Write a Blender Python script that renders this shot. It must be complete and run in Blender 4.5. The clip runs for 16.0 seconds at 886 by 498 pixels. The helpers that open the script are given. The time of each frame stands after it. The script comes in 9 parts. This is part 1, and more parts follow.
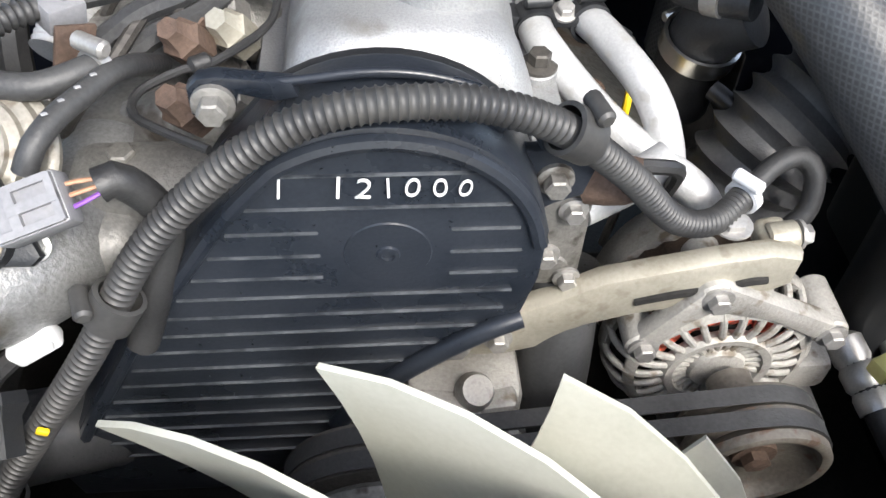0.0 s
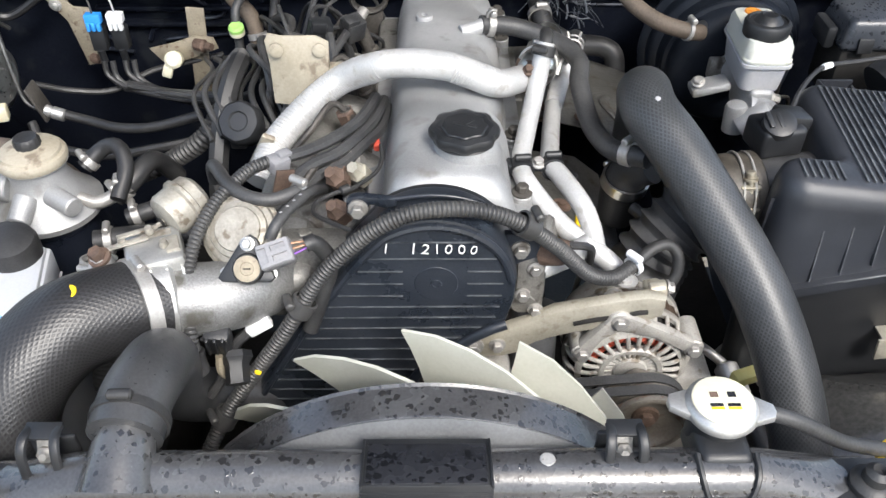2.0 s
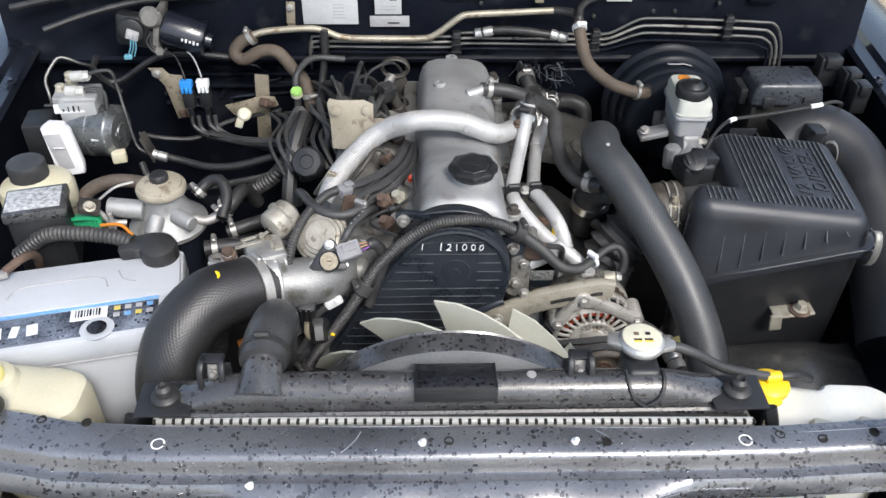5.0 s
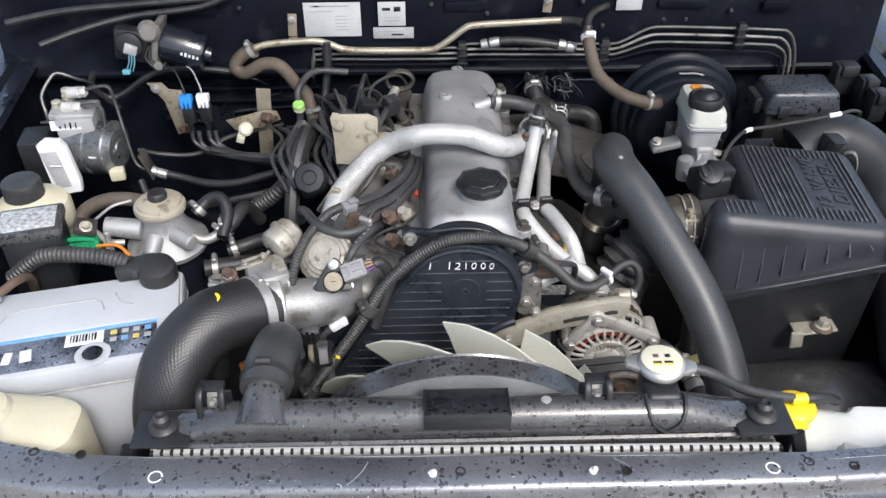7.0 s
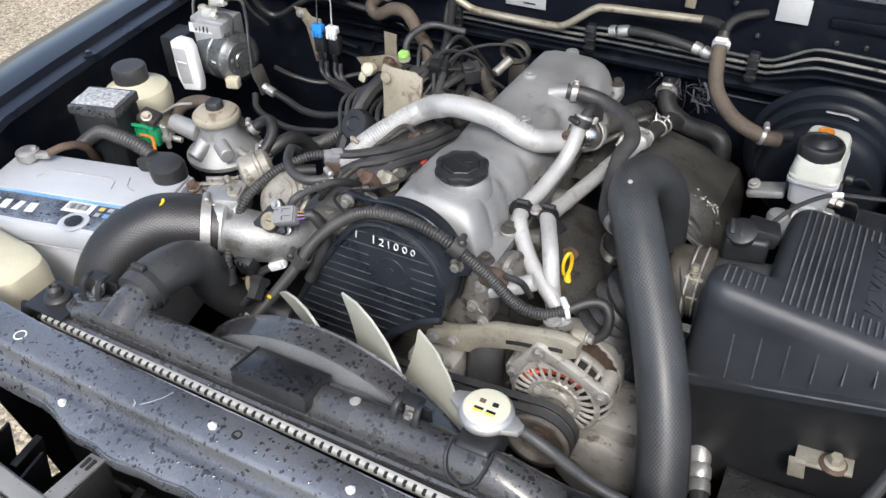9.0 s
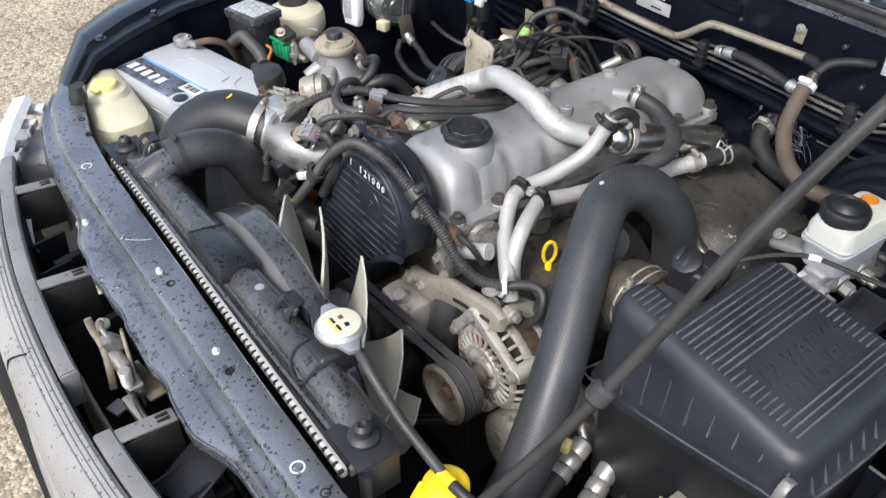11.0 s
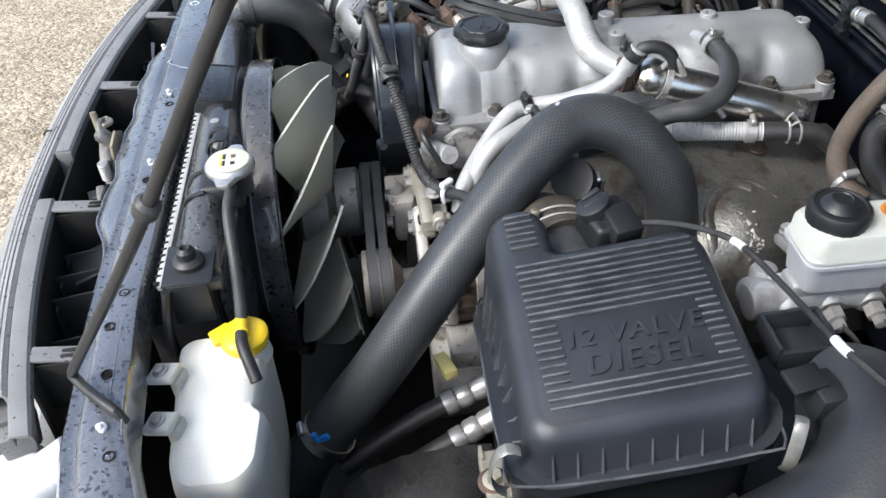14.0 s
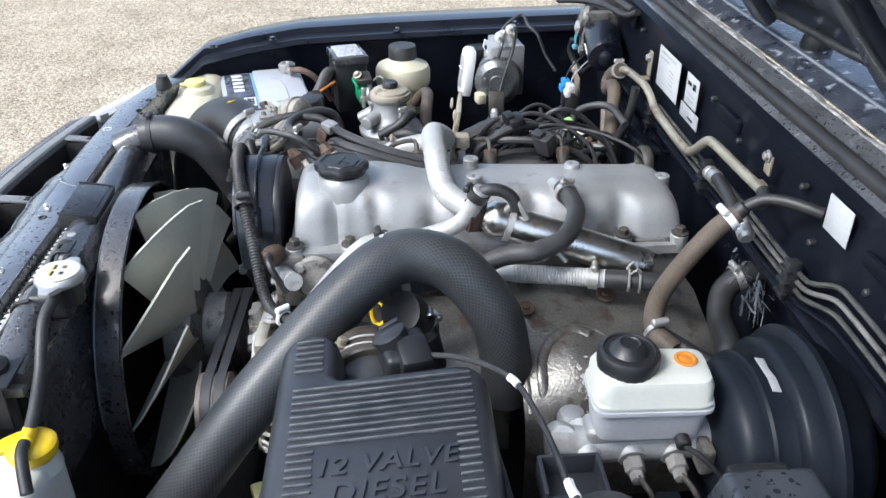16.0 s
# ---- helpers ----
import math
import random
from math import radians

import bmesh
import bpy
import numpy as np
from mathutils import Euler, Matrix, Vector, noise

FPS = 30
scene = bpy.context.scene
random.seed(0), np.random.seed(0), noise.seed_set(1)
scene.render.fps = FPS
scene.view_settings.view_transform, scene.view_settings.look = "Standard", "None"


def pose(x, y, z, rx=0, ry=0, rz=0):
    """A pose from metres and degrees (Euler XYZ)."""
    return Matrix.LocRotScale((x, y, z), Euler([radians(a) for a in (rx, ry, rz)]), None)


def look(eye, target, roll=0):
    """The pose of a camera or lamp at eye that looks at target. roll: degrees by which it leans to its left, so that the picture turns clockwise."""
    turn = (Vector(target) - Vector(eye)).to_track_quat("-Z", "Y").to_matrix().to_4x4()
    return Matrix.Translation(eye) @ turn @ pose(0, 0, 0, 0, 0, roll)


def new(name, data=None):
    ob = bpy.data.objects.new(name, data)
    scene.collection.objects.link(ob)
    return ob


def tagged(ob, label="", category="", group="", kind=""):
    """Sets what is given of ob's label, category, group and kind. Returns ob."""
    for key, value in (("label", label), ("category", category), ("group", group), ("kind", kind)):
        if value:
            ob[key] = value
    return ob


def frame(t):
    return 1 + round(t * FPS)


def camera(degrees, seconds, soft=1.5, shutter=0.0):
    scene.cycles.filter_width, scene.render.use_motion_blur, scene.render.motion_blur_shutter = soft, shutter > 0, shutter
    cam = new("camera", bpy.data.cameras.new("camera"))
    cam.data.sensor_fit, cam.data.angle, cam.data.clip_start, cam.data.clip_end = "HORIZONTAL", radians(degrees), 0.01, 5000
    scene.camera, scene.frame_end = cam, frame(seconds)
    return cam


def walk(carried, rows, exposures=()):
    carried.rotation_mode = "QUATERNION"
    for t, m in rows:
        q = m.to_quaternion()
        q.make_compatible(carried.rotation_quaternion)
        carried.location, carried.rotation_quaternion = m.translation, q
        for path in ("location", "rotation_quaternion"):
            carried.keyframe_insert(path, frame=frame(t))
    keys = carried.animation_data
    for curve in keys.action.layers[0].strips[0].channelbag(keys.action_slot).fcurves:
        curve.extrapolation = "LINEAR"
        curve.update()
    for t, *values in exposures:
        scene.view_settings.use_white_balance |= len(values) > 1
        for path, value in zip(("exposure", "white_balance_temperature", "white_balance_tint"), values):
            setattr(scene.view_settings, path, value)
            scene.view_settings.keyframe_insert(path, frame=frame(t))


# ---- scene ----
cam = camera(56.1, 16.0)
PATH = [
    (0, (0.01, 0.034, 1.246), (0.153, 1.344, -0.26), 2.9),
    (0.5, (-0.008, 0.06, 1.248), (0.215, 1.35, -0.266), 6.8),
    (1, (-0.023, 0.021, 1.29), (0.178, 1.37, -0.174), 5.4),
    (1.5, (-0.03, -0.078, 1.397), (0.094, 1.274, -0.072), 3.8),
    (2, (0.007, -0.268, 1.478), (0.037, 1.243, 0.169), 0.6),
    (2.5, (-0.011, -0.366, 1.57), (0.046, 1.15, 0.267), 1.4),
    (3, (-0.041, -0.447, 1.605), (0.054, 1.093, 0.333), 1.0),
    (3.5, (-0.048, -0.523, 1.634), (0.056, 1.066, 0.423), 1.7),
    (4, (-0.026, -0.554, 1.676), (0.037, 1.016, 0.439), 0.8),
    (6.3, (-0.041, -0.564, 1.658), (0.0, 1.0, 0.412), 0.4),
    (6.5, (-0.037, -0.554, 1.657), (-0.004, 1.017, 0.421), 0.1),
    (7, (-0.036, -0.524, 1.653), (0.004, 1.057, 0.429), -0.1),
    (7.5, (0.0, -0.512, 1.639), (-0.007, 1.084, 0.433), -1.1),
    (8, (0.198, -0.517, 1.631), (-0.101, 1.07, 0.452), -1.5),
    (8.5, (0.356, -0.467, 1.632), (-0.202, 1.034, 0.433), -1.5),
    (9, (0.434, -0.348, 1.608), (-0.322, 1.006, 0.345), -2.1),
    (9.5, (0.6, -0.274, 1.595), (-0.436, 0.873, 0.326), -0.7),
    (9.7, (0.649, -0.251, 1.599), (-0.453, 0.825, 0.323), -1.9),
    (11.8, (0.826, -0.146, 1.607), (-0.481, 0.708, 0.358), 0.8),
    (12, (0.841, -0.141, 1.607), (-0.483, 0.701, 0.367), 0.7),
    (12.5, (0.846, -0.098, 1.579), (-0.484, 0.679, 0.304), 0.0),
    (13, (0.9, 0.043, 1.536), (-0.517, 0.592, 0.236), -0.8),
    (13.5, (0.969, 0.182, 1.521), (-0.504, 0.448, 0.195), -1.8),
    (14, (0.978, 0.27, 1.503), (-0.532, 0.401, 0.198), -3.1),
    (14.5, (0.987, 0.364, 1.499), (-0.599, 0.423, 0.283), -1.6),
    (15, (0.984, 0.395, 1.491), (-0.687, 0.501, 0.396), 0.4),
    (15.5, (0.991, 0.434, 1.484), (-0.714, 0.569, 0.448), 0.5),
    (16, (1.012, 0.473, 1.483), (-0.708, 0.596, 0.469), 0.1),
]
walk(cam, [(t, look(eye, target, roll)) for t, eye, target, roll in PATH],
     [(0, 1.47, 6500, 8), (1.5, 1.42, 6500, 8), (3, 0.95, 6450, 8), (7, 0.82, 6400, 9), (9.5, 0.86, 6450, 9), (12.5, 0.9, 6400, 9), (14, 1.08, 6250, 8), (16, 1.14, 6000, 7)])

# ---- world and light ----
world = bpy.data.worlds.new("sky")
scene.world = world
world.use_nodes = True
wn = world.node_tree.nodes
sky = wn.new("ShaderNodeTexSky")
sky.sky_type = "NISHITA"
sky.sun_disc = False
sky.sun_elevation = radians(52)
sky.sun_rotation = radians(150)
sky.dust_density = 3.0
sky.air_density = 1.0
soften = wn.new("ShaderNodeHueSaturation")
soften.inputs["Saturation"].default_value = 0.8
world.node_tree.links.new(sky.outputs[0], soften.inputs["Color"])
world.node_tree.links.new(soften.outputs[0], wn["Background"].inputs["Color"])
wn["Background"].inputs["Strength"].default_value = 0.165
sun = new("sun", bpy.data.lights.new("sun", "SUN"))
sun.data.energy = 1.5
sun.data.angle = radians(14)
sun.data.color = (1.0, 0.97, 0.94)
sun.matrix_world = look((0.6, -1.05, 2.4), (0, 0.35, 0.9))


# ---- materials ----
def mat(name, c1, c2, rough=0.5, metal=0.0, scale=30, fine=350, bump=0.15, rvar=0.15, coat=0.0, drops=0.0, wear=None, weave=0.0, trans=0.0, spec=0.5, stretch=None):
    m = bpy.data.materials.new(name)
    m.use_nodes = True
    nt = m.node_tree
    n, link = nt.nodes, nt.links.new
    b = n["Principled BSDF"]
    co = n.new("ShaderNodeTexCoord")
    src = co.outputs["Object"]
    if stretch:
        mp = n.new("ShaderNodeMapping")
        mp.inputs["Scale"].default_value = stretch
        link(src, mp.inputs[0])
        src = mp.outputs[0]

    def noise_tex(s, detail=5):
        t = n.new("ShaderNodeTexNoise")
        t.inputs["Scale"].default_value = s
        t.inputs["Detail"].default_value = detail
        link(src, t.inputs["Vector"])
        return t.outputs["Fac"]

    def math_node(op, a, b_, clamp=False):
        t = n.new("ShaderNodeMath")
        t.operation, t.use_clamp = op, clamp
        for i, v in enumerate((a, b_)):
            if isinstance(v, (int, float)):
                t.inputs[i].default_value = v
            else:
                link(v, t.inputs[i])
        return t.outputs[0]

    def remap(v, lo, hi):
        t = n.new("ShaderNodeMapRange")
        t.inputs["From Min"].default_value, t.inputs["From Max"].default_value = lo, hi
        link(v, t.inputs["Value"])
        return t.outputs[0]

    def mix(fac, a, b_):
        t = n.new("ShaderNodeMix")
        t.data_type = "RGBA"
        link(fac, t.inputs[0])
        for i, v in ((6, a), (7, b_)):
            if isinstance(v, tuple):
                t.inputs[i].default_value = (*v, 1)
            else:
                link(v, t.inputs[i])
        return t.outputs[2]

    big, small = noise_tex(scale), noise_tex(fine, 3)
    both = math_node("ADD", math_node("MULTIPLY", big, 0.65), math_node("MULTIPLY", small, 0.35))
    f = remap(both, 0.36, 0.64)
    col = mix(f, c1, c2)
    r = math_node("ADD", math_node("MULTIPLY", math_node("SUBTRACT", big, 0.5), rvar * 2), rough, True)
    height = small
    if wear:
        w = remap(noise_tex(scale * 2.3, 8), 0.58, 0.68)
        col = mix(w, col, wear)
    if drops:
        v = n.new("ShaderNodeTexVoronoi")
        v.inputs["Scale"].default_value = 190
        v.inputs["Randomness"].default_value = 1.0
        wob = n.new("ShaderNodeMix")
        wob.data_type = "VECTOR"
        wob.inputs[0].default_value = 0.006
        nz = n.new("ShaderNodeTexNoise")
        nz.inputs["Scale"].default_value = 230
        link(src, nz.inputs["Vector"])
        link(src, wob.inputs[4])
        link(nz.outputs["Color"], wob.inputs[5])
        link(wob.outputs[1], v.inputs["Vector"])
        tell = n.new("ShaderNodeSeparateColor")
        link(v.outputs["Color"], tell.inputs[0])
        size = math_node("SUBTRACT", math_node("MULTIPLY", tell.outputs[0], 0.6), 0.2, True)
        lim = math_node("MULTIPLY", math_node("MULTIPLY", size, remap(noise_tex(16, 2), 0.22, 0.5)), drops)
        d = n.new("ShaderNodeMapRange")
        d.interpolation_type = "SMOOTHSTEP"
        link(math_node("SUBTRACT", lim, v.outputs["Distance"]), d.inputs["Value"])
        d.inputs["From Min"].default_value, d.inputs["From Max"].default_value = 0.0, 0.08
        drop = d.outputs[0]
        col = mix(drop, col, tuple(0.6 * k for k in c1))
        r = math_node("SUBTRACT", r, math_node("MULTIPLY", drop, rough - 0.08), True)
        height = math_node("ADD", math_node("MULTIPLY", small, 0.4), math_node("MULTIPLY", drop, 2.6))
    if weave:
        uv = n.new("ShaderNodeMapping")
        link(co.outputs["UV"], uv.inputs[0])
        tot = None
        for a in (38, -38):
            uv = n.new("ShaderNodeMapping")
            uv.inputs["Rotation"].default_value = (0, 0, radians(a))
            link(co.outputs["UV"], uv.inputs[0])
            wv = n.new("ShaderNodeTexWave")
            wv.inputs["Scale"].default_value = 88
            wv.inputs["Distortion"].default_value = 0.15
            link(uv.outputs[0], wv.inputs["Vector"])
            tot = wv.outputs["Fac"] if tot is None else math_node("MAXIMUM", tot, wv.outputs["Fac"])
        height = math_node("ADD", math_node("MULTIPLY", tot, weave), math_node("MULTIPLY", small, 0.3))
        col = mix(remap(tot, 0.4, 1.0), tuple(0.7 * k for k in c1), col)
    link(col, b.inputs["Base Color"])
    link(r, b.inputs["Roughness"])
    b.inputs["Metallic"].default_value = metal
    b.inputs["Coat Weight"].default_value = coat
    b.inputs["Coat Roughness"].default_value = 0.08
    b.inputs["Specular IOR Level"].default_value = spec
    if trans:
        b.inputs["Subsurface Weight"].default_value = trans
        b.inputs["Subsurface Radius"].default_value = (0.02, 0.018, 0.012)
        b.inputs["Subsurface Scale"].default_value = 0.5
    if bump:
        bp = n.new("ShaderNodeBump")
        bp.inputs["Strength"].default_value = bump
        bp.inputs["Distance"].default_value = 0.002
        link(height, bp.inputs["Height"])
        link(bp.outputs[0], b.inputs["Normal"])
    return m


PAINT = mat("navy_black_paint", (0.006, 0.008, 0.014), (0.014, 0.017, 0.026), 0.3, 0, 14, 300, 0.04, 0.12, 0.6)
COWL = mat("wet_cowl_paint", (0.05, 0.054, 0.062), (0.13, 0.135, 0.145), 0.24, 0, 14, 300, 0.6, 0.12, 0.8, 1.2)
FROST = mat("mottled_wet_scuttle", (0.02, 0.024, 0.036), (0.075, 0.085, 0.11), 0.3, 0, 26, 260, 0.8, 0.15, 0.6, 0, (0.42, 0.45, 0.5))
GRIT = mat("gritty_pale_dirt", (0.2, 0.2, 0.2), (0.62, 0.62, 0.6), 0.8, 0, 60, 300, 0.8, 0.1, 0, 0, (0.1, 0.1, 0.1))
FUSE_LID = mat("rain_spotted_black_plastic", (0.026, 0.03, 0.037), (0.05, 0.055, 0.064), 0.3, 0, 16, 900, 0.3, 0.1, 0, 1.5)
BATTERY_LABEL = mat("faded_wet_battery_label", (0.02, 0.022, 0.028), (0.2, 0.23, 0.29), 0.25, 0, 26, 300, 0.1, 0.12, 0, 1.2)
LINER = mat("shiny_wet_liner", (0.025, 0.025, 0.025), (0.06, 0.06, 0.058), 0.22, 0, 9, 200, 0.3, 0.15, 0.4)
# Wet navy paint drawn pale and metallic: sky sheen is put into its colour.
PAINT_WET_SHEEN = mat("wet_navy_paint_sheen", (0.13, 0.136, 0.152), (0.24, 0.247, 0.263), 0.27, 0.6, 9, 300, 0.4, 0.1, 0.8, 1.6)
FIREWALL = mat("dusty_black_firewall", (0.004, 0.005, 0.009), (0.009, 0.011, 0.017), 0.36, 0, 9, 220, 0.06, 0.15, 0.0, 0.0, (0.014, 0.016, 0.02), 0.0, 0.0, 0.07)
PLASTIC = mat("black_plastic", (0.011, 0.012, 0.0135), (0.021, 0.022, 0.024), 0.42, 0, 30, 900, 0.12, 0.1)
PLASTIC_GREY = mat("dusty_grey_black_plastic", (0.23, 0.227, 0.22), (0.34, 0.335, 0.325), 0.46, 0, 12, 500, 0.35, 0.14, 0, 1.1)
PLASTIC_FRAME = mat("damp_dark_grey_plastic", (0.14, 0.139, 0.136), (0.22, 0.218, 0.213), 0.42, 0, 14, 600, 0.3, 0.14, 0, 0.9)
PLASTIC_WET = mat("wet_black_plastic", (0.034, 0.034, 0.036), (0.07, 0.071, 0.073), 0.26, 0, 18, 400, 0.3, 0.12, 0.7, 1.8)
# PLASTIC_WET lightened for the skirt: sky reflections are put into the colour.
SKIRT = mat("wet_skirt_plastic_sheen", (0.0456, 0.0456, 0.0494), (0.0874, 0.0893, 0.095), 0.26, 0, 18, 400, 0.3, 0.12, 0, 1.8)
AIRBOX_EDGE = mat("scuffed_airbox_ridge", (0.05, 0.054, 0.06), (0.12, 0.125, 0.13), 0.4, 0, 60, 500, 0.15, 0.1)
AIRBOX = mat("moulded_airbox_plastic", (0.019, 0.021, 0.026), (0.036, 0.039, 0.046), 0.34, 0, 16, 1200, 0.2, 0.08)
TIMING = mat("dusty_timing_cover_plastic", (0.0108, 0.01418, 0.02025), (0.02565, 0.0297, 0.0378), 0.3, 0, 22, 500, 0.15, 0.14, 0, 0.45)
RUBBER = mat("black_rubber", (0.015, 0.015, 0.016), (0.034, 0.034, 0.034), 0.46, 0, 35, 500, 0.15, 0.12)
RUBBER_DUSTY = mat("dusty_rubber", (0.024, 0.0245, 0.026), (0.058, 0.058, 0.058), 0.48, 0, 25, 400, 0.2, 0.1)
WEAVE = mat("cloth_wrapped_rubber", (0.035, 0.038, 0.041), (0.072, 0.075, 0.079), 0.42, 0, 18, 300, 0.2, 0.08, 0, 0.0, None, 0.16)
WEAVE_WET = mat("wet_cloth_wrapped_rubber", (0.02, 0.02, 0.021), (0.036, 0.036, 0.037), 0.38, 0, 18, 300, 0.2, 0.1, 0, 0.0, None, 0.6)
LOOM = mat("corrugated_loom_plastic", (0.026, 0.026, 0.027), (0.055, 0.054, 0.052), 0.47, 0, 30, 300, 0.05, 0.12)
CAST = mat("cast_aluminium", (0.27, 0.275, 0.277), (0.45, 0.455, 0.457), 0.46, 0.45, 11, 800, 0.35, 0.16, 0, 0, (0.24, 0.235, 0.22))
CAST_ELBOW = mat("stained_cast_aluminium", (0.17, 0.17, 0.168), (0.34, 0.34, 0.335), 0.45, 0.5, 16, 500, 0.3, 0.18, 0, 0, (0.12, 0.115, 0.1))
CAST_DULL = mat("oily_cast_aluminium", (0.16, 0.155, 0.145), (0.3, 0.29, 0.27), 0.55, 0.6, 24, 400, 0.35, 0.15, 0, 0, (0.08, 0.07, 0.06))
CAST_BRIGHT = mat("bright_machined_aluminium", (0.42, 0.42, 0.41), (0.56, 0.56, 0.545), 0.4, 0.75, 26, 500, 0.15, 0.1)
ALTERNATOR = mat("grey_alternator_casting", (0.3, 0.288, 0.265), (0.48, 0.465, 0.43), 0.55, 0.3, 30, 500, 0.3, 0.12, 0, 0, (0.2, 0.17, 0.13))
FOIL = mat("white_aluminium_pipe", (0.37, 0.372, 0.37), (0.5, 0.502, 0.5), 0.4, 0.2, 30, 600, 0.2, 0.1, 0, 0, (0.36, 0.35, 0.33))
CATCH = mat("cream_grey_spring_steel", (0.16, 0.158, 0.145), (0.27, 0.265, 0.245), 0.42, 0.3, 60, 600, 0.1, 0.1)
EGR_CREAM = mat("dusty_cream_plated_steel", (0.21, 0.195, 0.165), (0.36, 0.34, 0.295), 0.45, 0.25, 40, 350, 0.2, 0.15, 0, 0, (0.15, 0.125, 0.095))
SNORKEL = mat("dull_black_duct_plastic", (0.016, 0.017, 0.019), (0.034, 0.035, 0.038), 0.4, 0, 10, 500, 0.15, 0.12)
STATOR = mat("brown_varnished_laminations", (0.045, 0.03, 0.022), (0.1, 0.07, 0.05), 0.5, 0.1, 60, 500, 0.2, 0.1)
PULLEY = mat("dusty_taupe_pressed_steel", (0.11, 0.098, 0.083), (0.2, 0.182, 0.155), 0.5, 0.3, 40, 400, 0.2, 0.12, 0, 0, (0.12, 0.075, 0.05))
CUFF = mat("dusty_brown_black_rubber", (0.03, 0.026, 0.021), (0.075, 0.065, 0.052), 0.5, 0, 40, 350, 0.2, 0.12)
CRIMP = mat("pale_crimped_metal", (0.42, 0.42, 0.4), (0.54, 0.54, 0.51), 0.5, 0.2, 60, 600, 0.1, 0.1)
SERVO = mat("satin_black_servo_paint", (0.007, 0.009, 0.013), (0.013, 0.016, 0.022), 0.36, 0, 14, 300, 0.04, 0.1, 0.0, 0.0, None, 0.0, 0.0, 0.14)
GOLD = mat("yellow_zinc_plate", (0.35, 0.325, 0.26), (0.47, 0.445, 0.37), 0.48, 0.45, 30, 400, 0.15, 0.12, 0, 0, (0.31, 0.28, 0.22))
STEEL = mat("zinc_steel", (0.32, 0.31, 0.295), (0.46, 0.45, 0.43), 0.45, 0.6, 60, 500, 0.1, 0.12)
STAINLESS = mat("polished_stainless_tube", (0.6, 0.59, 0.56), (0.7, 0.69, 0.66), 0.3, 1.0, 20, 300, 0.08, 0.1, 0, 0, (0.45, 0.38, 0.28))
SHIELD = mat("stained_heat_shield", (0.12, 0.118, 0.109), (0.25, 0.245, 0.228), 0.4, 0.75, 16, 300, 0.35, 0.15, 0, 0, (0.13, 0.105, 0.085))
RUST = mat("rusty_iron", (0.07, 0.046, 0.034), (0.15, 0.1, 0.075), 0.75, 0.2, 40, 400, 0.4, 0.1)
IRON = mat("greasy_dark_iron", (0.035, 0.032, 0.029), (0.09, 0.083, 0.074), 0.55, 0.3, 25, 300, 0.4, 0.15)
DARK = mat("grimy_black_underside", (0.016, 0.0155, 0.015), (0.034, 0.033, 0.031), 0.8, 0, 10, 200, 0.3, 0.1, 0, 0, None, 0, 0, 0.15)
BROWN_HOSE = mat("dusty_brown_rubber", (0.06, 0.045, 0.033), (0.115, 0.09, 0.068), 0.7, 0, 30, 350, 0.2, 0.1)
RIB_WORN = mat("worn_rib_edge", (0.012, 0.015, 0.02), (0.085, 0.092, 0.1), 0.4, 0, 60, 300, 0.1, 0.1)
TRANSLUCENT = mat("fluid_stained_plastic", (0.36, 0.37, 0.39), (0.44, 0.45, 0.47), 0.35, 0, 14, 300, 0.05, 0.1, 0, 0, None, 0, 0.3)
BATTERY = mat("pale_grey_battery_plastic", (0.4, 0.42, 0.45), (0.47, 0.49, 0.52), 0.4, 0, 12, 500, 0.1, 0.1)
MILKY = mat("milky_yellowed_plastic", (0.53, 0.5, 0.36), (0.61, 0.58, 0.45), 0.4, 0, 14, 300, 0.06, 0.1, 0, 0, None, 0, 0.3)
MILKY_GREEN = mat("milky_aged_plastic", (0.68, 0.69, 0.64), (0.77, 0.78, 0.73), 0.38, 0, 14, 300, 0.05, 0.1, 0, 0, None, 0, 0.3)
MILKY_WHITE = mat("milky_white_plastic", (0.456, 0.468, 0.429), (0.533, 0.544, 0.494), 0.38, 0, 14, 300, 0.05, 0.1, 0, 0, None, 0, 0.3)
FAN = mat("cream_fan_plastic", (0.44, 0.44, 0.37), (0.52, 0.52, 0.45), 0.5, 0, 20, 300, 0.08, 0.1)
YELLOW = mat("yellow_plastic", (0.85, 0.55, 0.01), (0.92, 0.64, 0.03), 0.4, 0, 20, 300, 0.05, 0.1)
PALE_YELLOW = mat("pale_yellow_plastic", (0.68, 0.6, 0.2), (0.74, 0.67, 0.28), 0.4, 0, 20, 300, 0.05, 0.1)
CREAM = mat("cream_label_print", (0.58, 0.56, 0.42), (0.64, 0.62, 0.5), 0.4, 0, 20, 300, 0.02, 0.1)
WHITE = mat("white_label", (0.66, 0.67, 0.68), (0.74, 0.75, 0.76), 0.5, 0, 20, 300, 0.02, 0.1)
WHITE_MARK = mat("white_paint_marker", (0.8, 0.8, 0.78), (0.88, 0.88, 0.86), 0.5, 0, 200, 900, 0.3, 0.1)
TAN = mat("tan_painted_plate", (0.28, 0.25, 0.19), (0.38, 0.345, 0.275), 0.55, 0, 24, 300, 0.15, 0.1, 0, 0, (0.17, 0.14, 0.105))
GREEN = mat("green_plastic", (0.01, 0.22, 0.09), (0.02, 0.3, 0.13), 0.4, 0, 40, 400, 0.05, 0.1)
BLUE = mat("blue_plastic", (0.02, 0.2, 0.6), (0.04, 0.28, 0.7), 0.4, 0, 40, 400, 0.05, 0.1)
BLUE_PRINT = mat("blue_printed_band", (0.12, 0.3, 0.58), (0.26, 0.45, 0.7), 0.4, 0, 20, 300, 0.03, 0.1)
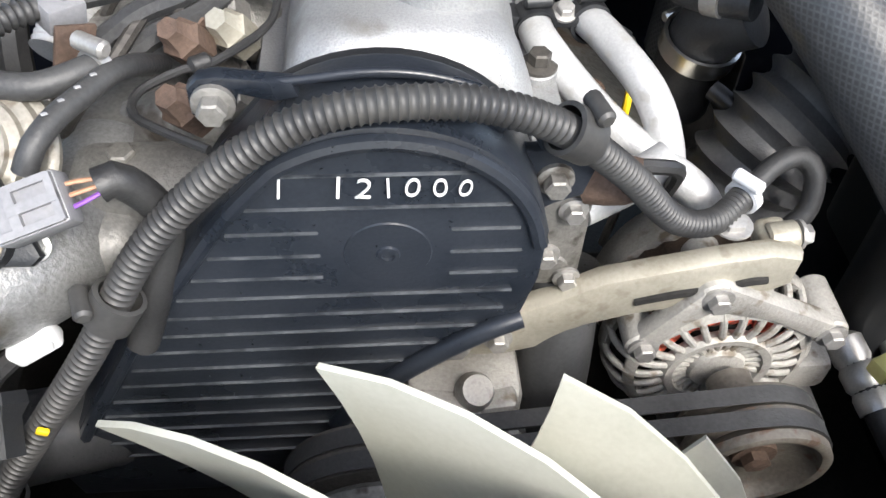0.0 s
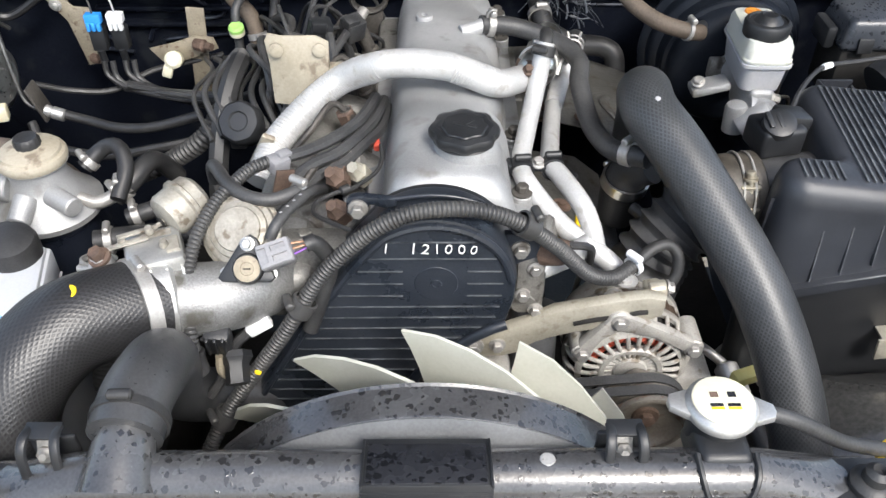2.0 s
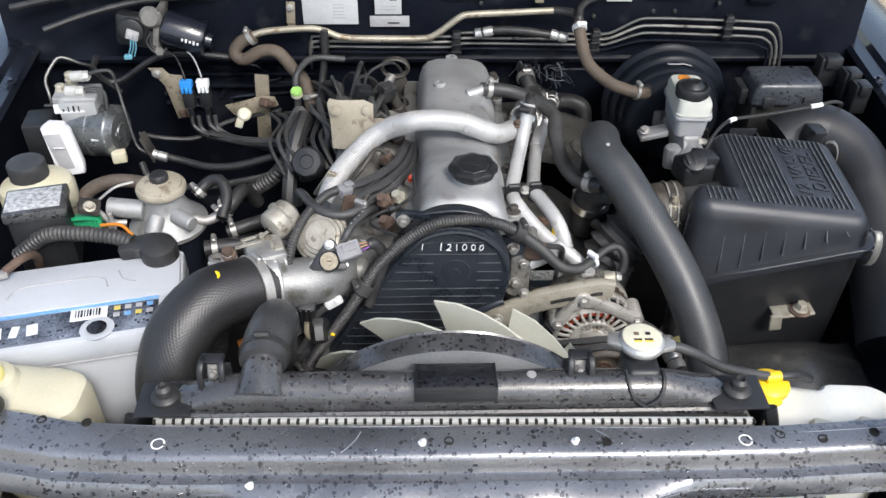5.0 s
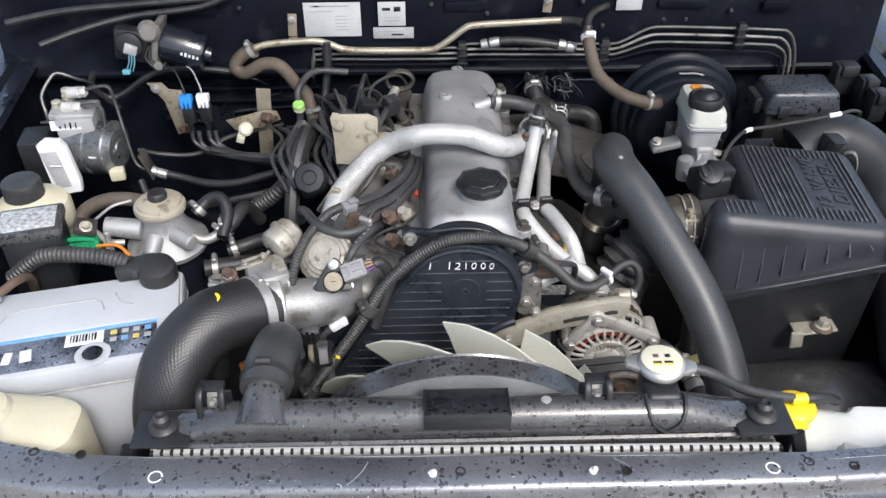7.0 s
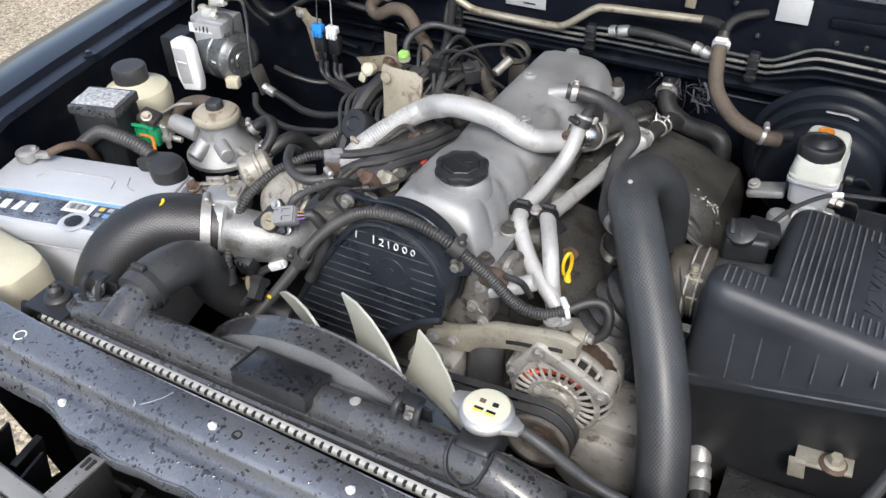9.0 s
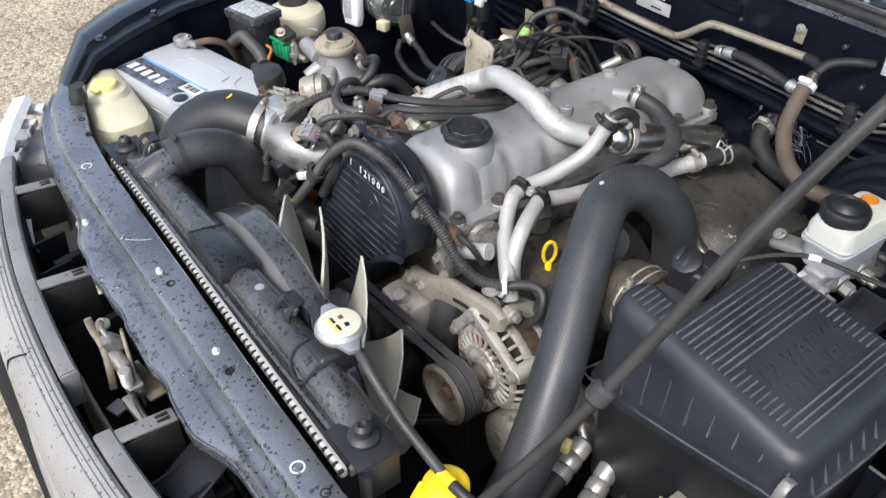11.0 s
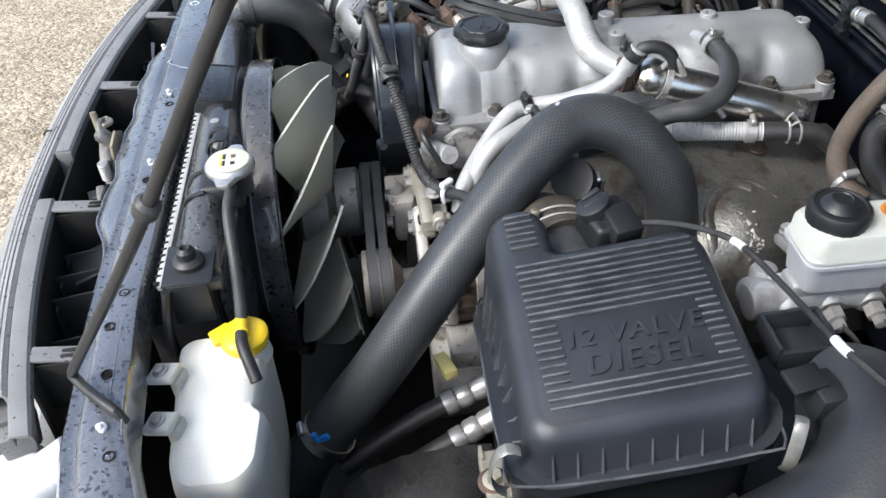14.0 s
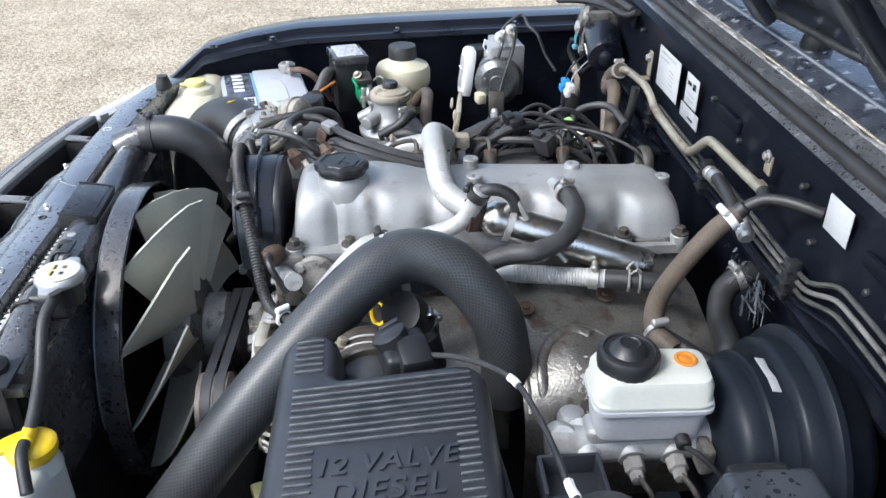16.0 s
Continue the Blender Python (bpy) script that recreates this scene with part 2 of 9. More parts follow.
LABEL_DARK = mat("dark_printed_label", (0.014, 0.015, 0.018), (0.03, 0.031, 0.036), 0.28, 0, 20, 300, 0.15, 0.1, 0, 2.0)
RED = mat("red_plastic", (0.4, 0.05, 0.035), (0.48, 0.08, 0.05), 0.4, 0, 40, 400, 0.05, 0.1)
ORANGE = mat("orange_plastic", (0.5, 0.17, 0.02), (0.58, 0.22, 0.03), 0.4, 0, 40, 400, 0.05, 0.1)
COPPER = mat("copper_winding", (0.62, 0.1, 0.06), (0.75, 0.17, 0.1), 0.35, 0.5, 60, 500, 0.1, 0.1)
# Bare scuffed edges, and the highlight painted along the slam panel's back edge.
SCRATCH_GLINT = mat("bare_scuff_and_highlight", (0.22, 0.235, 0.26), (0.38, 0.4, 0.43), 0.5, 0.4, 60, 500, 0.1, 0.1)
GREY_PLUG = mat("grey_plug_plastic", (0.3, 0.3, 0.31), (0.4, 0.4, 0.41), 0.45, 0, 40, 400, 0.06, 0.1)
WIRE_TAN = mat("tan_wire", (0.32, 0.16, 0.09), (0.42, 0.24, 0.15), 0.4, 0, 40, 400, 0.05, 0.1)
PURPLE = mat("purple_wire", (0.16, 0.05, 0.3), (0.22, 0.08, 0.4), 0.4, 0, 40, 400, 0.05, 0.1)
GROUND = mat("pale_gravel", (0.33, 0.275, 0.195), (0.47, 0.405, 0.305), 0.9, 0, 3, 60, 0.0, 0.05)
gn, gl = GROUND.node_tree.nodes, GROUND.node_tree.links.new
gco = gn.new("ShaderNodeTexCoord")
cells = gn.new("ShaderNodeTexVoronoi")
cells.inputs["Scale"].default_value = 95
gl(gco.outputs["Object"], cells.inputs["Vector"])
coarse = gn.new("ShaderNodeTexVoronoi")
coarse.inputs["Scale"].default_value = 38
gl(gco.outputs["Object"], coarse.inputs["Vector"])
tone = gn.new("ShaderNodeSeparateColor")
gl(cells.outputs["Color"], tone.inputs[0])
grains = gn.new("ShaderNodeValToRGB")
grains.color_ramp.elements[0].color = (0.45, 0.43, 0.4, 1)
grains.color_ramp.elements[1].color = (1.35, 1.35, 1.33, 1)
gl(tone.outputs[0], grains.inputs[0])
gmix = gn.new("ShaderNodeMix")
gmix.data_type, gmix.blend_type = "RGBA", "MULTIPLY"
gmix.inputs[0].default_value = 1.0
gbs = gn["Principled BSDF"]
gl(gbs.inputs["Base Color"].links[0].from_socket, gmix.inputs[6])
gl(grains.outputs[0], gmix.inputs[7])
gl(gmix.outputs[2], gbs.inputs["Base Color"])
gadd = gn.new("ShaderNodeMath")
gl(cells.outputs["Distance"], gadd.inputs[0])
gl(coarse.outputs["Distance"], gadd.inputs[1])
gbump = gn.new("ShaderNodeBump")
gbump.invert = True
gbump.inputs["Strength"].default_value = 0.9
gbump.inputs["Distance"].default_value = 0.006
gl(gadd.outputs[0], gbump.inputs["Height"])
gl(gbump.outputs[0], gbs.inputs["Normal"])
BROWN_DARK = mat("dusty_dark_brown_rubber", (0.07, 0.055, 0.045), (0.13, 0.105, 0.085), 0.65, 0, 30, 350, 0.2, 0.1)
PRINT_GREY = mat("speckled_printed_label", (0.12, 0.12, 0.125), (0.6, 0.61, 0.62), 0.4, 0, 160, 700, 0.05, 0.1)
LABEL_YELLOW = mat("dull_yellow_print", (0.5, 0.4, 0.08), (0.6, 0.5, 0.14), 0.45, 0, 40, 300, 0.03, 0.1)
HOSE_GREY = mat("weathered_hose_rubber", (0.03, 0.031, 0.033), (0.06, 0.061, 0.063), 0.38, 0, 20, 400, 0.2, 0.15, 0, 0.6)
PLUG_GREY = mat("mid_grey_plug_plastic", (0.17, 0.17, 0.18), (0.25, 0.25, 0.26), 0.45, 0, 40, 400, 0.06, 0.1)
WHITE_FLAKE = mat("flaking_white_coat", (0.22, 0.212, 0.19), (0.5, 0.49, 0.46), 0.6, 0, 120, 500, 0.4, 0.1, 0, 0, (0.12, 0.1, 0.08))
TORN = mat("torn_grey_plastic_sheet", (0.035, 0.04, 0.048), (0.14, 0.15, 0.17), 0.35, 0, 60, 400, 0.1, 0.1)
LABEL_PAPER = mat("aged_label_paper", (0.42, 0.43, 0.44), (0.5, 0.51, 0.52), 0.5, 0, 20, 300, 0.02, 0.1)
ZINC_PIPE = mat("dusty_zinc_pipe", (0.29, 0.26, 0.2), (0.42, 0.39, 0.31), 0.45, 0.5, 30, 400, 0.15, 0.12, 0, 0, (0.2, 0.15, 0.1))
# Black shroud plastic drawn grey: the cone's sky reflection is in its colour.
SHROUD_CONE = mat("shroud_plastic_sky_sheen", (0.11, 0.114, 0.117), (0.18, 0.185, 0.19), 0.34, 0, 9, 400, 0.15, 0.12)
BRAKE_LINE = mat("coated_brake_line", (0.09, 0.09, 0.085), (0.17, 0.17, 0.16), 0.4, 0.6, 40, 300, 0.1, 0.1)
MOTOR = mat("wet_grey_motor_case", (0.13, 0.14, 0.145), (0.24, 0.25, 0.25), 0.3, 0.7, 30, 300, 0.25, 0.15, 0, 0.8, (0.14, 0.14, 0.14))
IRON_PIPE = mat("dull_steel_pipe", (0.06, 0.06, 0.06), (0.11, 0.11, 0.107), 0.4, 0.7, 40, 300, 0.1, 0.1)
PALE_BLUE = mat("pale_blue_wire", (0.1, 0.3, 0.4), (0.16, 0.38, 0.48), 0.5, 0, 40, 400, 0.05, 0.1)
PALE_GREEN = mat("pale_green_plastic", (0.25, 0.5, 0.1), (0.35, 0.6, 0.18), 0.4, 0, 40, 400, 0.05, 0.1)
GOLD_DULL = mat("dusty_zinc_bracket", (0.22, 0.19, 0.14), (0.33, 0.29, 0.22), 0.6, 0.35, 40, 400, 0.2, 0.12, 0, 0, (0.14, 0.1, 0.07))
GLASS_DARK = mat("windscreen_glass", (0.02, 0.022, 0.025), (0.03, 0.032, 0.035), 0.05, 0, 5, 50, 0.0, 0.02)


# ---- mesh helpers ----
def thing(name, base, label, category, group="", kind=""):
    ob = new(name)
    ob.location = base
    ob.empty_display_size = 0.02
    return tagged(ob, label, category, group, kind)


def part(name, bm, material, parent=None, label=""):
    me = bpy.data.meshes.new(name)
    bmesh.ops.recalc_face_normals(bm, faces=bm.faces)
    bm.to_mesh(me)
    bm.free()
    me.materials.append(material)
    for p in me.polygons:
        p.use_smooth = True
    me.set_sharp_from_angle(angle=radians(38))
    ob = new(name, me)
    if parent:
        ob.parent = parent
        ob.matrix_parent_inverse = Matrix.Translation(-parent.location)
    if label:
        ob["label"] = label
    return ob


def merge(bm, tmp, m=None):
    if m is not None:
        tmp.transform(m)
    me = bpy.data.meshes.new("tmp")
    tmp.to_mesh(me)
    tmp.free()
    bm.from_mesh(me)
    bpy.data.meshes.remove(me)
    return bm


def B():
    return bmesh.new()


def turn(rot):
    return Euler([radians(a) for a in rot]).to_matrix().to_4x4()


def box(bm, c, s, rot=(0, 0, 0), bev=0.003, seg=2, taper=1.0):
    t = B()
    bmesh.ops.create_cube(t, size=1)
    for v in t.verts:
        k = taper if v.co.z > 0 else 1
        v.co = Vector((v.co.x * s[0] * k, v.co.y * s[1] * k, v.co.z * s[2]))
    if bev:
        bmesh.ops.bevel(t, geom=t.edges[:], offset=min(bev, min(s) * 0.45), segments=seg, affect="EDGES", profile=0.5)
    return merge(bm, t, Matrix.Translation(c) @ turn(rot))


def along(p0, p1):
    d = Vector(p1) - Vector(p0)
    return Matrix.Translation(p0) @ d.to_track_quat("Z", "Y").to_matrix().to_4x4(), d.length


def lathe(bm, prof, p0, axis=(0, 0, 1), seg=28, wave=0, amp=0.0, caps=True):
    """A turned form: (radius, height) pairs along the axis from p0; wave lobes of depth amp round the rim."""
    t = B()
    rings = []
    for r, h in prof:
        ring = []
        for i in range(seg):
            a = math.tau * i / seg
            k = r * (1 + amp * math.cos(wave * a)) if wave else r
            ring.append(t.verts.new((k * math.cos(a), k * math.sin(a), h)))
        rings.append(ring)
    for a, b in zip(rings, rings[1:]):
        for i in range(seg):
            j = (i + 1) % seg
            t.faces.new((a[i], a[j], b[j], b[i]))
    if caps:
        t.faces.new(rings[0][::-1])
        t.faces.new(rings[-1])
    m, _ = along(p0, Vector(p0) + Vector(axis))
    return merge(bm, t, m)


def cyl(bm, p0, p1, r0, r1=None, seg=20, bev=0.0015):
    r1 = r0 if r1 is None else r1
    _, n = along(p0, p1)
    b = min(bev, r0 * 0.4, r1 * 0.4, n * 0.4)
    prof = [(max(r0 - b, 1e-4), 0), (r0, b), (r1, n - b), (max(r1 - b, 1e-4), n)]
    return lathe(bm, prof, p0, Vector(p1) - Vector(p0), seg)


def catmull(pts, step):
    p = [Vector(q) for q in pts]
    p = [2 * p[0] - p[1]] + p + [2 * p[-1] - p[-2]]
    dense = []
    for i in range(1, len(p) - 2):
        a, b, c, d = p[i - 1:i + 3]
        for k in range(24):
            u = k / 24
            dense.append(0.5 * (2 * b + (c - a) * u + (2 * a - 5 * b + 4 * c - d) * u * u + (3 * b - a - 3 * c + d) * u ** 3))
    dense.append(p[-2])
    out, acc = [dense[0]], 0.0
    total = sum((b - a).length for a, b in zip(dense, dense[1:]))
    n = max(2, round(total / step))
    want = total / n
    for a, b in zip(dense, dense[1:]):
        d = (b - a).length
        while d and acc + d >= want - 1e-9 and len(out) < n:
            k = (want - acc) / d
            a = a.lerp(b, k)
            out.append(a)
            d = (b - a).length
            acc = 0.0
        acc += d
    out.append(dense[-1])
    return out


def tube(bm, pts, r, seg=14, step=0.006, rib=0.0, depth=0.0, flat=1.0):
    """A hose along points; rib: pitch of rings, depth: how deep they are; r may be a pair for a taper."""
    if rib:
        step = rib / 4
    line = catmull(pts, step)
    layer = bm.loops.layers.uv.verify()
    up = Vector((0, 0, 1))
    rings, s = [], 0.0
    n = len(line)
    prev = None
    for i, q in enumerate(line):
        d = (line[min(i + 1, n - 1)] - line[max(i - 1, 0)]).normalized()
        if prev is None:
            side = d.cross(up if abs(d.z) < 0.9 else Vector((1, 0, 0))).normalized()
        else:
            side = (prev - d * prev.dot(d)).normalized()
        prev = side
        other = d.cross(side)
        if i:
            s += (q - line[i - 1]).length
        k = r if isinstance(r, (int, float)) else r[0] + (r[1] - r[0]) * i / (n - 1)
        if rib:
            k -= depth * (0.0, 0.75, 1.0, 0.75)[i % 4]
        rings.append(([bm.verts.new(q + (side * math.cos(a) + other * math.sin(a) * flat) * k) for a in [math.tau * j / seg for j in range(seg)]], s, k))
    for (a, sa, ka), (b, sb, kb) in zip(rings, rings[1:]):
        for j in range(seg):
            f = bm.faces.new((a[j], a[(j + 1) % seg], b[(j + 1) % seg], b[j]))
            for lp, (u, v) in zip(f.loops, ((j, sa), (j + 1, sa), (j + 1, sb), (j, sb))):
                lp[layer].uv = (u / seg * math.tau * ka, v)
    bm.faces.new(rings[0][0][::-1])
    bm.faces.new(rings[-1][0])
    return bm


def prism(bm, outline, thick, m, bev=0.0015):
    """A plate from a 2D outline, from 0 to thick along local z, laid by m."""
    t = B()
    lo = [t.verts.new((x, y, 0)) for x, y in outline]
    f = t.faces.new(lo)
    r = bmesh.ops.extrude_face_region(t, geom=[f])
    top = [v for v in r["geom"] if isinstance(v, bmesh.types.BMVert)]
    bmesh.ops.translate(t, verts=top, vec=(0, 0, thick))
    if bev:
        bmesh.ops.recalc_face_normals(t, faces=t.faces)
        edges = [e for e in t.edges if not (abs(e.verts[0].co.z - e.verts[1].co.z) > thick / 2)]
        bmesh.ops.bevel(t, geom=edges, offset=bev, segments=2, affect="EDGES", profile=0.5)
    return merge(bm, t, m)


def arc(cx, cy, r, a0, a1, n=10):
    return [(cx + r * math.cos(radians(a0 + (a1 - a0) * i / n)), cy + r * math.sin(radians(a0 + (a1 - a0) * i / n))) for i in range(n + 1)]


def loft(bm, rings, closed=True, caps=True):
    vs = [[bm.verts.new(p) for p in ring] for ring in rings]
    n = len(vs[0])
    for a, b in zip(vs, vs[1:]):
        for i in range(n if closed else n - 1):
            j = (i + 1) % n
            bm.faces.new((a[i], a[j], b[j], b[i]))
    if caps and closed:
        bm.faces.new(vs[0][::-1])
        bm.faces.new(vs[-1])
    return bm


def sheet(bm, rows, thick):
    """A sheet of the given thickness through rows of points."""
    t = B()
    loft(t, rows, closed=False)
    bmesh.ops.recalc_face_normals(t, faces=t.faces)
    bmesh.ops.solidify(t, geom=t.faces[:], thickness=thick)
    return merge(bm, t)


def front(y, x=0.0, z=0.0):
    """Lays a 2D outline (x, z) upright in the plane y, its thickness running back."""
    return Matrix(((1, 0, 0, x), (0, 0, 1, y), (0, 1, 0, z), (0, 0, 0, 1)))


def flat(z, x=0.0, y=0.0, rz=0.0):
    return Matrix.Translation((x, y, z)) @ Matrix.Rotation(radians(rz), 4, "Z")


def bolt(parent, p, axis=(0, 0, 1), r=0.006, h=0.006, material=None, name="bolt"):
    b = B()
    lathe(b, [(r * 1.45, 0), (r * 1.45, h * 0.25), (r * 1.3, h * 0.3)], p, axis, 16)
    lathe(b, [(r, h * 0.25), (r, h * 0.9), (r * 0.85, h)], p, axis, 6)
    return part(name, b, material or STEEL, parent)


def text(name, body, size, m, material, parent, extrude=0.0004, space=1.0, lean=0.0, thin=0.0):
    cu = bpy.data.curves.new(name, "FONT")
    cu.body, cu.size, cu.extrude, cu.space_character = body, size, extrude, space
    cu.shear, cu.offset = lean, thin
    cu.align_x, cu.align_y = "CENTER", "CENTER"
    tmp = bpy.data.objects.new("tmp", cu)
    scene.collection.objects.link(tmp)
    me = bpy.data.meshes.new_from_object(tmp.evaluated_get(bpy.context.evaluated_depsgraph_get()))
    bpy.data.objects.remove(tmp)
    me.transform(m)
    me.materials.clear()
    me.materials.append(material)
    ob = new(name, me)
    ob.parent = parent
    ob.matrix_parent_inverse = Matrix.Translation(-parent.location)
    return ob


def hose(name, pts, r, material, label, category="hose", seg=16, rib=0.0, depth=0.0, parent=None, step=0.006, group=""):
    ob = part(name, tube(B(), pts, r, seg, step, rib, depth), material, parent)
    return ob if parent else tagged(ob, label, category, group)


def clamp_ring(parent, p, axis, r, w=0.01, material=None, name="hose_clamp"):
    b = B()
    a = Vector(axis).normalized()
    p0 = Vector(p) - a * w / 2
    t = B()
    n = 28
    lathe(t, [(r - 0.0004, 0), (r + 0.0018, 0.0004), (r + 0.0018, w - 0.0004), (r - 0.0004, w)], p0, a, n, caps=False)
    merge(b, t)
    side = a.cross(Vector((0, 0, 1)))
    side = side.normalized() if side.length > 0.2 else Vector((1, 0, 0))
    upd = side.cross(a).normalized()
    if upd.z < 0:
        upd = -upd
    c = Vector(p) + upd * (r + 0.004)
    cyl(b, c - side * 0.009, c + side * 0.009, 0.0042, seg=10)
    return part(name, b, material or STEEL, parent)


# ---- the ground and the truck's body ----
g = B()
n = 40
size = 400
for i in range(2):
    for j in range(2):
        g.verts.new(((i - 0.5) * 2 * size, (j - 0.5) * 2 * size, 0))
g.verts.ensure_lookup_table()
g.faces.new((g.verts[0], g.verts[2], g.verts[3], g.verts[1]))
tagged(part("ground", g, GROUND), "pale sunlit gravel ground beside the truck", "ground", kind="structure")

body = thing("pickup_truck", (0, 0.6, 0), "dark navy pickup truck front with open bonnet on gravel", "truck")


def wing(s):
    """A front wing: inner flange, raised rib, outer skin; s is the side."""
    ys = [0.02, 0.06, 0.12, 0.2, 0.3, 0.45, 0.65, 0.9, 1.15]
    inner = [0.535, 0.575, 0.61, 0.645, 0.68, 0.705, 0.735, 0.765, 0.79]
    lip = [0.01, 0.03, 0.045, 0.052, 0.058, 0.06, 0.06, 0.06, 0.06]
    drop = [0.09, 0.06, 0.016, 0.006, 0, 0, 0.002, 0.004, 0.006]
    dx = 0.02
    skin = [0.05, 0.09, 0.12, 0.14, 0.15, 0.16, 0.16, 0.16, 0.16]
    rows = []
    for y, x, l, d, k in zip(ys, inner, lip, drop, skin):
        z = 1.0 - d
        sec = [(x, z - 0.012), (x + 0.006, z - 0.003), (x + l * 0.45, z), (x + l * 0.55, z + 0.012), (x + l, z + 0.016), (x + l + k * 0.35, z + 0.012), (x + l + k * 0.75, z - 0.035), (x + l + k, z - 0.12), (x + l + k + 0.02, z - 0.45)]
        rows.append([(dx + s * a, y, b) for a, b in sec])
    b = B()
    sheet(b, rows, 0.002)
    w = part("wing", b, PAINT, body)
    # inner apron
    b = B()
    rows = []
    for y, x, d in zip(ys, inner, drop):
        rows.append([(dx + s * (x + 0.006), y, 0.985 - d), (dx + s * (x + 0.012), y, 0.93 - d * 0.6), (dx + s * (x - 0.005), y, 0.8), (dx + s * (x - 0.09), y, 0.66), (dx + s * (x - 0.16), y, 0.5), (dx + s * (x - 0.2), y, 0.3)])
    sheet(b, rows, 0.002)
    part("inner_apron", b, FIREWALL, body)
    for y, x in ((0.14, 0.628), (0.25, 0.672), (0.5, 0.722), (0.75, 0.755)):
        c = (dx + s * x, y, 1.0)
        bolt(w, c, (0, 0, 1), 0.006, 0.007, PAINT)
    return w


wing(-1)
wing(1)

# bulkhead with its pressed swages and the ledge below the pipes
b = B()
rows = []
for x in [(-0.8 + 1.6 * i / 40) for i in range(41)]:
    dent = 0.006 if (i := int((x + 0.8) / 0.16)) % 2 == 0 else 0.0
    rows.append([(x, 0.93 + dent * 0, 1.118), (x, 0.918, 1.112), (x, 0.912 + dent, 1.09), (x, 0.908 + dent, 1.03), (x, 0.909, 0.972), (x, 0.905, 0.967), (x, 0.907, 0.96), (x, 0.935, 0.94), (x, 0.95, 0.8), (x, 0.95, 0.4)])
sheet(b, rows, 0.003)
bulkhead = part("bulkhead", b, FIREWALL, body)
for cx, cz, w, h in ((0.04, 1.09, 0.075, 0.018), (-0.45, 1.09, 0.1, 0.02), (0.43, 1.09, 0.09, 0.016), (0.6, 1.085, 0.05, 0.02)):
    b = B()
    box(b, (cx, 0.908, cz), (w, 0.008, h), (0, 0, 0), 0.004)
    part("swage", b, FIREWALL, bulkhead)
for cx, cz in ((-0.02, 1.093), (0.08, 1.075), (0.25, 1.095), (0.4, 1.06), (0.44, 1.06), (0.52, 1.075), (0.29, 1.05), (-0.36, 1.09)):
    b = B()
    cyl(b, (cx, 0.9055, cz), (cx, 0.915, cz), 0.004, seg=10)
    part("grommet", b, RUBBER, bulkhead)
for cx, cz, w in ((-0.34, 0.95, 0.32), (-0.36, 0.925, 0.28), (-0.4, 0.9, 0.25), (0.36, 0.95, 0.2)):
    b = B()
    box(b, (cx, 0.935, cz), (w, 0.02, 0.008), (0, 0, 0), 0.004)
    part("pressed_rib", b, FIREWALL, bulkhead)

for pts in ([(-0.481, 0.96), (-0.33, 0.96), (-0.312, 0.955), (-0.306, 0.935), (-0.308, 0.915), (-0.325, 0.908), (-0.36, 0.906)], [(-0.441, 0.947), (-0.37, 0.946), (-0.352, 0.943), (-0.326, 0.921), (-0.345, 0.919), (-0.441, 0.92)], [(-0.43, 0.87), (-0.423, 0.884), (-0.406, 0.894), (-0.29, 0.902)], [(-0.41, 0.86), (-0.4, 0.872), (-0.29, 0.882)], [(-0.54, 0.86), (-0.46, 0.85)], [(-0.54, 0.88), (-0.46, 0.87)], [(0.1, 0.962), (0.3, 0.96)], [(0.24, 0.93), (0.33, 0.93)]):
    b = B()
    tube(b, [(x, 0.936 if z < 0.94 else 0.93, z) for x, z in pts], 0.0034, 8, 0.01)
    part("pressed_rib", b, PAINT, bulkhead)

# cowl: sealing rail, scuttle, glass
b = B()
rows = []
for x in [(-0.82 + 1.64 * i / 24) for i in range(25)]:
    bow = 0.05 * (x / 0.8) ** 2
    rows.append([(x, 0.93, 1.117), (x, 0.945, 1.124), (x, 0.965, 1.124), (x, 0.972, 1.104), (x, 0.985, 1.102), (x, 0.99, 1.116), (x, 1.004, 1.12), (x, 1.009, 1.108), (x, 1.034, 1.106), (x, 1.038, 1.09)])
sheet(b, rows, 0.003)
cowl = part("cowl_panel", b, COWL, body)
b = B()
rows = []
for i in range(61):
    x = -0.75 + 1.5 * i / 60
    w = 0.004 * math.sin(i * 1.7) + 0.003 * math.sin(i * 0.61 + 2)
    rows.append([(x, 1.0115, 1.1095), (x, 1.018 + w * 0.3, 1.1135 + w * 0.2), (x, 1.03 + w, 1.1095)])
sheet(b, rows, 0.001)
part("dirt_in_channel", b, GRIT, body, "pale gritty dirt lying in the scuttle channel")
b = B()
rows = []
for x in [(-0.78 + 1.56 * i / 40) for i in range(41)]:
    bow = 0.05 * (x / 0.8) ** 2
    rows.append([(x, 1.036 - bow * 0.2, 1.108), (x, 1.06 - bow * 0.5, 1.118), (x, 1.1 - bow, 1.121), (x, 1.14 - bow, 1.128), (x, 1.155 - bow, 1.124), (x, 1.162 - bow, 1.132)])
sheet(b, rows, 0.003)
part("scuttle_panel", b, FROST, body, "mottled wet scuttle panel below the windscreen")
b = B()
tube(b, [(-0.78, 0.948, 1.127), (-0.3, 0.946, 1.129), (0.3, 0.946, 1.129), (0.78, 0.948, 1.127)], 0.009, 14, 0.02)
part("bonnet_seal", b, RUBBER, body)
b = B()
rows = []
for x in [(-0.72 + 1.44 * i / 16) for i in range(17)]:
    bow = 0.06 * (x / 0.7) ** 2
    rows.append([(x, 1.168 + 0.1 * k - bow, 1.134 + 0.07 * k) for k in range(7)])
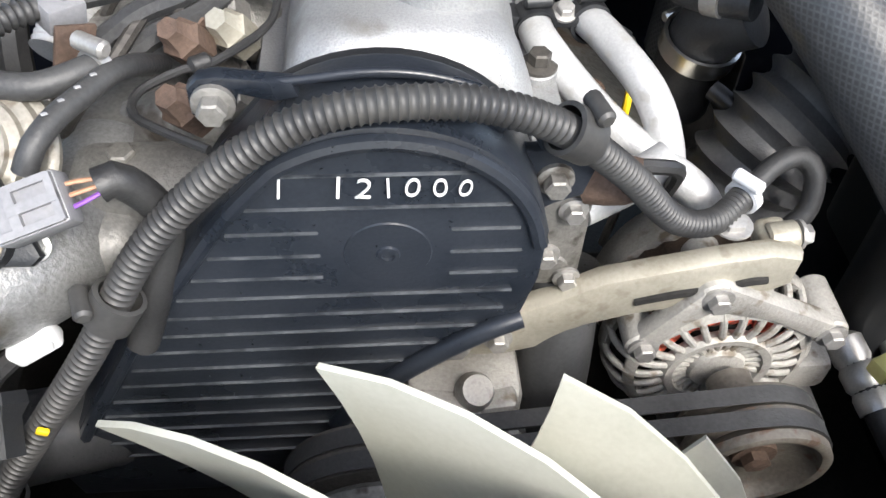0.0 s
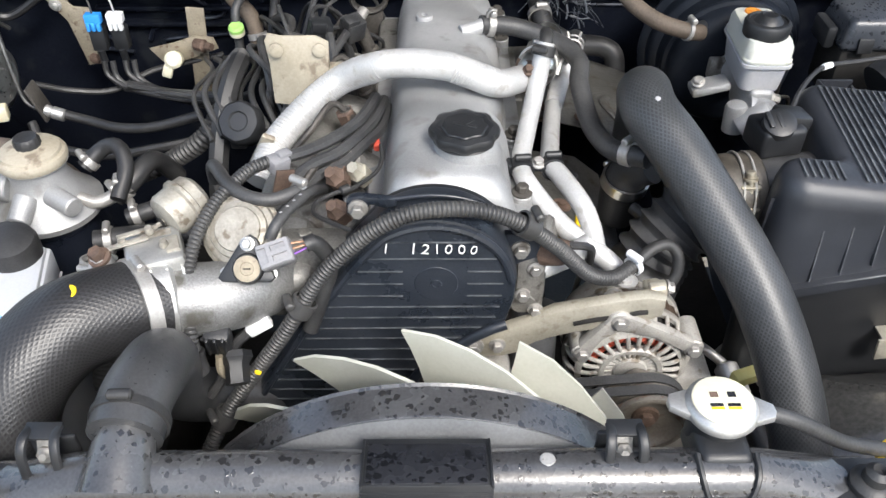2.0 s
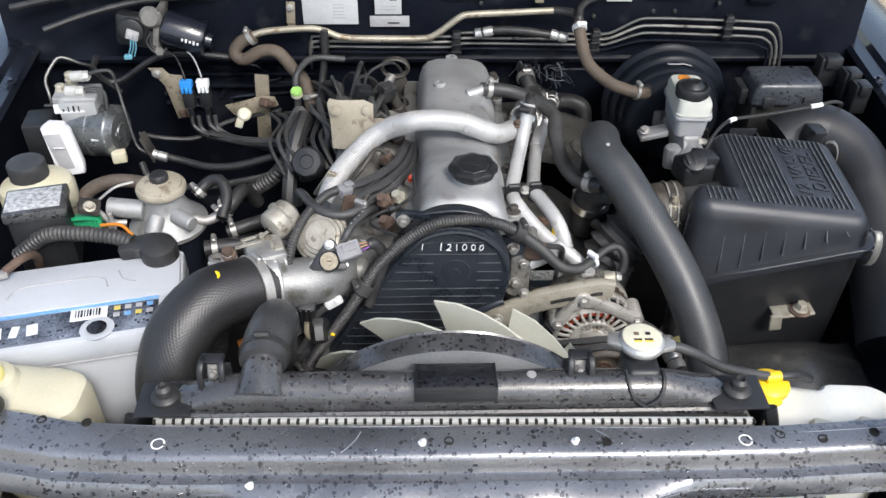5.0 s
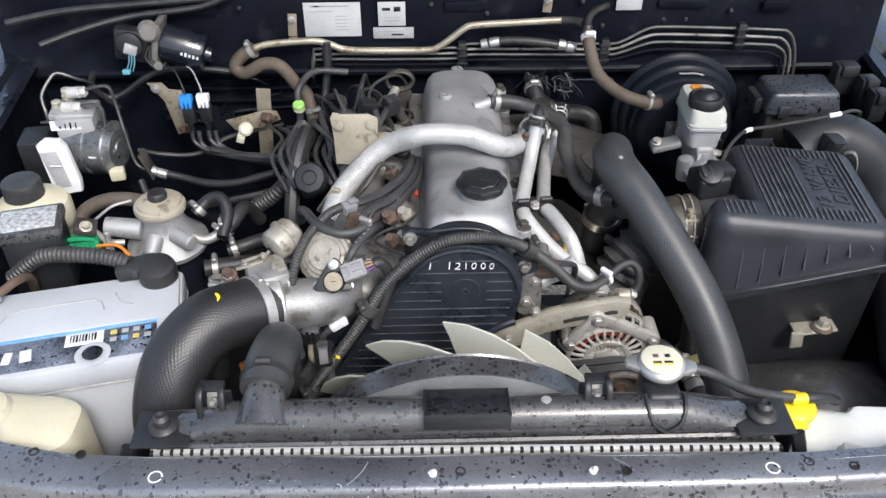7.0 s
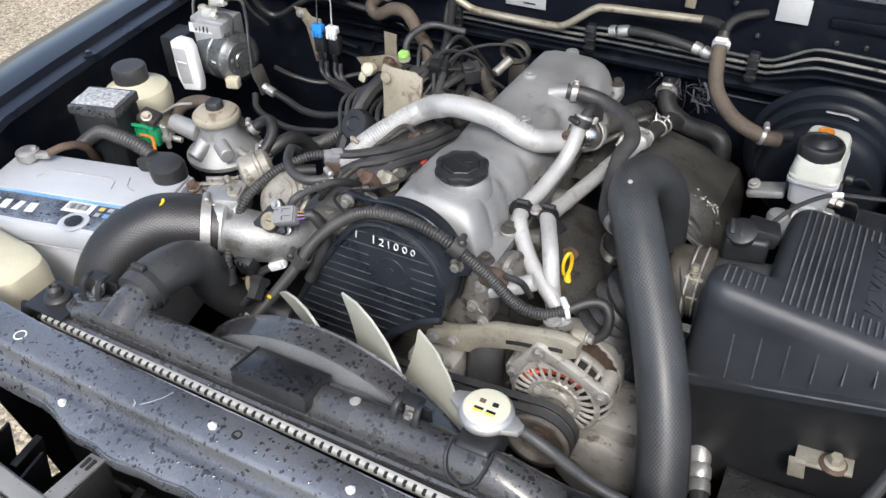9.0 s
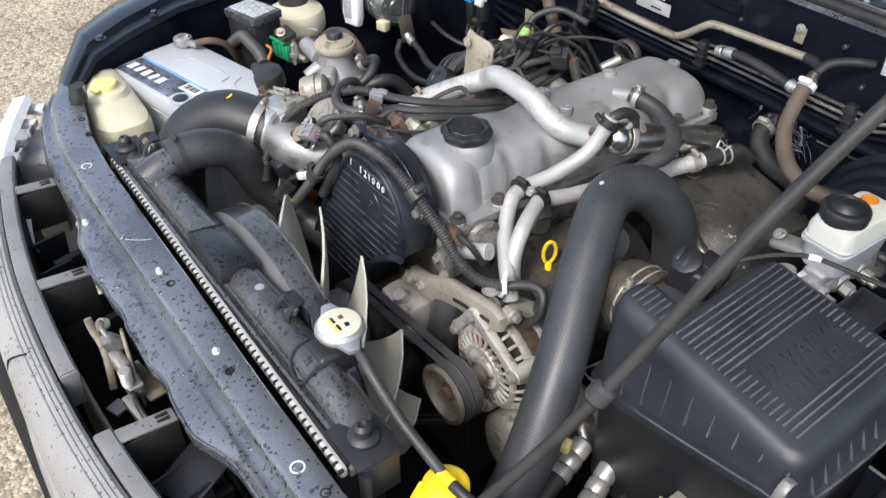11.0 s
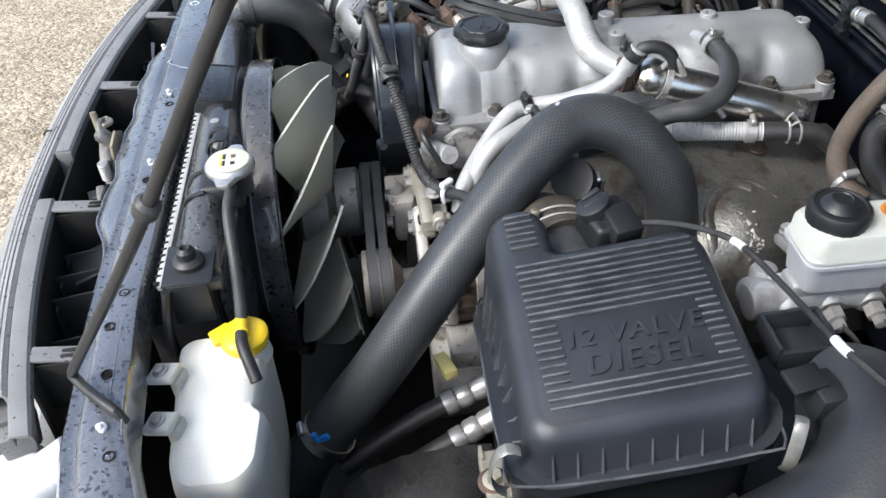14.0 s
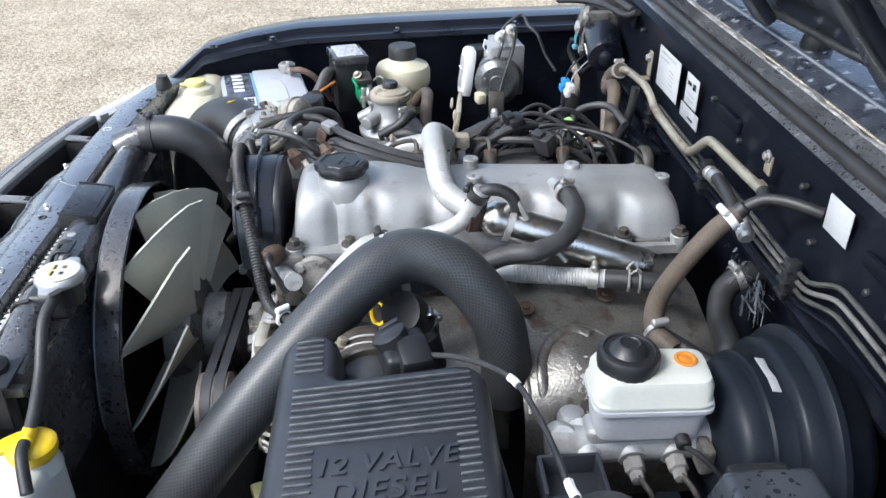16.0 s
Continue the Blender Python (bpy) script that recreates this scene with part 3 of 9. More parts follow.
sheet(b, rows, 0.005)
part("windscreen", b, GLASS_DARK, body)
b = B()
tube(b, [(x, 1.164 - 0.05 * (x / 0.8) ** 2, 1.134) for x in [-0.7 + 0.1 * i for i in range(15)]], 0.003, 8, 0.03)
part("glass_edge", b, SCRATCH_GLINT, body)
# wiper arm in front of the glass
b = B()
lathe(b, [(0.022, 0), (0.024, 0.012), (0.02, 0.026), (0.012, 0.03)], (-0.14, 1.1, 1.115), (0, 0, 1), 18)
tube(b, [(-0.14, 1.1, 1.14), (-0.2, 1.14, 1.16), (-0.35, 1.2, 1.175), (-0.5, 1.23, 1.18)], 0.007, 8, 0.02)
part("wiper_arm", b, PLASTIC, body)
b = B()
tube(b, [(-0.3, 1.08, 1.12), (-0.24, 1.06, 1.15), (-0.12, 1.05, 1.165), (0.02, 1.07, 1.16), (0.06, 1.12, 1.15)], 0.006, 10, 0.02)
part("washer_tube", b, RUBBER, body)
b = B()
tube(b, [(-0.7, 1.066, 1.123), (-0.2, 1.066, 1.123), (0.3, 1.066, 1.123), (0.7, 1.06, 1.123)], 0.0025, 6, 0.05)
part("bright_flange_edge", b, SCRATCH_GLINT, body)

# bonnet, propped open over the bulkhead
bonnet = thing("bonnet", (0.0, 1.05, 1.13), "dark navy bonnet propped wide open", "bonnet")
b = B()
rows = []
ang = radians(50)
for x in [(-0.74 + 1.48 * i / 14) for i in range(15)]:
    row = []
    for k in range(9):
        s = 1.12 * k / 8
        crown = 0.03 * (1 - (x / 0.74) ** 2)
        row.append((x, 1.08 - s * math.cos(ang) + crown * math.sin(ang), 1.13 + s * math.sin(ang) + crown * math.cos(ang)))
    rows.append(row)
sheet(b, rows, 0.012)
part("bonnet_skin", b, PAINT, bonnet)
for x in (-0.6, -0.2, 0.2, 0.6):
    b = B()
    box(b, (x, 1.08 - 0.5 * math.cos(ang) - 0.02, 1.13 + 0.5 * math.sin(ang)), (0.06, 0.95, 0.02), (-50, 0, 0), 0.006)
    part("bonnet_rib", b, PAINT, bonnet)

# dark chassis parts low in the bay close it below
b = B()
for s in (-1, 1):
    box(b, (0.02 + s * 0.42, 0.5, 0.45), (0.09, 1.2, 0.14), (0, 0, 0), 0.01)
box(b, (0.0, 0.3, 0.36), (0.85, 0.16, 0.1), (0, 0, 0), 0.01)
box(b, (0.0, 0.72, 0.34), (0.85, 0.1, 0.1), (0, 0, 0), 0.01)
box(b, (0.02, 0.5, 0.28), (1.2, 1.1, 0.01), (0, 0, 0), 0.003)
part("chassis_frame", b, DARK, body)

# ---- front end: slam panel, grille carrier, bumper, latch ----
slam = thing("slam_panel", (0.0, 0.01, 0.93), "wet scuffed navy radiator support panel with raindrops", "panel")
fr = [(-0.6, 0.055), (-0.53, 0.02), (-0.42, -0.002), (-0.3, -0.009), (-0.15, -0.011), (0.0, -0.012), (0.16, -0.012), (0.36, -0.012), (0.52, -0.003), (0.6, 0.012)]
bk = [(0.6, 0.06), (0.52, 0.036), (0.36, 0.025), (0.16, 0.027), (0.0, 0.031), (-0.15, 0.033), (-0.3, 0.036), (-0.42, 0.045), (-0.53, 0.07), (-0.6, 0.1)]


def along_x(pts, x):
    """Depth at x on a line of (x, y) points."""
    for (x0, y0), (x1, y1) in zip(pts, pts[1:]):
        if x <= x1:
            u = (x - x0) / (x1 - x0)
            return y0 + (y1 - y0) * u
    return pts[-1][1]


def lip_reach(x):
    """How far the scalloped lip stands ahead of the channel at x."""
    ends = max(0.0, min(1.0, (x + 0.25) / 0.07, (0.27 - x) / 0.09))
    ends = ends * ends * (3 - 2 * ends)
    wave = 0.0022 * math.sin(x * 41) + 0.0014 * math.sin(x * 97 + 1) + 0.0025 * math.exp(-((x - 0.16) / 0.03) ** 2)
    return 0.004 + ends * (0.018 + wave)


b = B()
rows, lips = [], []
for i in range(81):
    x = -0.6 + 1.2 * i / 80
    fy, by = along_x(fr, x), along_x(bk[::-1], x)
    z = 0.953 + 0.0005 * math.sin(x * 23)
    crown = fy + (by - fy) * 0.55
    lip = lip_reach(x)
    lips.append((x, fy - 0.02 - lip, 0.922))
    rows.append([(x, by + 0.0015, z - 0.045), (x, by + 0.0005, z - 0.006), (x, by - 0.0015, z - 0.001), (x, by - 0.004, z), (x, crown, z + 0.0008), (x, fy + 0.006, z - 0.0004), (x, fy + 0.002, z - 0.002), (x, fy - 0.001, z - 0.006), (x, fy - 0.003, z - 0.015), (x, fy - 0.006, z - 0.0205), (x, fy - 0.011, z - 0.022), (x, fy - 0.015, z - 0.0205), (x, fy - 0.0185, z - 0.0205), (x, fy - 0.02 - lip * 0.6, z - 0.026), (x, fy - 0.02 - lip, z - 0.031), (x, fy - 0.0215 - lip, z - 0.034), (x, fy - 0.021 - lip, z - 0.046)])
sheet(b, rows, 0.0018)
top = part("top_plate", b, PAINT_WET_SHEEN, slam)
b = B()
tube(b, lips[22:62], 0.0016, 8, 0.008)
part("rolled_lip_edge", b, PAINT_WET_SHEEN, slam)
# Thin pale line along the back edge: a highlight put in as colour.
b = B()
tube(b, [(x, y - 0.002, 0.9518) for x, y in bk[::-1]], 0.0007, 6, 0.02)
part("back_edge_highlight", b, SCRATCH_GLINT, slam)
for s in (-1, 1):
    b = B()
    tube(b, [(0.315 * s + 0.0068 * math.cos(a), 0.0068 * math.sin(a) + (0.009 if s < 0 else 0.003), 0.9545) for a in [math.tau * k / 16 for k in range(16)]], 0.0009, 6, 0.003, flat=0.4)
    part("paint_ring", b, WHITE_MARK, slam, "white hand-painted ring")
for x, y in ((-0.034, 0.006), (0.13, 0.005), (-0.215, -0.03), (0.52, 0.02)):
    b = B()
    z = 0.953 if y > 0 else 0.931
    lathe(b, [(0.004, 0), (0.0045, 0.002), (0.0025, 0.004), (0.003, 0.007), (0.0015, 0.0085)], (x, y, z), (0.35, -0.3, 1), 10)
    box(b, (x, y, z + 0.003), (0.009, 0.004, 0.002), (0, 0, 30), 0.0008)
    part("trim_clip", b, WHITE, slam, "white plastic trim clip")
for x, y in ((-0.005, 0.008), (0.165, 0.004), (0.355, 0.01), (0.4, 0.004), (0.46, 0.012), (-0.4, 0.04), (-0.45, 0.045), (0.55, 0.03)):
    b = B()
    lathe(b, [(0.0055, 0), (0.0055, 0.0012), (0.004, 0.0016), (0.0038, 0.0002)], (x, y, 0.9532), (0, 0, 1), 14)
    part("punched_hole", b, DARK, slam)
for p, q, w in (((-0.12, -0.006, 0.9537), (-0.1, 0.022, 0.9537), 0.0005), ((0.155, 0.02, 0.9537), (0.172, 0.004, 0.9537), 0.0006), ((0.36, 0.012, 0.9537), (0.5, 0.02, 0.9537), 0.0004), ((-0.13, -0.004, 0.9537), (-0.126, -0.01, 0.952), 0.0008)):
    b = B()
    tube(b, [p, ((p[0] + q[0]) / 2 + 0.003, (p[1] + q[1]) / 2, p[2]), q], w, 5, 0.01)
    part("scratch", b, SCRATCH_GLINT, slam)
b = B()
lathe(b, [(0.014, 0), (0.015, 0.006), (0.011, 0.018), (0.01, 0.024)], (-0.51, 0.06, 0.955), (0, 0, 1), 18)
part("bump_stop", b, RUBBER, slam)

carrier = thing("grille_carrier", (0.0, -0.12, 0.6), "dusty wet dark grey plastic grille carrier", "grille")


def nose(x):
    """Depth of the curved front at x."""
    return (0.11 if x > 0 else 0.095) * (abs(x - 0.02) / 0.6) ** 2.2


def rail(x0, x1, sec, n=30):
    """A strip along the curved front, its section as (depth, height)."""
    bm = B()
    xs = [x0 + (x1 - x0) * i / n for i in range(n + 1)]
    return sheet(bm, [[(x, y + nose(x), z) for y, z in sec] for x in xs], 0.003) or bm


FRAME = [(-0.1215, 0.908), (-0.1218, 0.917), (-0.1245, 0.92), (-0.139, 0.92), (-0.142, 0.918), (-0.1425, 0.905)]
for x0, x1 in ((-0.47, 0.028), (0.132, 0.49)):
    part("inner_frame", rail(x0, x1, FRAME), PLASTIC_FRAME, carrier)
part("inner_frame", rail(0.026, 0.134, [(-0.14, 0.87), (-0.141, 0.908), (-0.1425, 0.912), (-0.1435, 0.905)], 8), PLASTIC, carrier)
for x in (0.028, 0.132):
    b = B()
    box(b, (x, -0.132 + nose(x), 0.893), (0.0045, 0.02, 0.05), (0, 0, 0), 0.0015)
    part("frame_end", b, PLASTIC_FRAME, carrier)
part("outer_rim", rail(-0.47, 0.436, [(-0.1445, 0.9), (-0.1445, 0.914), (-0.148, 0.917), (-0.16, 0.915), (-0.163, 0.912), (-0.165, 0.913), (-0.175, 0.906), (-0.183, 0.895), (-0.188, 0.88), (-0.192, 0.83), (-0.19, 0.74)], 45), PLASTIC_GREY, carrier)
for off in (-0.1485, -0.1535, -0.1585):
    b = B()
    tube(b, [(x, off + nose(x), 0.9165 if off > -0.155 else 0.9152) for x in [-0.46 + 0.89 * i / 40 for i in range(41)]], 0.0009, 6, 0.02)
    part("moulded_step", b, PLASTIC_FRAME, carrier)
b = B()
tube(b, [(-0.035, -0.162 + nose(-0.035), 0.914), (-0.045, -0.174 + nose(-0.045), 0.908), (-0.055, -0.184 + nose(-0.055), 0.895), (-0.06, -0.191 + nose(-0.06), 0.84)], 0.0012, 6, 0.01)
part("rim_seam", b, DARK, carrier)
for x in (-0.375, -0.145, 0.145, 0.388):
    k, w = nose(x), 0.02
    y0, y1 = -0.123 + k, along_x(fr, x) - 0.022 - lip_reach(x)
    ym, ln = (y0 + y1) / 2, y1 - y0
    b = B()
    box(b, (x, ym, 0.913), (w, ln, 0.004), (-math.degrees(0.006 / ln), 0, 0), 0.0015)
    bar = part("cross_bar", b, PLASTIC_FRAME, carrier)
    for s in (-1, 1):
        b = B()
        box(b, (x + s * (w / 2 - 0.0018), ym, 0.877), (0.003, ln, 0.066), (0, s * 2, 0), 0.001)
        part("bar_side", b, DARK, bar)
    for dx_ in (-0.0035, 0.0035):
        b = B()
        box(b, (x + dx_, y1 - 0.013, 0.9135), (0.004, 0.014, 0.003), (0, 0, 0), 0.0008)
        part("slot", b, DARK, carrier)
b = B()
box(b, (0.43, -0.125, 0.868), (0.05, 0.07, 0.05), (0, 0, 22), 0.006)
box(b, (0.45, -0.098, 0.872), (0.03, 0.03, 0.03), (0, 0, 22), 0.004)
part("end_bracket", b, PLASTIC_FRAME, carrier)
# slanting strips inside the openings
for x, y, tilt, h in ((-0.32, -0.075, 16, 0.1), (-0.25, -0.085, 12, 0.09), (0.19, -0.085, -8, 0.11), (0.235, -0.082, -8, 0.12), (0.275, -0.078, -10, 0.12), (0.33, -0.07, -10, 0.1), (0.43, -0.035, -10, 0.09)):
    b = B()
    box(b, (x, y, 0.82), (0.004, 0.05, h), (0, tilt, 10), 0.0015)
    box(b, (x + 0.009, y - 0.02, 0.82), (0.018, 0.003, h * 0.9), (0, tilt, 10), 0.001)
    part("pocket_fin", b, PLASTIC, carrier)
b = B()
box(b, (0.2, -0.07, 0.872), (0.06, 0.06, 0.003), (12, -6, 20), 0.001)
part("pocket_flap", b, PLASTIC, carrier)
# Added white strip: daylight coming through the grille, drawn as a solid.
b = B()
tube(b, [(-0.362, -0.088, 0.874), (-0.352, -0.094, 0.85), (-0.349, -0.096, 0.825), (-0.352, -0.094, 0.8)], 0.009, 8, flat=0.3)
part("daylight_strip", b, WHITE, carrier, "white strip standing for daylight through the grille")
part("inner_wall", rail(-0.47, 0.43, [(-0.1235, 0.907), (-0.128, 0.77), (-0.11, 0.63), (-0.03, 0.56), (0.03, 0.54)], 24), DARK, carrier)

bumper = thing("bumper", (0.0, -0.2, 0.45), "dark wet painted front bumper", "bumper")
b = B()
rows = []
for i in range(41):
    x = -0.8 + 1.6 * i / 40
    k = 0.2 * (abs(x - 0.02) / 0.78) ** 2.6
    rows.append([(x, -0.15 + k, 0.715), (x, -0.18 + k, 0.72), (x, -0.2 + k, 0.7), (x, -0.207 + k, 0.64), (x, -0.2 + k, 0.52), (x, -0.17 + k, 0.44)])
sheet(b, rows, 0.004)
part("bumper_skin", b, PLASTIC_GREY, bumper)

# headlamp edge behind the corner of each side
for s in (-1, 1):
    lamp = thing("headlamp", (0.02 + s * 0.6, 0.0, 0.72), "clear headlamp with pale grey housing", "headlamp", "headlamps")
    b = B()
    box(b, (0.02 + s * 0.6, -0.015, 0.79), (0.12, 0.07, 0.15), (0, 0, s * 30), 0.012)
    part("lamp_housing", b, PLASTIC_GREY, lamp)
    # The clear lens is drawn white: sky glare is put into its colour.
    b = B()
    if s < 0:
        rows = []
        for i in range(13):
            x, y = -0.483 - 0.2 * i / 12, -0.104 + 0.085 * (i / 12) ** 1.25
            rows.append([(x + 0.012, y + 0.036, 0.9), (x + 0.008, y + 0.026, 0.908), (x, y + 0.008, 0.905), (x - 0.002, y, 0.895), (x - 0.004, y - 0.006, 0.86), (x - 0.003, y - 0.005, 0.74)])
        sheet(b, rows, 0.003)
    else:
        box(b, (0.67, -0.03, 0.8), (0.2, 0.03, 0.17), (0, 0, 32), 0.008)
    for k in (-0.05, 0.0, 0.045):
        box(b, (0.02 + s * (0.635 + k), -0.012 + 0.6 * k, 0.886), (0.022, 0.03, 0.012), (0, 0, s * 32), 0.003)
    part("glare_white_lens", b, WHITE, lamp)
    if s < 0:
        for x, y in ((-0.486, -0.062), (-0.548, -0.03)):
            b = B()
            box(b, (x, y, 0.906), (0.03, 0.022, 0.004), (0, 0, -32), 0.0015)
            box(b, (x + 0.006, y + 0.012, 0.911), (0.02, 0.004, 0.014), (0, 0, -32), 0.001)
            part("fixing_tab", b, PLASTIC_GREY, lamp, "grey plastic fixing tab")
    b = B()
    cyl(b, (0.02 + s * 0.54, -0.01, 0.85), (0.02 + s * 0.54, 0.03, 0.86), 0.006)
    part("adjuster", b, STEEL, lamp)
    if s < 0:
        continue
    b = B()
    box(b, (0.48, -0.095, 0.83), (0.075, 0.06, 0.06), (0, 0, 35), 0.015, 3)
    cyl(b, (0.475, -0.07, 0.84), (0.462, -0.046, 0.85), 0.026, 0.024)
    box(b, (0.486, -0.05, 0.858), (0.03, 0.012, 0.02), (0, 0, 20), 0.003)
    part("reflector_shell", b, WHITE, lamp, "white plastic reflector shell")

cond = thing("condenser", (0.0, 0.02, 0.42), "dark finned condenser ahead of the radiator", "condenser")
b = B()
box(b, (0.0, 0.018, 0.65), (0.66, 0.02, 0.46), (0, 0, 0), 0.004)
part("core", b, DARK, cond)
for k in range(5):
    b = B()
    cyl(b, (-0.3, 0.004, 0.5 + 0.075 * k), (0.3, 0.004, 0.5 + 0.075 * k), 0.006, seg=10)
    part("tube", b, IRON, cond)
for x in (-0.3, -0.14, 0.15, 0.2, 0.25, 0.3):
    b = B()
    box(b, (x, -0.06, 0.775), (0.01, 0.045, 0.14), (0, 14, 8), 0.002)
    part("upright", b, PLASTIC, cond)
b = B()
box(b, (0.0, -0.09, 0.5), (1.2, 0.26, 0.006), (0, 0, 0), 0.002)
tagged(part("front_undertray", b, DARK), "black plastic undertray behind the bumper", "undertray")
latch = thing("bonnet_latch", (0.02, -0.07, 0.84), "dirty zinc bonnet latch with release lever", "latch")
b = B()
prism(b, [(-0.03, -0.045), (0.028, -0.05), (0.034, -0.02), (0.02, 0.0), (0.012, 0.03), (-0.01, 0.04), (-0.026, 0.03), (-0.02, 0.0)], 0.004, front(-0.068, 0.026, 0.895) @ turn((0, 10, 0)), 0.0012)
box(b, (0.03, -0.06, 0.86), (0.07, 0.022, 0.004), (0, 0, 8), 0.001)
part("back_plate", b, GOLD_DULL, latch)
b = B()
box(b, (0.03, -0.078, 0.9), (0.03, 0.016, 0.034), (6, 18, 8), 0.005, 3)
box(b, (0.046, -0.074, 0.876), (0.026, 0.02, 0.022), (0, 10, 0), 0.004)
lathe(b, [(0.009, 0), (0.01, 0.003), (0.01, 0.02), (0.007, 0.024)], (0.018, -0.07, 0.918), (0.1, -0.6, 0.8), 16)
part("latch_body", b, CAST_DULL, latch)
b = B()
for k in range(7):
    lathe(b, [(0.0062, 0), (0.0074, 0.0011), (0.0062, 0.0022)], (0.052, -0.08, 0.888 + 0.0034 * k), (0.25, 0, 1), 12)
part("return_spring", b, STEEL, latch)
b = B()
tube(b, [(-0.006, -0.091, 0.952), (-0.004, -0.09, 0.935), (0.008, -0.087, 0.915), (0.02, -0.09, 0.89), (0.026, -0.094, 0.865)], 0.0045, 8, flat=0.45)
part("lever", b, GOLD_DULL, latch)
b = B()
tube(b, [(-0.008, -0.078, 0.938), (0.006, -0.082, 0.944), (0.02, -0.08, 0.936), (0.026, -0.072, 0.92)], 0.0035, 8)
part("striker_hook", b, CAST_DULL, latch)
b = B()
box(b, (0.085, -0.085, 0.872), (0.05, 0.012, 0.012), (0, 20, 10), 0.003)
box(b, (0.06, -0.1, 0.868), (0.02, 0.018, 0.004), (0, 0, 20), 0.001)
part("cable_guide", b, CAST_DULL, latch)
b = B()
tube(b, [(0.05, -0.08, 0.88), (0.09, -0.082, 0.88), (0.12, -0.075, 0.865), (0.15, -0.06, 0.83)], 0.003, 8)
part("release_cable", b, RUBBER, latch)
b = B()
lathe(b, [(0.008, 0), (0.009, 0.004), (0.005, 0.01)], (-0.006, -0.077, 0.932), (0, -0.3, 1), 12)
part("pivot", b, GOLD, latch)

strut = thing("bonnet_prop_rod", (0.46, -0.02, 0.95), "thin black steel rod propping the bonnet open", "prop rod")
b = B()
tube(b, [(0.51, 0.034, 0.945), (0.506, 0.028, 0.957), (0.484, 0.004, 0.959), (0.466, -0.012, 0.962), (0.474, -0.002, 0.985), (0.542, 0.105, 1.16), (0.594, 0.209, 1.343), (0.655, 0.319, 1.519), (0.69, 0.38, 1.62), (0.735, 0.47, 1.76)], 0.0048, 10, 0.015)
part("rod", b, RUBBER, strut)
b = B()
d = Vector((0.052, 0.104, 0.183)).normalized()
p = Vector((0.55, 0.121, 1.188))
lathe(b, [(0.0055, 0), (0.0085, 0.003), (0.0085, 0.013), (0.0055, 0.016)], p, d, 16)
part("grip", b, RUBBER_DUSTY, strut)


# ---- radiator ----
rad = thing("radiator", (0.0, 0.06, 0.35), "black plastic-tank radiator with wet dusty top", "radiator")
b = B()
box(b, (0.0, 0.07, 0.63), (0.64, 0.03, 0.6), (0, 0, 0), 0.002)
part("core", b, DARK, rad)
b = B()
box(b, (0.003, 0.072, 0.934), (0.67, 0.054, 0.012), (0, 0, 0), 0.002)
part("header_plate", b, CAST_DULL, rad)
b = B()
box(b, (0, 0, 0), (0.0036, 0.006, 0.0046), (0, 0, 0), 0.0006, 1)
tab = part("crimp_notch", b, DARK, rad, "dark notch between the crimped tabs")
tab.location = (-0.33, 0.0465, 0.9445)
for i in range(1, 64):
    x = -0.33 + 0.667 * i / 63
    again = tab.copy()
    scene.collection.objects.link(again)
    again.location = (x, 0.042 - 0.0056 * (x / 0.33), 0.9445)
b = B()
box(b, (0.003, 0.049, 0.941), (0.66, 0.004, 0.008), (0, 0, -0.5), 0.001)
part("gasket_strip", b, DARK, rad)
b = B()
box(b, (0.003, 0.0445, 0.9405), (0.672, 0.009, 0.0115), (0, 0, -0.95), 0.003)
part("header_lip", b, CRIMP, rad)


def tank_section(x):
    """Cross-section of the top tank at x: low at both ends, full between."""
    e = min((x + 0.325) / 0.09, (0.33 - x) / 0.1, 1)
    e = max(0, e)
    k = e * e * (3 - 2 * e)
    h = 0.955 + 0.022 * k
    y1 = 0.1 + 0.008 * k
    ring = [(x, 0.05, 0.938), (x, 0.05, 0.948), (x, 0.053, 0.95)]
    for j in range(9):
        a = radians(200 - 25 * j)
        ring.append((x, 0.079 + (0.021 + 0.0015 * k) * math.cos(a), h - 0.0035 - 0.019 * k + (0.0035 + 0.021 * k) * max(-0.3, math.sin(a))))
    return ring + [(x, y1, 0.947), (x, y1, 0.938)]


b = B()
loft(b, [tank_section(-0.325 + 0.655 * i / 60) for i in range(61)])
tank = part("top_tank", b, PLASTIC_WET, rad)
b = B()
box(b, (0.004, 0.074, 0.9735), (0.092, 0.046, 0.02), (-10, 0, 0), 0.0018)
for c, d in (((0.004, 0.052, 0.9795), (0.092, 0.002, 0.003)), ((-0.041, 0.074, 0.9835), (0.002, 0.046, 0.003)), ((0.049, 0.074, 0.9835), (0.002, 0.046, 0.003))):
    box(b, c, d, (-10, 0, 0), 0.0006)
part("label_pad", b, PLASTIC, tank)
b = B()
box(b, (0.004, 0.0733, 0.984), (0.084, 0.038, 0.0012), (-10, 0, 0), 0.0005)
part("printed_label", b, LABEL_DARK, tank, "dark wet unreadable label")
b = B()
tube(b, [(-0.214, 0.066, 0.962), (-0.2135, 0.085, 0.974), (-0.213, 0.108, 0.984)], (0.029, 0.0195), 20)
part("hose_neck", b, PLASTIC_WET, tank)
b = B()
box(b, (0.218, 0.097, 0.968), (0.044, 0.05, 0.03), (0, 0, 0), 0.006, 3, 0.85)
for s in (-1, 1):
    tube(b, [(0.218, 0.0545, 0.951), (0.218 + s * 0.014, 0.056, 0.962), (0.218 + s * 0.02, 0.066, 0.976), (0.218 + s * 0.021, 0.082, 0.981)], 0.0022, 6)
cyl(b, (0.218, 0.111, 0.965), (0.218, 0.111, 0.994), 0.021)
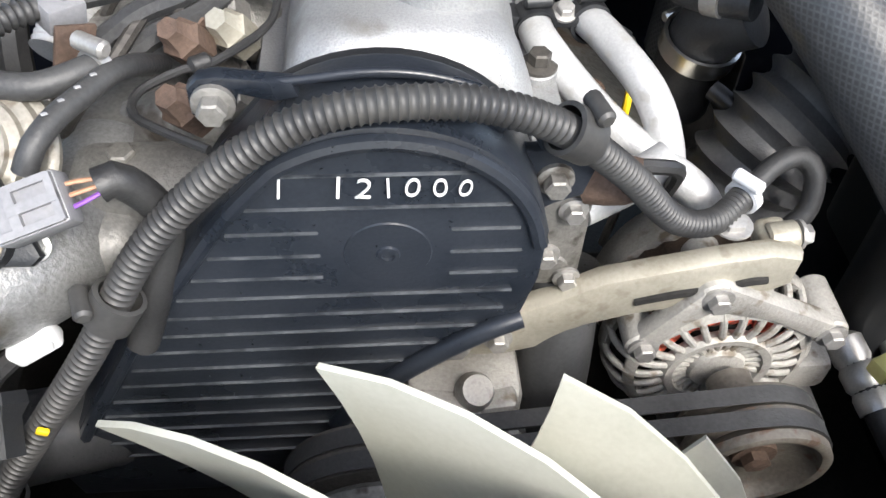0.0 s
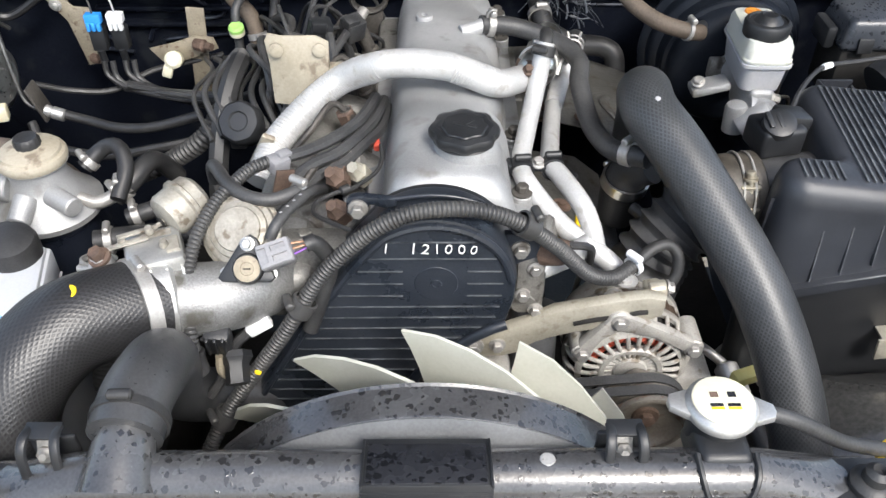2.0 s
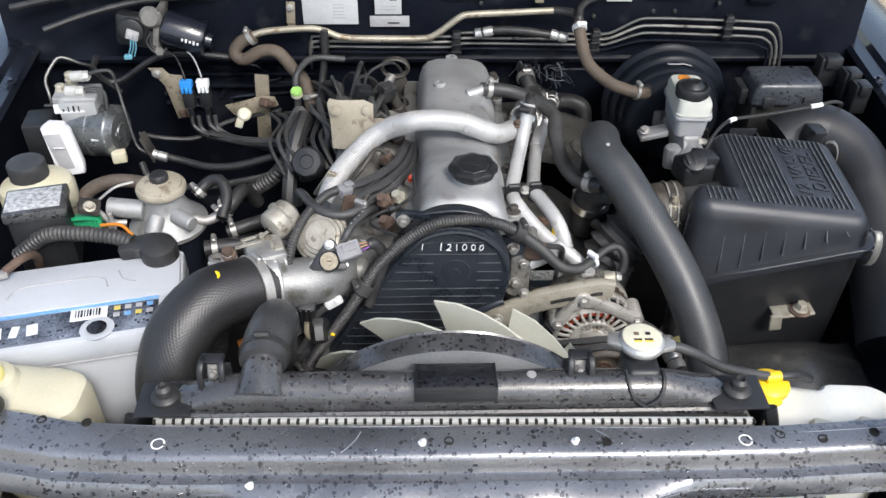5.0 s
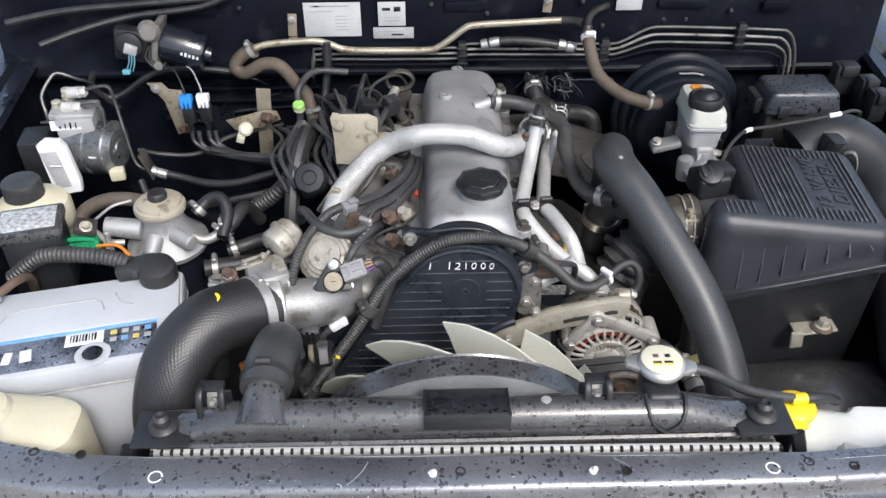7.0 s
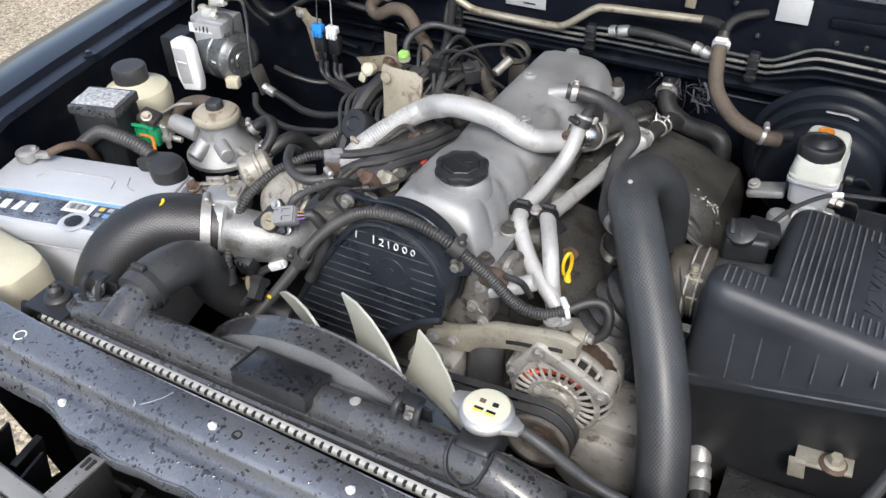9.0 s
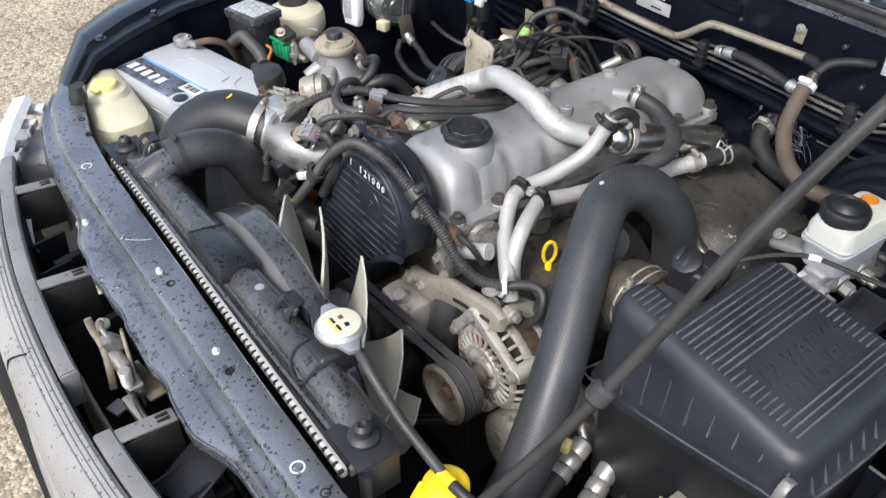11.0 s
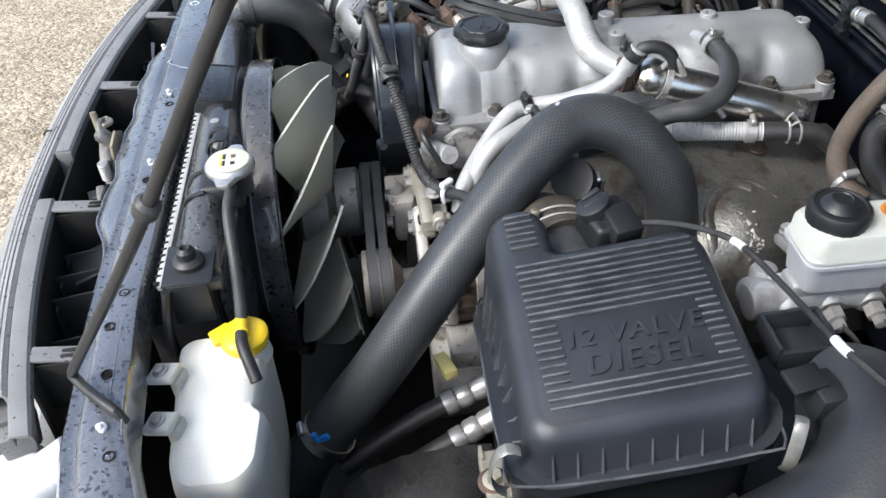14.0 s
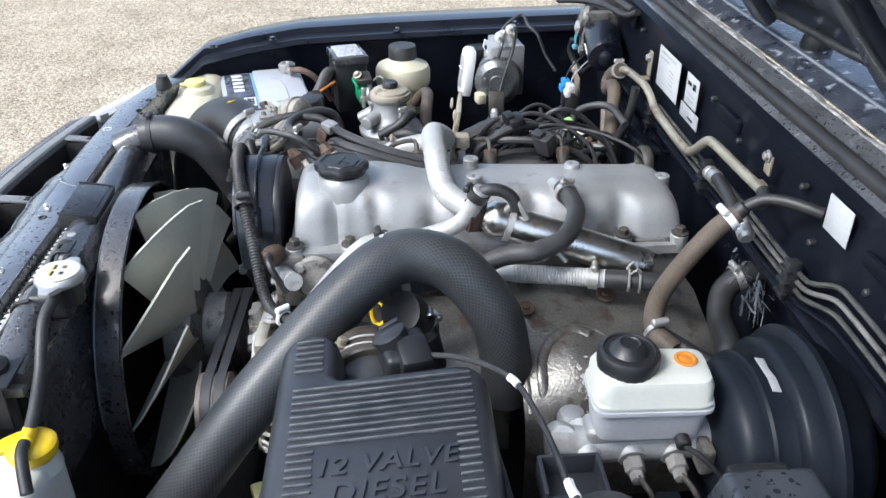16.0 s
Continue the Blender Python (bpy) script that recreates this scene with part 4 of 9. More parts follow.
cyl(b, (0.225, 0.112, 0.986), (0.25, 0.113, 0.986), 0.005)
part("filler_neck", b, PLASTIC, tank)
b = B()
lathe(b, [(0.0225, 0.992), (0.0255, 0.993), (0.027, 0.996), (0.0262, 1.0), (0.0236, 1.003), (0.019, 1.004)], (0.218, 0.111, 0), (0, 0, 1), 40)
for s in (-1, 1):
    prism(b, [(s * 0.02, -0.014), (s * 0.031, -0.009), (s * 0.0375, -0.006), (s * 0.039, 0), (s * 0.0375, 0.006), (s * 0.031, 0.009), (s * 0.02, 0.014)][::s], 0.007, flat(0.9925, 0.218, 0.111, -8), 0.0015)
cap = part("filler_cap", b, CAST_BRIGHT, rad, "bright pressed metal pressure cap with ears")
b = B()
lathe(b, [(0.0218, 1.0035), (0.0225, 1.0045), (0.021, 1.0052)], (0.218, 0.111, 0), (0, 0, 1), 36)
part("cap_label", b, CREAM, cap, "cream warning print on the cap")
for x, y, w, h, m in ((-0.006, 0.005, 0.006, 0.005, RUST), (0.007, 0.005, 0.006, 0.005, LABEL_DARK), (-0.006, -0.0045, 0.0095, 0.003, LABEL_DARK), (0.0065, -0.0045, 0.0095, 0.003, LABEL_DARK), (-0.006, -0.0075, 0.0095, 0.0022, YELLOW), (0.0065, -0.0075, 0.0095, 0.0022, YELLOW)):
    b = B()
    box(b, (0.218 + x, 0.111 + y, 1.0053), (w, h, 0.0006), (0, 0, 0), 0.0002, 1)
    part("printed_bar", b, m, cap)
for s, px in ((-1, -0.32), (1, 0.325)):
    b = B()
    box(b, (px, 0.07, 0.955), (0.062, 0.05, 0.004), (0, 0, 0), 0.0015)
    box(b, (px + s * 0.03, 0.07, 0.93), (0.004, 0.04, 0.05), (0, 0, 0), 0.001)
    tube(b, [(px + s * 0.033, 0.05, 0.952), (px + s * 0.042, 0.045, 0.92), (px + s * 0.047, 0.04, 0.88)], 0.005, 8, flat=1.6)
    br = part("mount_bracket", b, PLASTIC, rad)
    b = B()
    lathe(b, [(0.016, 0.956), (0.016, 0.962), (0.012, 0.966), (0.0095, 0.9665), (0.009, 0.974), (0.005, 0.978), (0.003, 0.974)], (px, 0.07, 0), (0, 0, 1), 24)
    part("rubber_bush", b, RUBBER, rad)
for x in (-0.268, 0.146):
    b = B()
    box(b, (x, 0.103, 0.964), (0.034, 0.004, 0.03), (0, 0, 0), 0.0015)
    for s in (-1, 1):
        tube(b, [(x + s * 0.012, 0.076, 0.964), (x + s * 0.012, 0.08, 0.985), (x + s * 0.011, 0.088, 0.994), (x + s * 0.01, 0.1, 0.992)], 0.0026, 8, 0.006, flat=1.5)
    box(b, (x, 0.096, 0.993), (0.026, 0.014, 0.003), (6, 0, 0), 0.001)
    cl = part("shroud_clip", b, PLASTIC, rad)
    b = B()
    lathe(b, [(0.0065, 0), (0.0065, 0.004), (0.005, 0.005), (0.003, 0.008)], (x, 0.09, 0.975), (0, -0.8, 0.5), 6)
    box(b, (x, 0.092, 0.976), (0.014, 0.003, 0.018), (-30, 0, 0), 0.001)
    part("spring_nut", b, CAST_DULL, cl)
b = B()
lathe(b, [(0.006, 0.978), (0.005, 0.9792)], (0.09, 0.08, 0), (0, 0, 1), 18)
part("moulded_spot", b, PLASTIC_GREY, tank)
for s in (-1, 1):
    b = B()
    box(b, (0.002 + s * 0.328, 0.06, 0.66), (0.008, 0.05, 0.54), (0, 0, 0), 0.002)
    part("side_plate", b, PLASTIC, rad)

# ---- fan shroud and fan ----
FC = (0.004, 0.771)
shroud = thing("fan_shroud", (0.003, 0.13, 0.56), "wet black plastic fan shroud ring", "shroud")
b = B()
rings = []
for i in range(73):
    a = math.tau * i / 72
    ring = []
    for r, y in ((0.172, 0.098), (0.176, 0.1), (0.207, 0.112), (0.2115, 0.115), (0.2125, 0.119), (0.2125, 0.143), (0.2145, 0.145), (0.2125, 0.147), (0.209, 0.145), (0.208, 0.12), (0.172, 0.102)):
        ring.append((FC[0] + r * math.cos(a), y, FC[1] + r * math.sin(a)))
    rings.append(ring)
loft(b, rings, closed=False)
part("ring", b, PLASTIC_WET, shroud)
b = B()
rows = []
for i in range(33):
    a = math.pi * i / 32
    c, s = math.cos(a), math.sin(a)
    big = 0.31 / max(abs(c), abs(s) * 1.75, 1e-3)
    rows.append([(FC[0] + 0.17 * c, 0.106, FC[1] + 0.17 * s), (FC[0] + big * c * 0.98, 0.095, min(FC[1] + big * s, 0.955)), (FC[0] + big * c, 0.088, min(FC[1] + big * s, 0.955))])
sheet(b, rows, 0.003)
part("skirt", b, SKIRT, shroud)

b = B()
rows = []
for i in range(61):
    a = math.pi * i / 60
    c, s = math.cos(a), math.sin(a)
    rows.append([(FC[0] + r * c, y, FC[1] + r * s) for r, y in ((0.15, 0.092), (0.17, 0.096), (0.192, 0.104), (0.2115, 0.113))])
sheet(b, rows, 0.002)
part("cone", b, SHROUD_CONE, shroud, "sloping black shroud face, greyed by painted sky sheen")

fan = thing("cooling_fan", (0.003, 0.2, 0.767), "cream plastic cooling fan behind the shroud", "fan")
b = B()
lathe(b, [(0.02, 0.15), (0.06, 0.152), (0.075, 0.158), (0.078, 0.195), (0.06, 0.205)], (FC[0], 0, FC[1]), (0, 1, 0), 36)
part("hub", b, CAST_DULL, fan)
NB = 12
for i in range(NB):
    b = B()
    rows = []
    for k in range(7):
        row = []
        for j in range(6):
            u = j / 5 - 0.5
            a = math.tau * i / NB + 0.17 + u * (0.5 + 0.22 * k / 6) + 0.1 * k / 6
            r = 0.07 + (0.133 - 0.006 * abs(2 * u) ** 4) * k / 6
            y = 0.178 + u * (0.048 + 0.034 * k / 6) + 0.006 * math.cos(u * 3)
            row.append((FC[0] + r * math.cos(a), y, FC[1] + r * math.sin(a)))
        rows.append(row)
    sheet(b, rows, 0.003)
    part("blade", b, FAN, fan)
b = B()
lathe(b, [(0.03, 0.2), (0.05, 0.205), (0.05, 0.235), (0.03, 0.255)], (FC[0], 0, FC[1]), (0, 1, 0), 28)
part("viscous_coupling", b, CAST_DULL, fan)

# ---- timing cover ----
tc = thing("timing_cover", (0.0, 0.3, 0.74), "dusty ribbed black timing belt cover with white marker writing", "cover")
CO = [(0.078, 0.912), (0.084, 0.94), (0.085, 0.97)] + arc(0.01, 0.962, 0.0745, 8, 128, 16) + [(-0.062, 0.99), (-0.085, 0.955), (-0.112, 0.915), (-0.14, 0.865), (-0.165, 0.82), (-0.19, 0.765), (-0.185, 0.735), (-0.08, 0.735), (-0.02, 0.79), (0.0, 0.84), (0.04, 0.885)]
b = B()
prism(b, CO, 0.05, front(0.279), 0.004)
face = part("cover_body", b, TIMING, tc)
b = B()
inset = [(x + (0.0 - x) * 0.05, z + (0.9 - z) * 0.05) for x, z in CO[2:26]]
tube(b, [(x, 0.2785, z) for x, z in inset], 0.004, 8, 0.006)
part("raised_rim", b, TIMING, tc)
b = B()
tube(b, [(0.078, 0.279, 0.91), (0.06, 0.276, 0.904), (0.03, 0.275, 0.882), (0.0, 0.276, 0.85), (-0.02, 0.278, 0.815)], 0.0055, 10)
part("lower_lip", b, TIMING, tc)


def cover_span(z):
    xs = []
    pts = CO + CO[:1]
    for (x0, z0), (x1, z1) in zip(pts, pts[1:]):
        if (z0 - z) * (z1 - z) < 0:
            xs.append(x0 + (x1 - x0) * (z - z0) / (z1 - z0))
    return min(xs) + 0.012, max(xs) - 0.012


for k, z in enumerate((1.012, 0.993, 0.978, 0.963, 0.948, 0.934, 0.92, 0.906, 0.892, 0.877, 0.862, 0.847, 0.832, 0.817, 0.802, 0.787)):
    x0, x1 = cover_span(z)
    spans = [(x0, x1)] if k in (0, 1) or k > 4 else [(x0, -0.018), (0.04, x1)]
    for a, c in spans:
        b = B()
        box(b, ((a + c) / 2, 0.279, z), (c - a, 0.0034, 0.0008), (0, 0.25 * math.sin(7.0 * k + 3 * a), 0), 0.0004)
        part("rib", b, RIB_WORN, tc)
b = B()
lathe(b, [(0.02, 0), (0.0195, 0.0008), (0.0055, 0.001), (0.005, 0.0022), (0.003, 0.0024), (0.0028, 0.001)], (0.012, 0.279, 0.963), (0, -1, 0), 28)
part("centre_boss", b, TIMING, tc)
for ch, x, z, size, lean in (("1", -0.032, 1.0055, 0.016, 4), ("1", -0.008, 1.0055, 0.0185, 2), ("2", 0.0025, 1.0045, 0.016, 6), ("1", 0.0125, 1.0045, 0.016, -4), ("0", 0.0225, 1.0045, 0.015, 5), ("0", 0.034, 1.004, 0.0145, -3), ("0", 0.0445, 1.0035, 0.0135, 8)):
    text("marker_digit", ch, size, Matrix.Translation((x, 0.2775, z)) @ turn((90, lean, 0)), WHITE_MARK, tc, 0.0005, 1.0, 0.05, -0.00025)
for (x, y, z), pts in (((-0.056, 0.297, 1.031), [(-0.066, 1.024), (-0.066, 1.037), (-0.061, 1.042), (-0.054, 1.043), (-0.024, 1.039), (-0.022, 1.032), (-0.032, 1.03), (-0.046, 1.034), (-0.048, 1.026), (-0.054, 1.019)]), ((0.089, 0.30, 0.984), [(0.07, 1.0), (0.1, 1.0), (0.108, 0.99), (0.104, 0.972), (0.09, 0.966), (0.075, 0.955)])):
    b = B()
    prism(b, pts[::-1], 0.008, front(0.303), 0.0015)
    part("lug", b, TIMING, tc)
    bolt(tc, (x, 0.303, z), (0, -1, 0), 0.0062, 0.01, CAST_DULL)
b = B()
tube(b, [(-0.05, 0.306, 1.036), (-0.02, 0.306, 1.039), (0.005, 0.306, 1.042), (0.03, 0.306, 1.04), (0.055, 0.306, 1.031), (0.075, 0.306, 1.014), (0.088, 0.306, 0.99)], 0.0022, 10)
part("rear_plate_edge", b, TIMING, tc)
b = B()
prism(b, [(x * 1.02, z - 0.002) for x, z in CO], 0.01, front(0.325), 0.002)
part("rear_plate", b, PLASTIC, tc)

# ---- engine: block, head, valve cover ----
engine = thing("engine_block", (0.02, 0.6, 0.4), "oily grey cast engine block and cylinder head", "engine")
b = B()
box(b, (0.02, 0.6, 0.85), (0.17, 0.5, 0.19), (2, 0, 0), 0.012)
part("cylinder_head", b, CAST_DULL, engine)
b = B()
box(b, (0.02, 0.6, 0.62), (0.26, 0.52, 0.32), (2, 0, 0), 0.02)
box(b, (0.02, 0.36, 0.65), (0.24, 0.06, 0.3), (0, 0, 0), 0.02)
part("block", b, IRON, engine)
for i in range(5):
    b = B()
    y = 0.38 + 0.1 * i
    lathe(b, [(0.016, 0), (0.018, 0.01), (0.014, 0.03)], (0.1, y, 0.9), (1, 0, 0.3), 16)
    part("head_boss", b, CAST_DULL, engine)

vc = thing("valve_cover", (0.025, 0.6, 0.94), "satin cast aluminium valve cover with oil filler", "valve cover")
YS = [0.352, 0.354, 0.358] + [0.364 + 0.007 * k for k in range(68)] + [0.842, 0.846, 0.848]


def vc_ring(y):
    """Cross-section of the cover at y: upright scalloped side, rounded shoulder, flat crown."""
    z0 = 1.02 - 0.03 * (y - 0.36)
    endf = max(0.0, 1 - (y - 0.352) / 0.022, 1 - (0.848 - y) / 0.03)
    k = math.sqrt(max(0, 1 - endf ** 2)) if endf else 1
    k = 0.6 + 0.4 * k
    base = 0.945 - 0.012 * (y - 0.36)
    dent = sum(d * math.exp(-((y - c) / w) ** 2) for c, d, w in ((0.403, 0.007, 0.007), (0.456, 0.006, 0.009), (0.526, 0.009, 0.012), (0.655, 0.01, 0.013), (0.77, 0.009, 0.013)))
    belly = 0.004 * abs(math.cos((y - 0.37) * math.pi / 0.112))
    dip = 0.008 * math.exp(-((y - 0.526) / 0.03) ** 2) - 0.004 * math.exp(-((y - 0.44) / 0.05) ** 2)
    out = belly - dent
    sec = [(-0.05, 0.0), (-0.048, 0.1), (-0.044, 0.45), (-0.038, 0.75), (-0.028, 0.92), (-0.012, 0.99), (0.02, 1.0), (0.046, 0.985), (0.058 + out * 0.3, 0.94), (0.067 + out * 0.6, 0.86), (0.074 + out * 0.9, 0.72), (0.08 + out, 0.5), (0.086 + out, 0.12), (0.088 + out, 0.0)]
    h = z0 - dip - base
    return [((x - 0.02) * (0.94 + 0.06 * k) + 0.02 + 0.012 * (y - 0.36) + 0.004, y, base + t * h * k) for x, t in sec]


b = B()
loft(b, [vc_ring(y) for y in YS])
part("cover_shell", b, CAST, vc)
b = B()
loft(b, [[(-0.058, y, 0.945 - 0.012 * (y - 0.36)), (-0.058, y, 0.952 - 0.012 * (y - 0.36)), (0.112, y, 0.952 - 0.012 * (y - 0.36)), (0.112, y, 0.94 - 0.012 * (y - 0.36)), (-0.058, y, 0.94 - 0.012 * (y - 0.36))] for y in (0.345, 0.36, 0.6, 0.84, 0.855)])
part("gasket_flange", b, CAST, vc)
for y in (0.352, 0.421, 0.53, 0.655, 0.77, 0.844):
    b = B()
    cyl(b, (0.102, y, 0.938), (0.102, y, 0.958), 0.0115)
    part("bolt_boss", b, CAST, vc)
    b = B()
    z = 0.958
    lathe(b, [(0.011, 0), (0.011, 0.002), (0.0075, 0.003)], (0.102, y, z), (0, 0, 1), 18)
    lathe(b, [(0.0068, 0.002), (0.0068, 0.0095), (0.0055, 0.0105)], (0.102, y, z), (0, 0, 1), 6)
    part("flange_bolt", b, IRON, vc)
for x, y, z in ((0.024, 0.838, 0.998), (0.05, 0.582, 1.018), (0.0, 0.582, 1.02), (0.0, 0.72, 1.008)):
    b = B()
    lathe(b, [(0.0125, -0.03), (0.0105, -0.005), (0.0105, 0.005), (0.0095, 0.006), (0.0042, 0.006), (0.0036, 0.001)], (x, y, z), (0, 0, 1), 18)
    part("stud_boss", b, CAST, vc)
b = B()
rows = []
for z, r, dx in ((1.031, 0.029, -0.003), (1.0265, 0.031, -0.001), (1.018, 0.033, 0.0), (1.0, 0.031, 0.004), (0.98, 0.027, 0.012), (0.962, 0.024, 0.02), (0.946, 0.022, 0.025)):
    rows.append([(0.043 + dx + r * math.cos(a), 0.414 + 0.014 * (1.026 - z) / 0.08 + r * math.sin(a), z) for a in [math.tau * j / 28 for j in range(28)]])
loft(b, rows)
part("filler_tower", b, CAST, vc)
b = B()
lathe(b, [(0.026, 1.0305), (0.0315, 1.031), (0.0332, 1.033), (0.0335, 1.0385), (0.032, 1.0415), (0.0265, 1.0435), (0.0245, 1.0425), (0.022, 1.042), (0.021, 1.0432), (0.008, 1.0436)], (0.04, 0.413, 0.002), (0, 0, 1), 96, 8, 0.045)
capo = part("oil_filler_cap", b, PLASTIC, vc, "black moulded scalloped oil filler cap")
b = B()
box(b, (0.04, 0.413, 1.0458), (0.024, 0.0035, 0.0012), (0, 0, -20), 0.0004)
box(b, (0.044, 0.417, 1.0458), (0.003, 0.016, 0.0012), (0, 0, -50), 0.0004)
part("cap_mark", b, PLASTIC, capo)
b = B()
lathe(b, [(0.029, 1.029), (0.0305, 1.0305), (0.029, 1.032)], (0.04, 0.413, 0), (0, 0, 1), 32)
part("cap_seal", b, RUBBER, vc)


# ---- hoses and pipes ----
ic = thing("intercooler_hose", (0.33, 0.17, 0.62), "thick black cloth-weave rubber hose arching over the engine", "hose")
IC = [(0.4, 0.11, 0.58), (0.385, 0.15, 0.69), (0.37, 0.245, 0.815), (0.334, 0.323, 0.907), (0.268, 0.424, 0.992), (0.238, 0.48, 1.018), (0.243, 0.536, 1.009), (0.258, 0.583, 0.955), (0.262, 0.598, 0.895), (0.262, 0.602, 0.84)]
part("hose_body", tube(B(), IC, 0.0295, 28), WEAVE, ic)
clamp_ring(ic, (0.381, 0.178, 0.728), (-0.015, 0.095, 0.125), 0.0312, 0.015, STAINLESS)
b = B()
box(b, (0.404, 0.176, 0.752), (0.006, 0.02, 0.008), (40, 0, -20), 0.002)
box(b, (0.405, 0.168, 0.756), (0.006, 0.007, 0.014), (20, 0, -20), 0.002)
part("paint_mark", b, BLUE, ic, "blue paint mark")
b = B()
lathe(b, [(0.0025, 0), (0.003, 0.001), (0.001, 0.0015)], (0.237, 0.463, 1.0445), (0, -0.4, 1), 10)
part("moulding_spot", b, GREY_PLUG, ic)

th = thing("throttle_hose", (-0.33, 0.15, 0.8), "fat ribbed-weave black rubber intake hose with yellow paint dot", "hose")
TH = [(-0.232, 0.262, 0.958), (-0.262, 0.244, 0.965), (-0.3, 0.218, 0.968), (-0.332, 0.18, 0.945), (-0.345, 0.15, 0.9), (-0.345, 0.135, 0.84), (-0.345, 0.13, 0.76)]
part("hose_body", tube(B(), TH, 0.041, 32), WEAVE_WET, th)
b = B()
lathe(b, [(0.0075, 0), (0.0075, 0.0012), (0.006, 0.0016)], (-0.287, 0.222, 1.007), (-0.2, -0.25, 1), 14)
part("paint_dot", b, YELLOW, th, "yellow paint dot")
clamp_ring(th, (-0.247, 0.252, 0.962), (-0.03, -0.022, 0.007), 0.0425, 0.013)

rh = thing("radiator_top_hose", (-0.21, 0.1, 0.95), "black rubber radiator top hose with spring clamp", "hose")
RH = [(-0.213, 0.098, 0.983), (-0.212, 0.13, 0.987), (-0.209, 0.16, 0.982), (-0.211, 0.188, 0.963), (-0.219, 0.21, 0.925), (-0.228, 0.23, 0.88), (-0.215, 0.27, 0.82), (-0.12, 0.32, 0.77)]
part("hose_body", tube(B(), RH, 0.0272, 24), HOSE_GREY, rh)
clamp_ring(rh, (-0.2125, 0.112, 0.984), (0, 1, 0.05), 0.0275, 0.008, RUBBER)
b = B()
box(b, (-0.207, 0.16, 1.002), (0.003, 0.014, 0.002), (0, 0, 10), 0.0005)
box(b, (-0.214, 0.163, 1.0025), (0.003, 0.01, 0.002), (0, 0, 10), 0.0005)
part("moulded_mark", b, RUBBER_DUSTY, rh)

hl = thing("wiring_conduit", (-0.15, 0.26, 0.85), "black corrugated wiring conduit curving over the timing cover", "conduit")
HL = [(-0.215, 0.205, 0.79), (-0.185, 0.236, 0.84), (-0.127, 0.256, 0.922), (-0.084, 0.272, 0.987), (-0.026, 0.278, 1.037), (0.03, 0.282, 1.046), (0.078, 0.29, 1.028), (0.122, 0.304, 0.985), (0.158, 0.315, 0.941), (0.187, 0.327, 0.925), (0.21, 0.346, 0.924)]
part("corrugated_tube", tube(B(), HL, 0.0077, 18, rib=0.0037, depth=0.0012), LOOM, hl)
b = B()
tube(b, [(0.21, 0.346, 0.924), (0.231, 0.362, 0.932), (0.249, 0.368, 0.932), (0.259, 0.363, 0.92), (0.258, 0.355, 0.9), (0.244, 0.35, 0.886)], 0.0062, 12)
part("taped_tail", b, RUBBER, hl)
clamp_ring(hl, (0.21, 0.346, 0.924), (1, 0.8, 0.2), 0.0086, 0.006, WHITE, "tape_band")
b = B()
box(b, (0.206, 0.341, 0.911), (0.008, 0.004, 0.01), (0, 20, 30), 0.002)
part("tape_tab", b, WHITE, hl)
for p, a in (((0.092, 0.294, 1.018), (0.8, 0.2, -0.6)), ((-0.108, 0.262, 0.952), (0.55, 0.2, 0.8)), ((-0.19, 0.232, 0.832), (0.5, 0.3, 0.8))):
    clamp_ring(hl, p, a, 0.0102, 0.016, LOOM, "loom_sleeve")
b = B()
box(b, (-0.152, 0.238, 0.89), (0.006, 0.003, 0.004), (0, 30, 0), 0.001)
part("paint_mark", b, YELLOW, hl)

eg = thing("egr_pipe", (-0.14, 0.48, 0.95), "white painted steel recirculation pipe crossing the valve cover", "pipe")
EG = [(-0.175, 0.45, 0.95), (-0.156, 0.5, 0.975), (-0.1, 0.552, 1.01), (-0.045, 0.535, 1.043), (0.023, 0.534, 1.043), (0.079, 0.543, 1.017), (0.112, 0.581, 1.001)]
part("pipe_body", tube(B(), EG, 0.0155, 20), FOIL, eg)
b = B()
tube(b, [(0.03, 0.534, 1.041), (0.055, 0.537, 1.03), (0.079, 0.543, 1.017)], 0.0162, 20, rib=0.004, depth=0.001)
part("bellows", b, FOIL, eg)
b = B()
tube(b, EG[:4], 0.0163, 20, rib=0.0042, depth=0.0009)
part("corrugated_half", b, FOIL, eg)
b = B()
prism(b, [(-0.024, -0.012), (0.0, -0.02), (0.024, -0.012), (0.024, 0.012), (0.0, 0.02), (-0.024, 0.012)], 0.009, Matrix.Translation((0.118, 0.584, 1.002)) @ Vector((0.8, 0.5, -0.25)).to_track_quat("Z", "Y").to_matrix().to_4x4(), 0.001)
part("flange", b, RUST, eg, "rust-brown bolted flange")
bolt(eg, (0.118, 0.57, 1.017), (0, -0.5, 1), 0.005, 0.008, RUST)

et = thing("egr_cooler_tube", (0.13, 0.6, 0.98), "bright stainless tube running back along the head", "pipe")
b = B()
lathe(b, [(0.014, 0), (0.02, 0.006), (0.0225, 0.012), (0.0225, 0.02), (0.02, 0.026), (0.021, 0.036), (0.021, 0.2), (0.0205, 0.205), (0.018, 0.212)], (0.128, 0.586, 1.008), (0.04, 0.195, -0.055), 28)
part("tube_body", b, STAINLESS, et)
clamp_ring(et, (0.1345, 0.617, 0.9995), (0.04, 0.195, -0.055), 0.0225, 0.008)
for p, q in (((0.165, 0.655, 0.965), (0.178, 0.68, 0.968)), ((0.14, 0.61, 1.018), (0.15, 0.635, 1.012))):
    b = B()
    tube(b, [p, ((p[0] + q[0]) / 2, (p[1] + q[1]) / 2, p[2] + 0.015), q], 0.004, 8)
    part("clip_loop", b, STEEL, et)

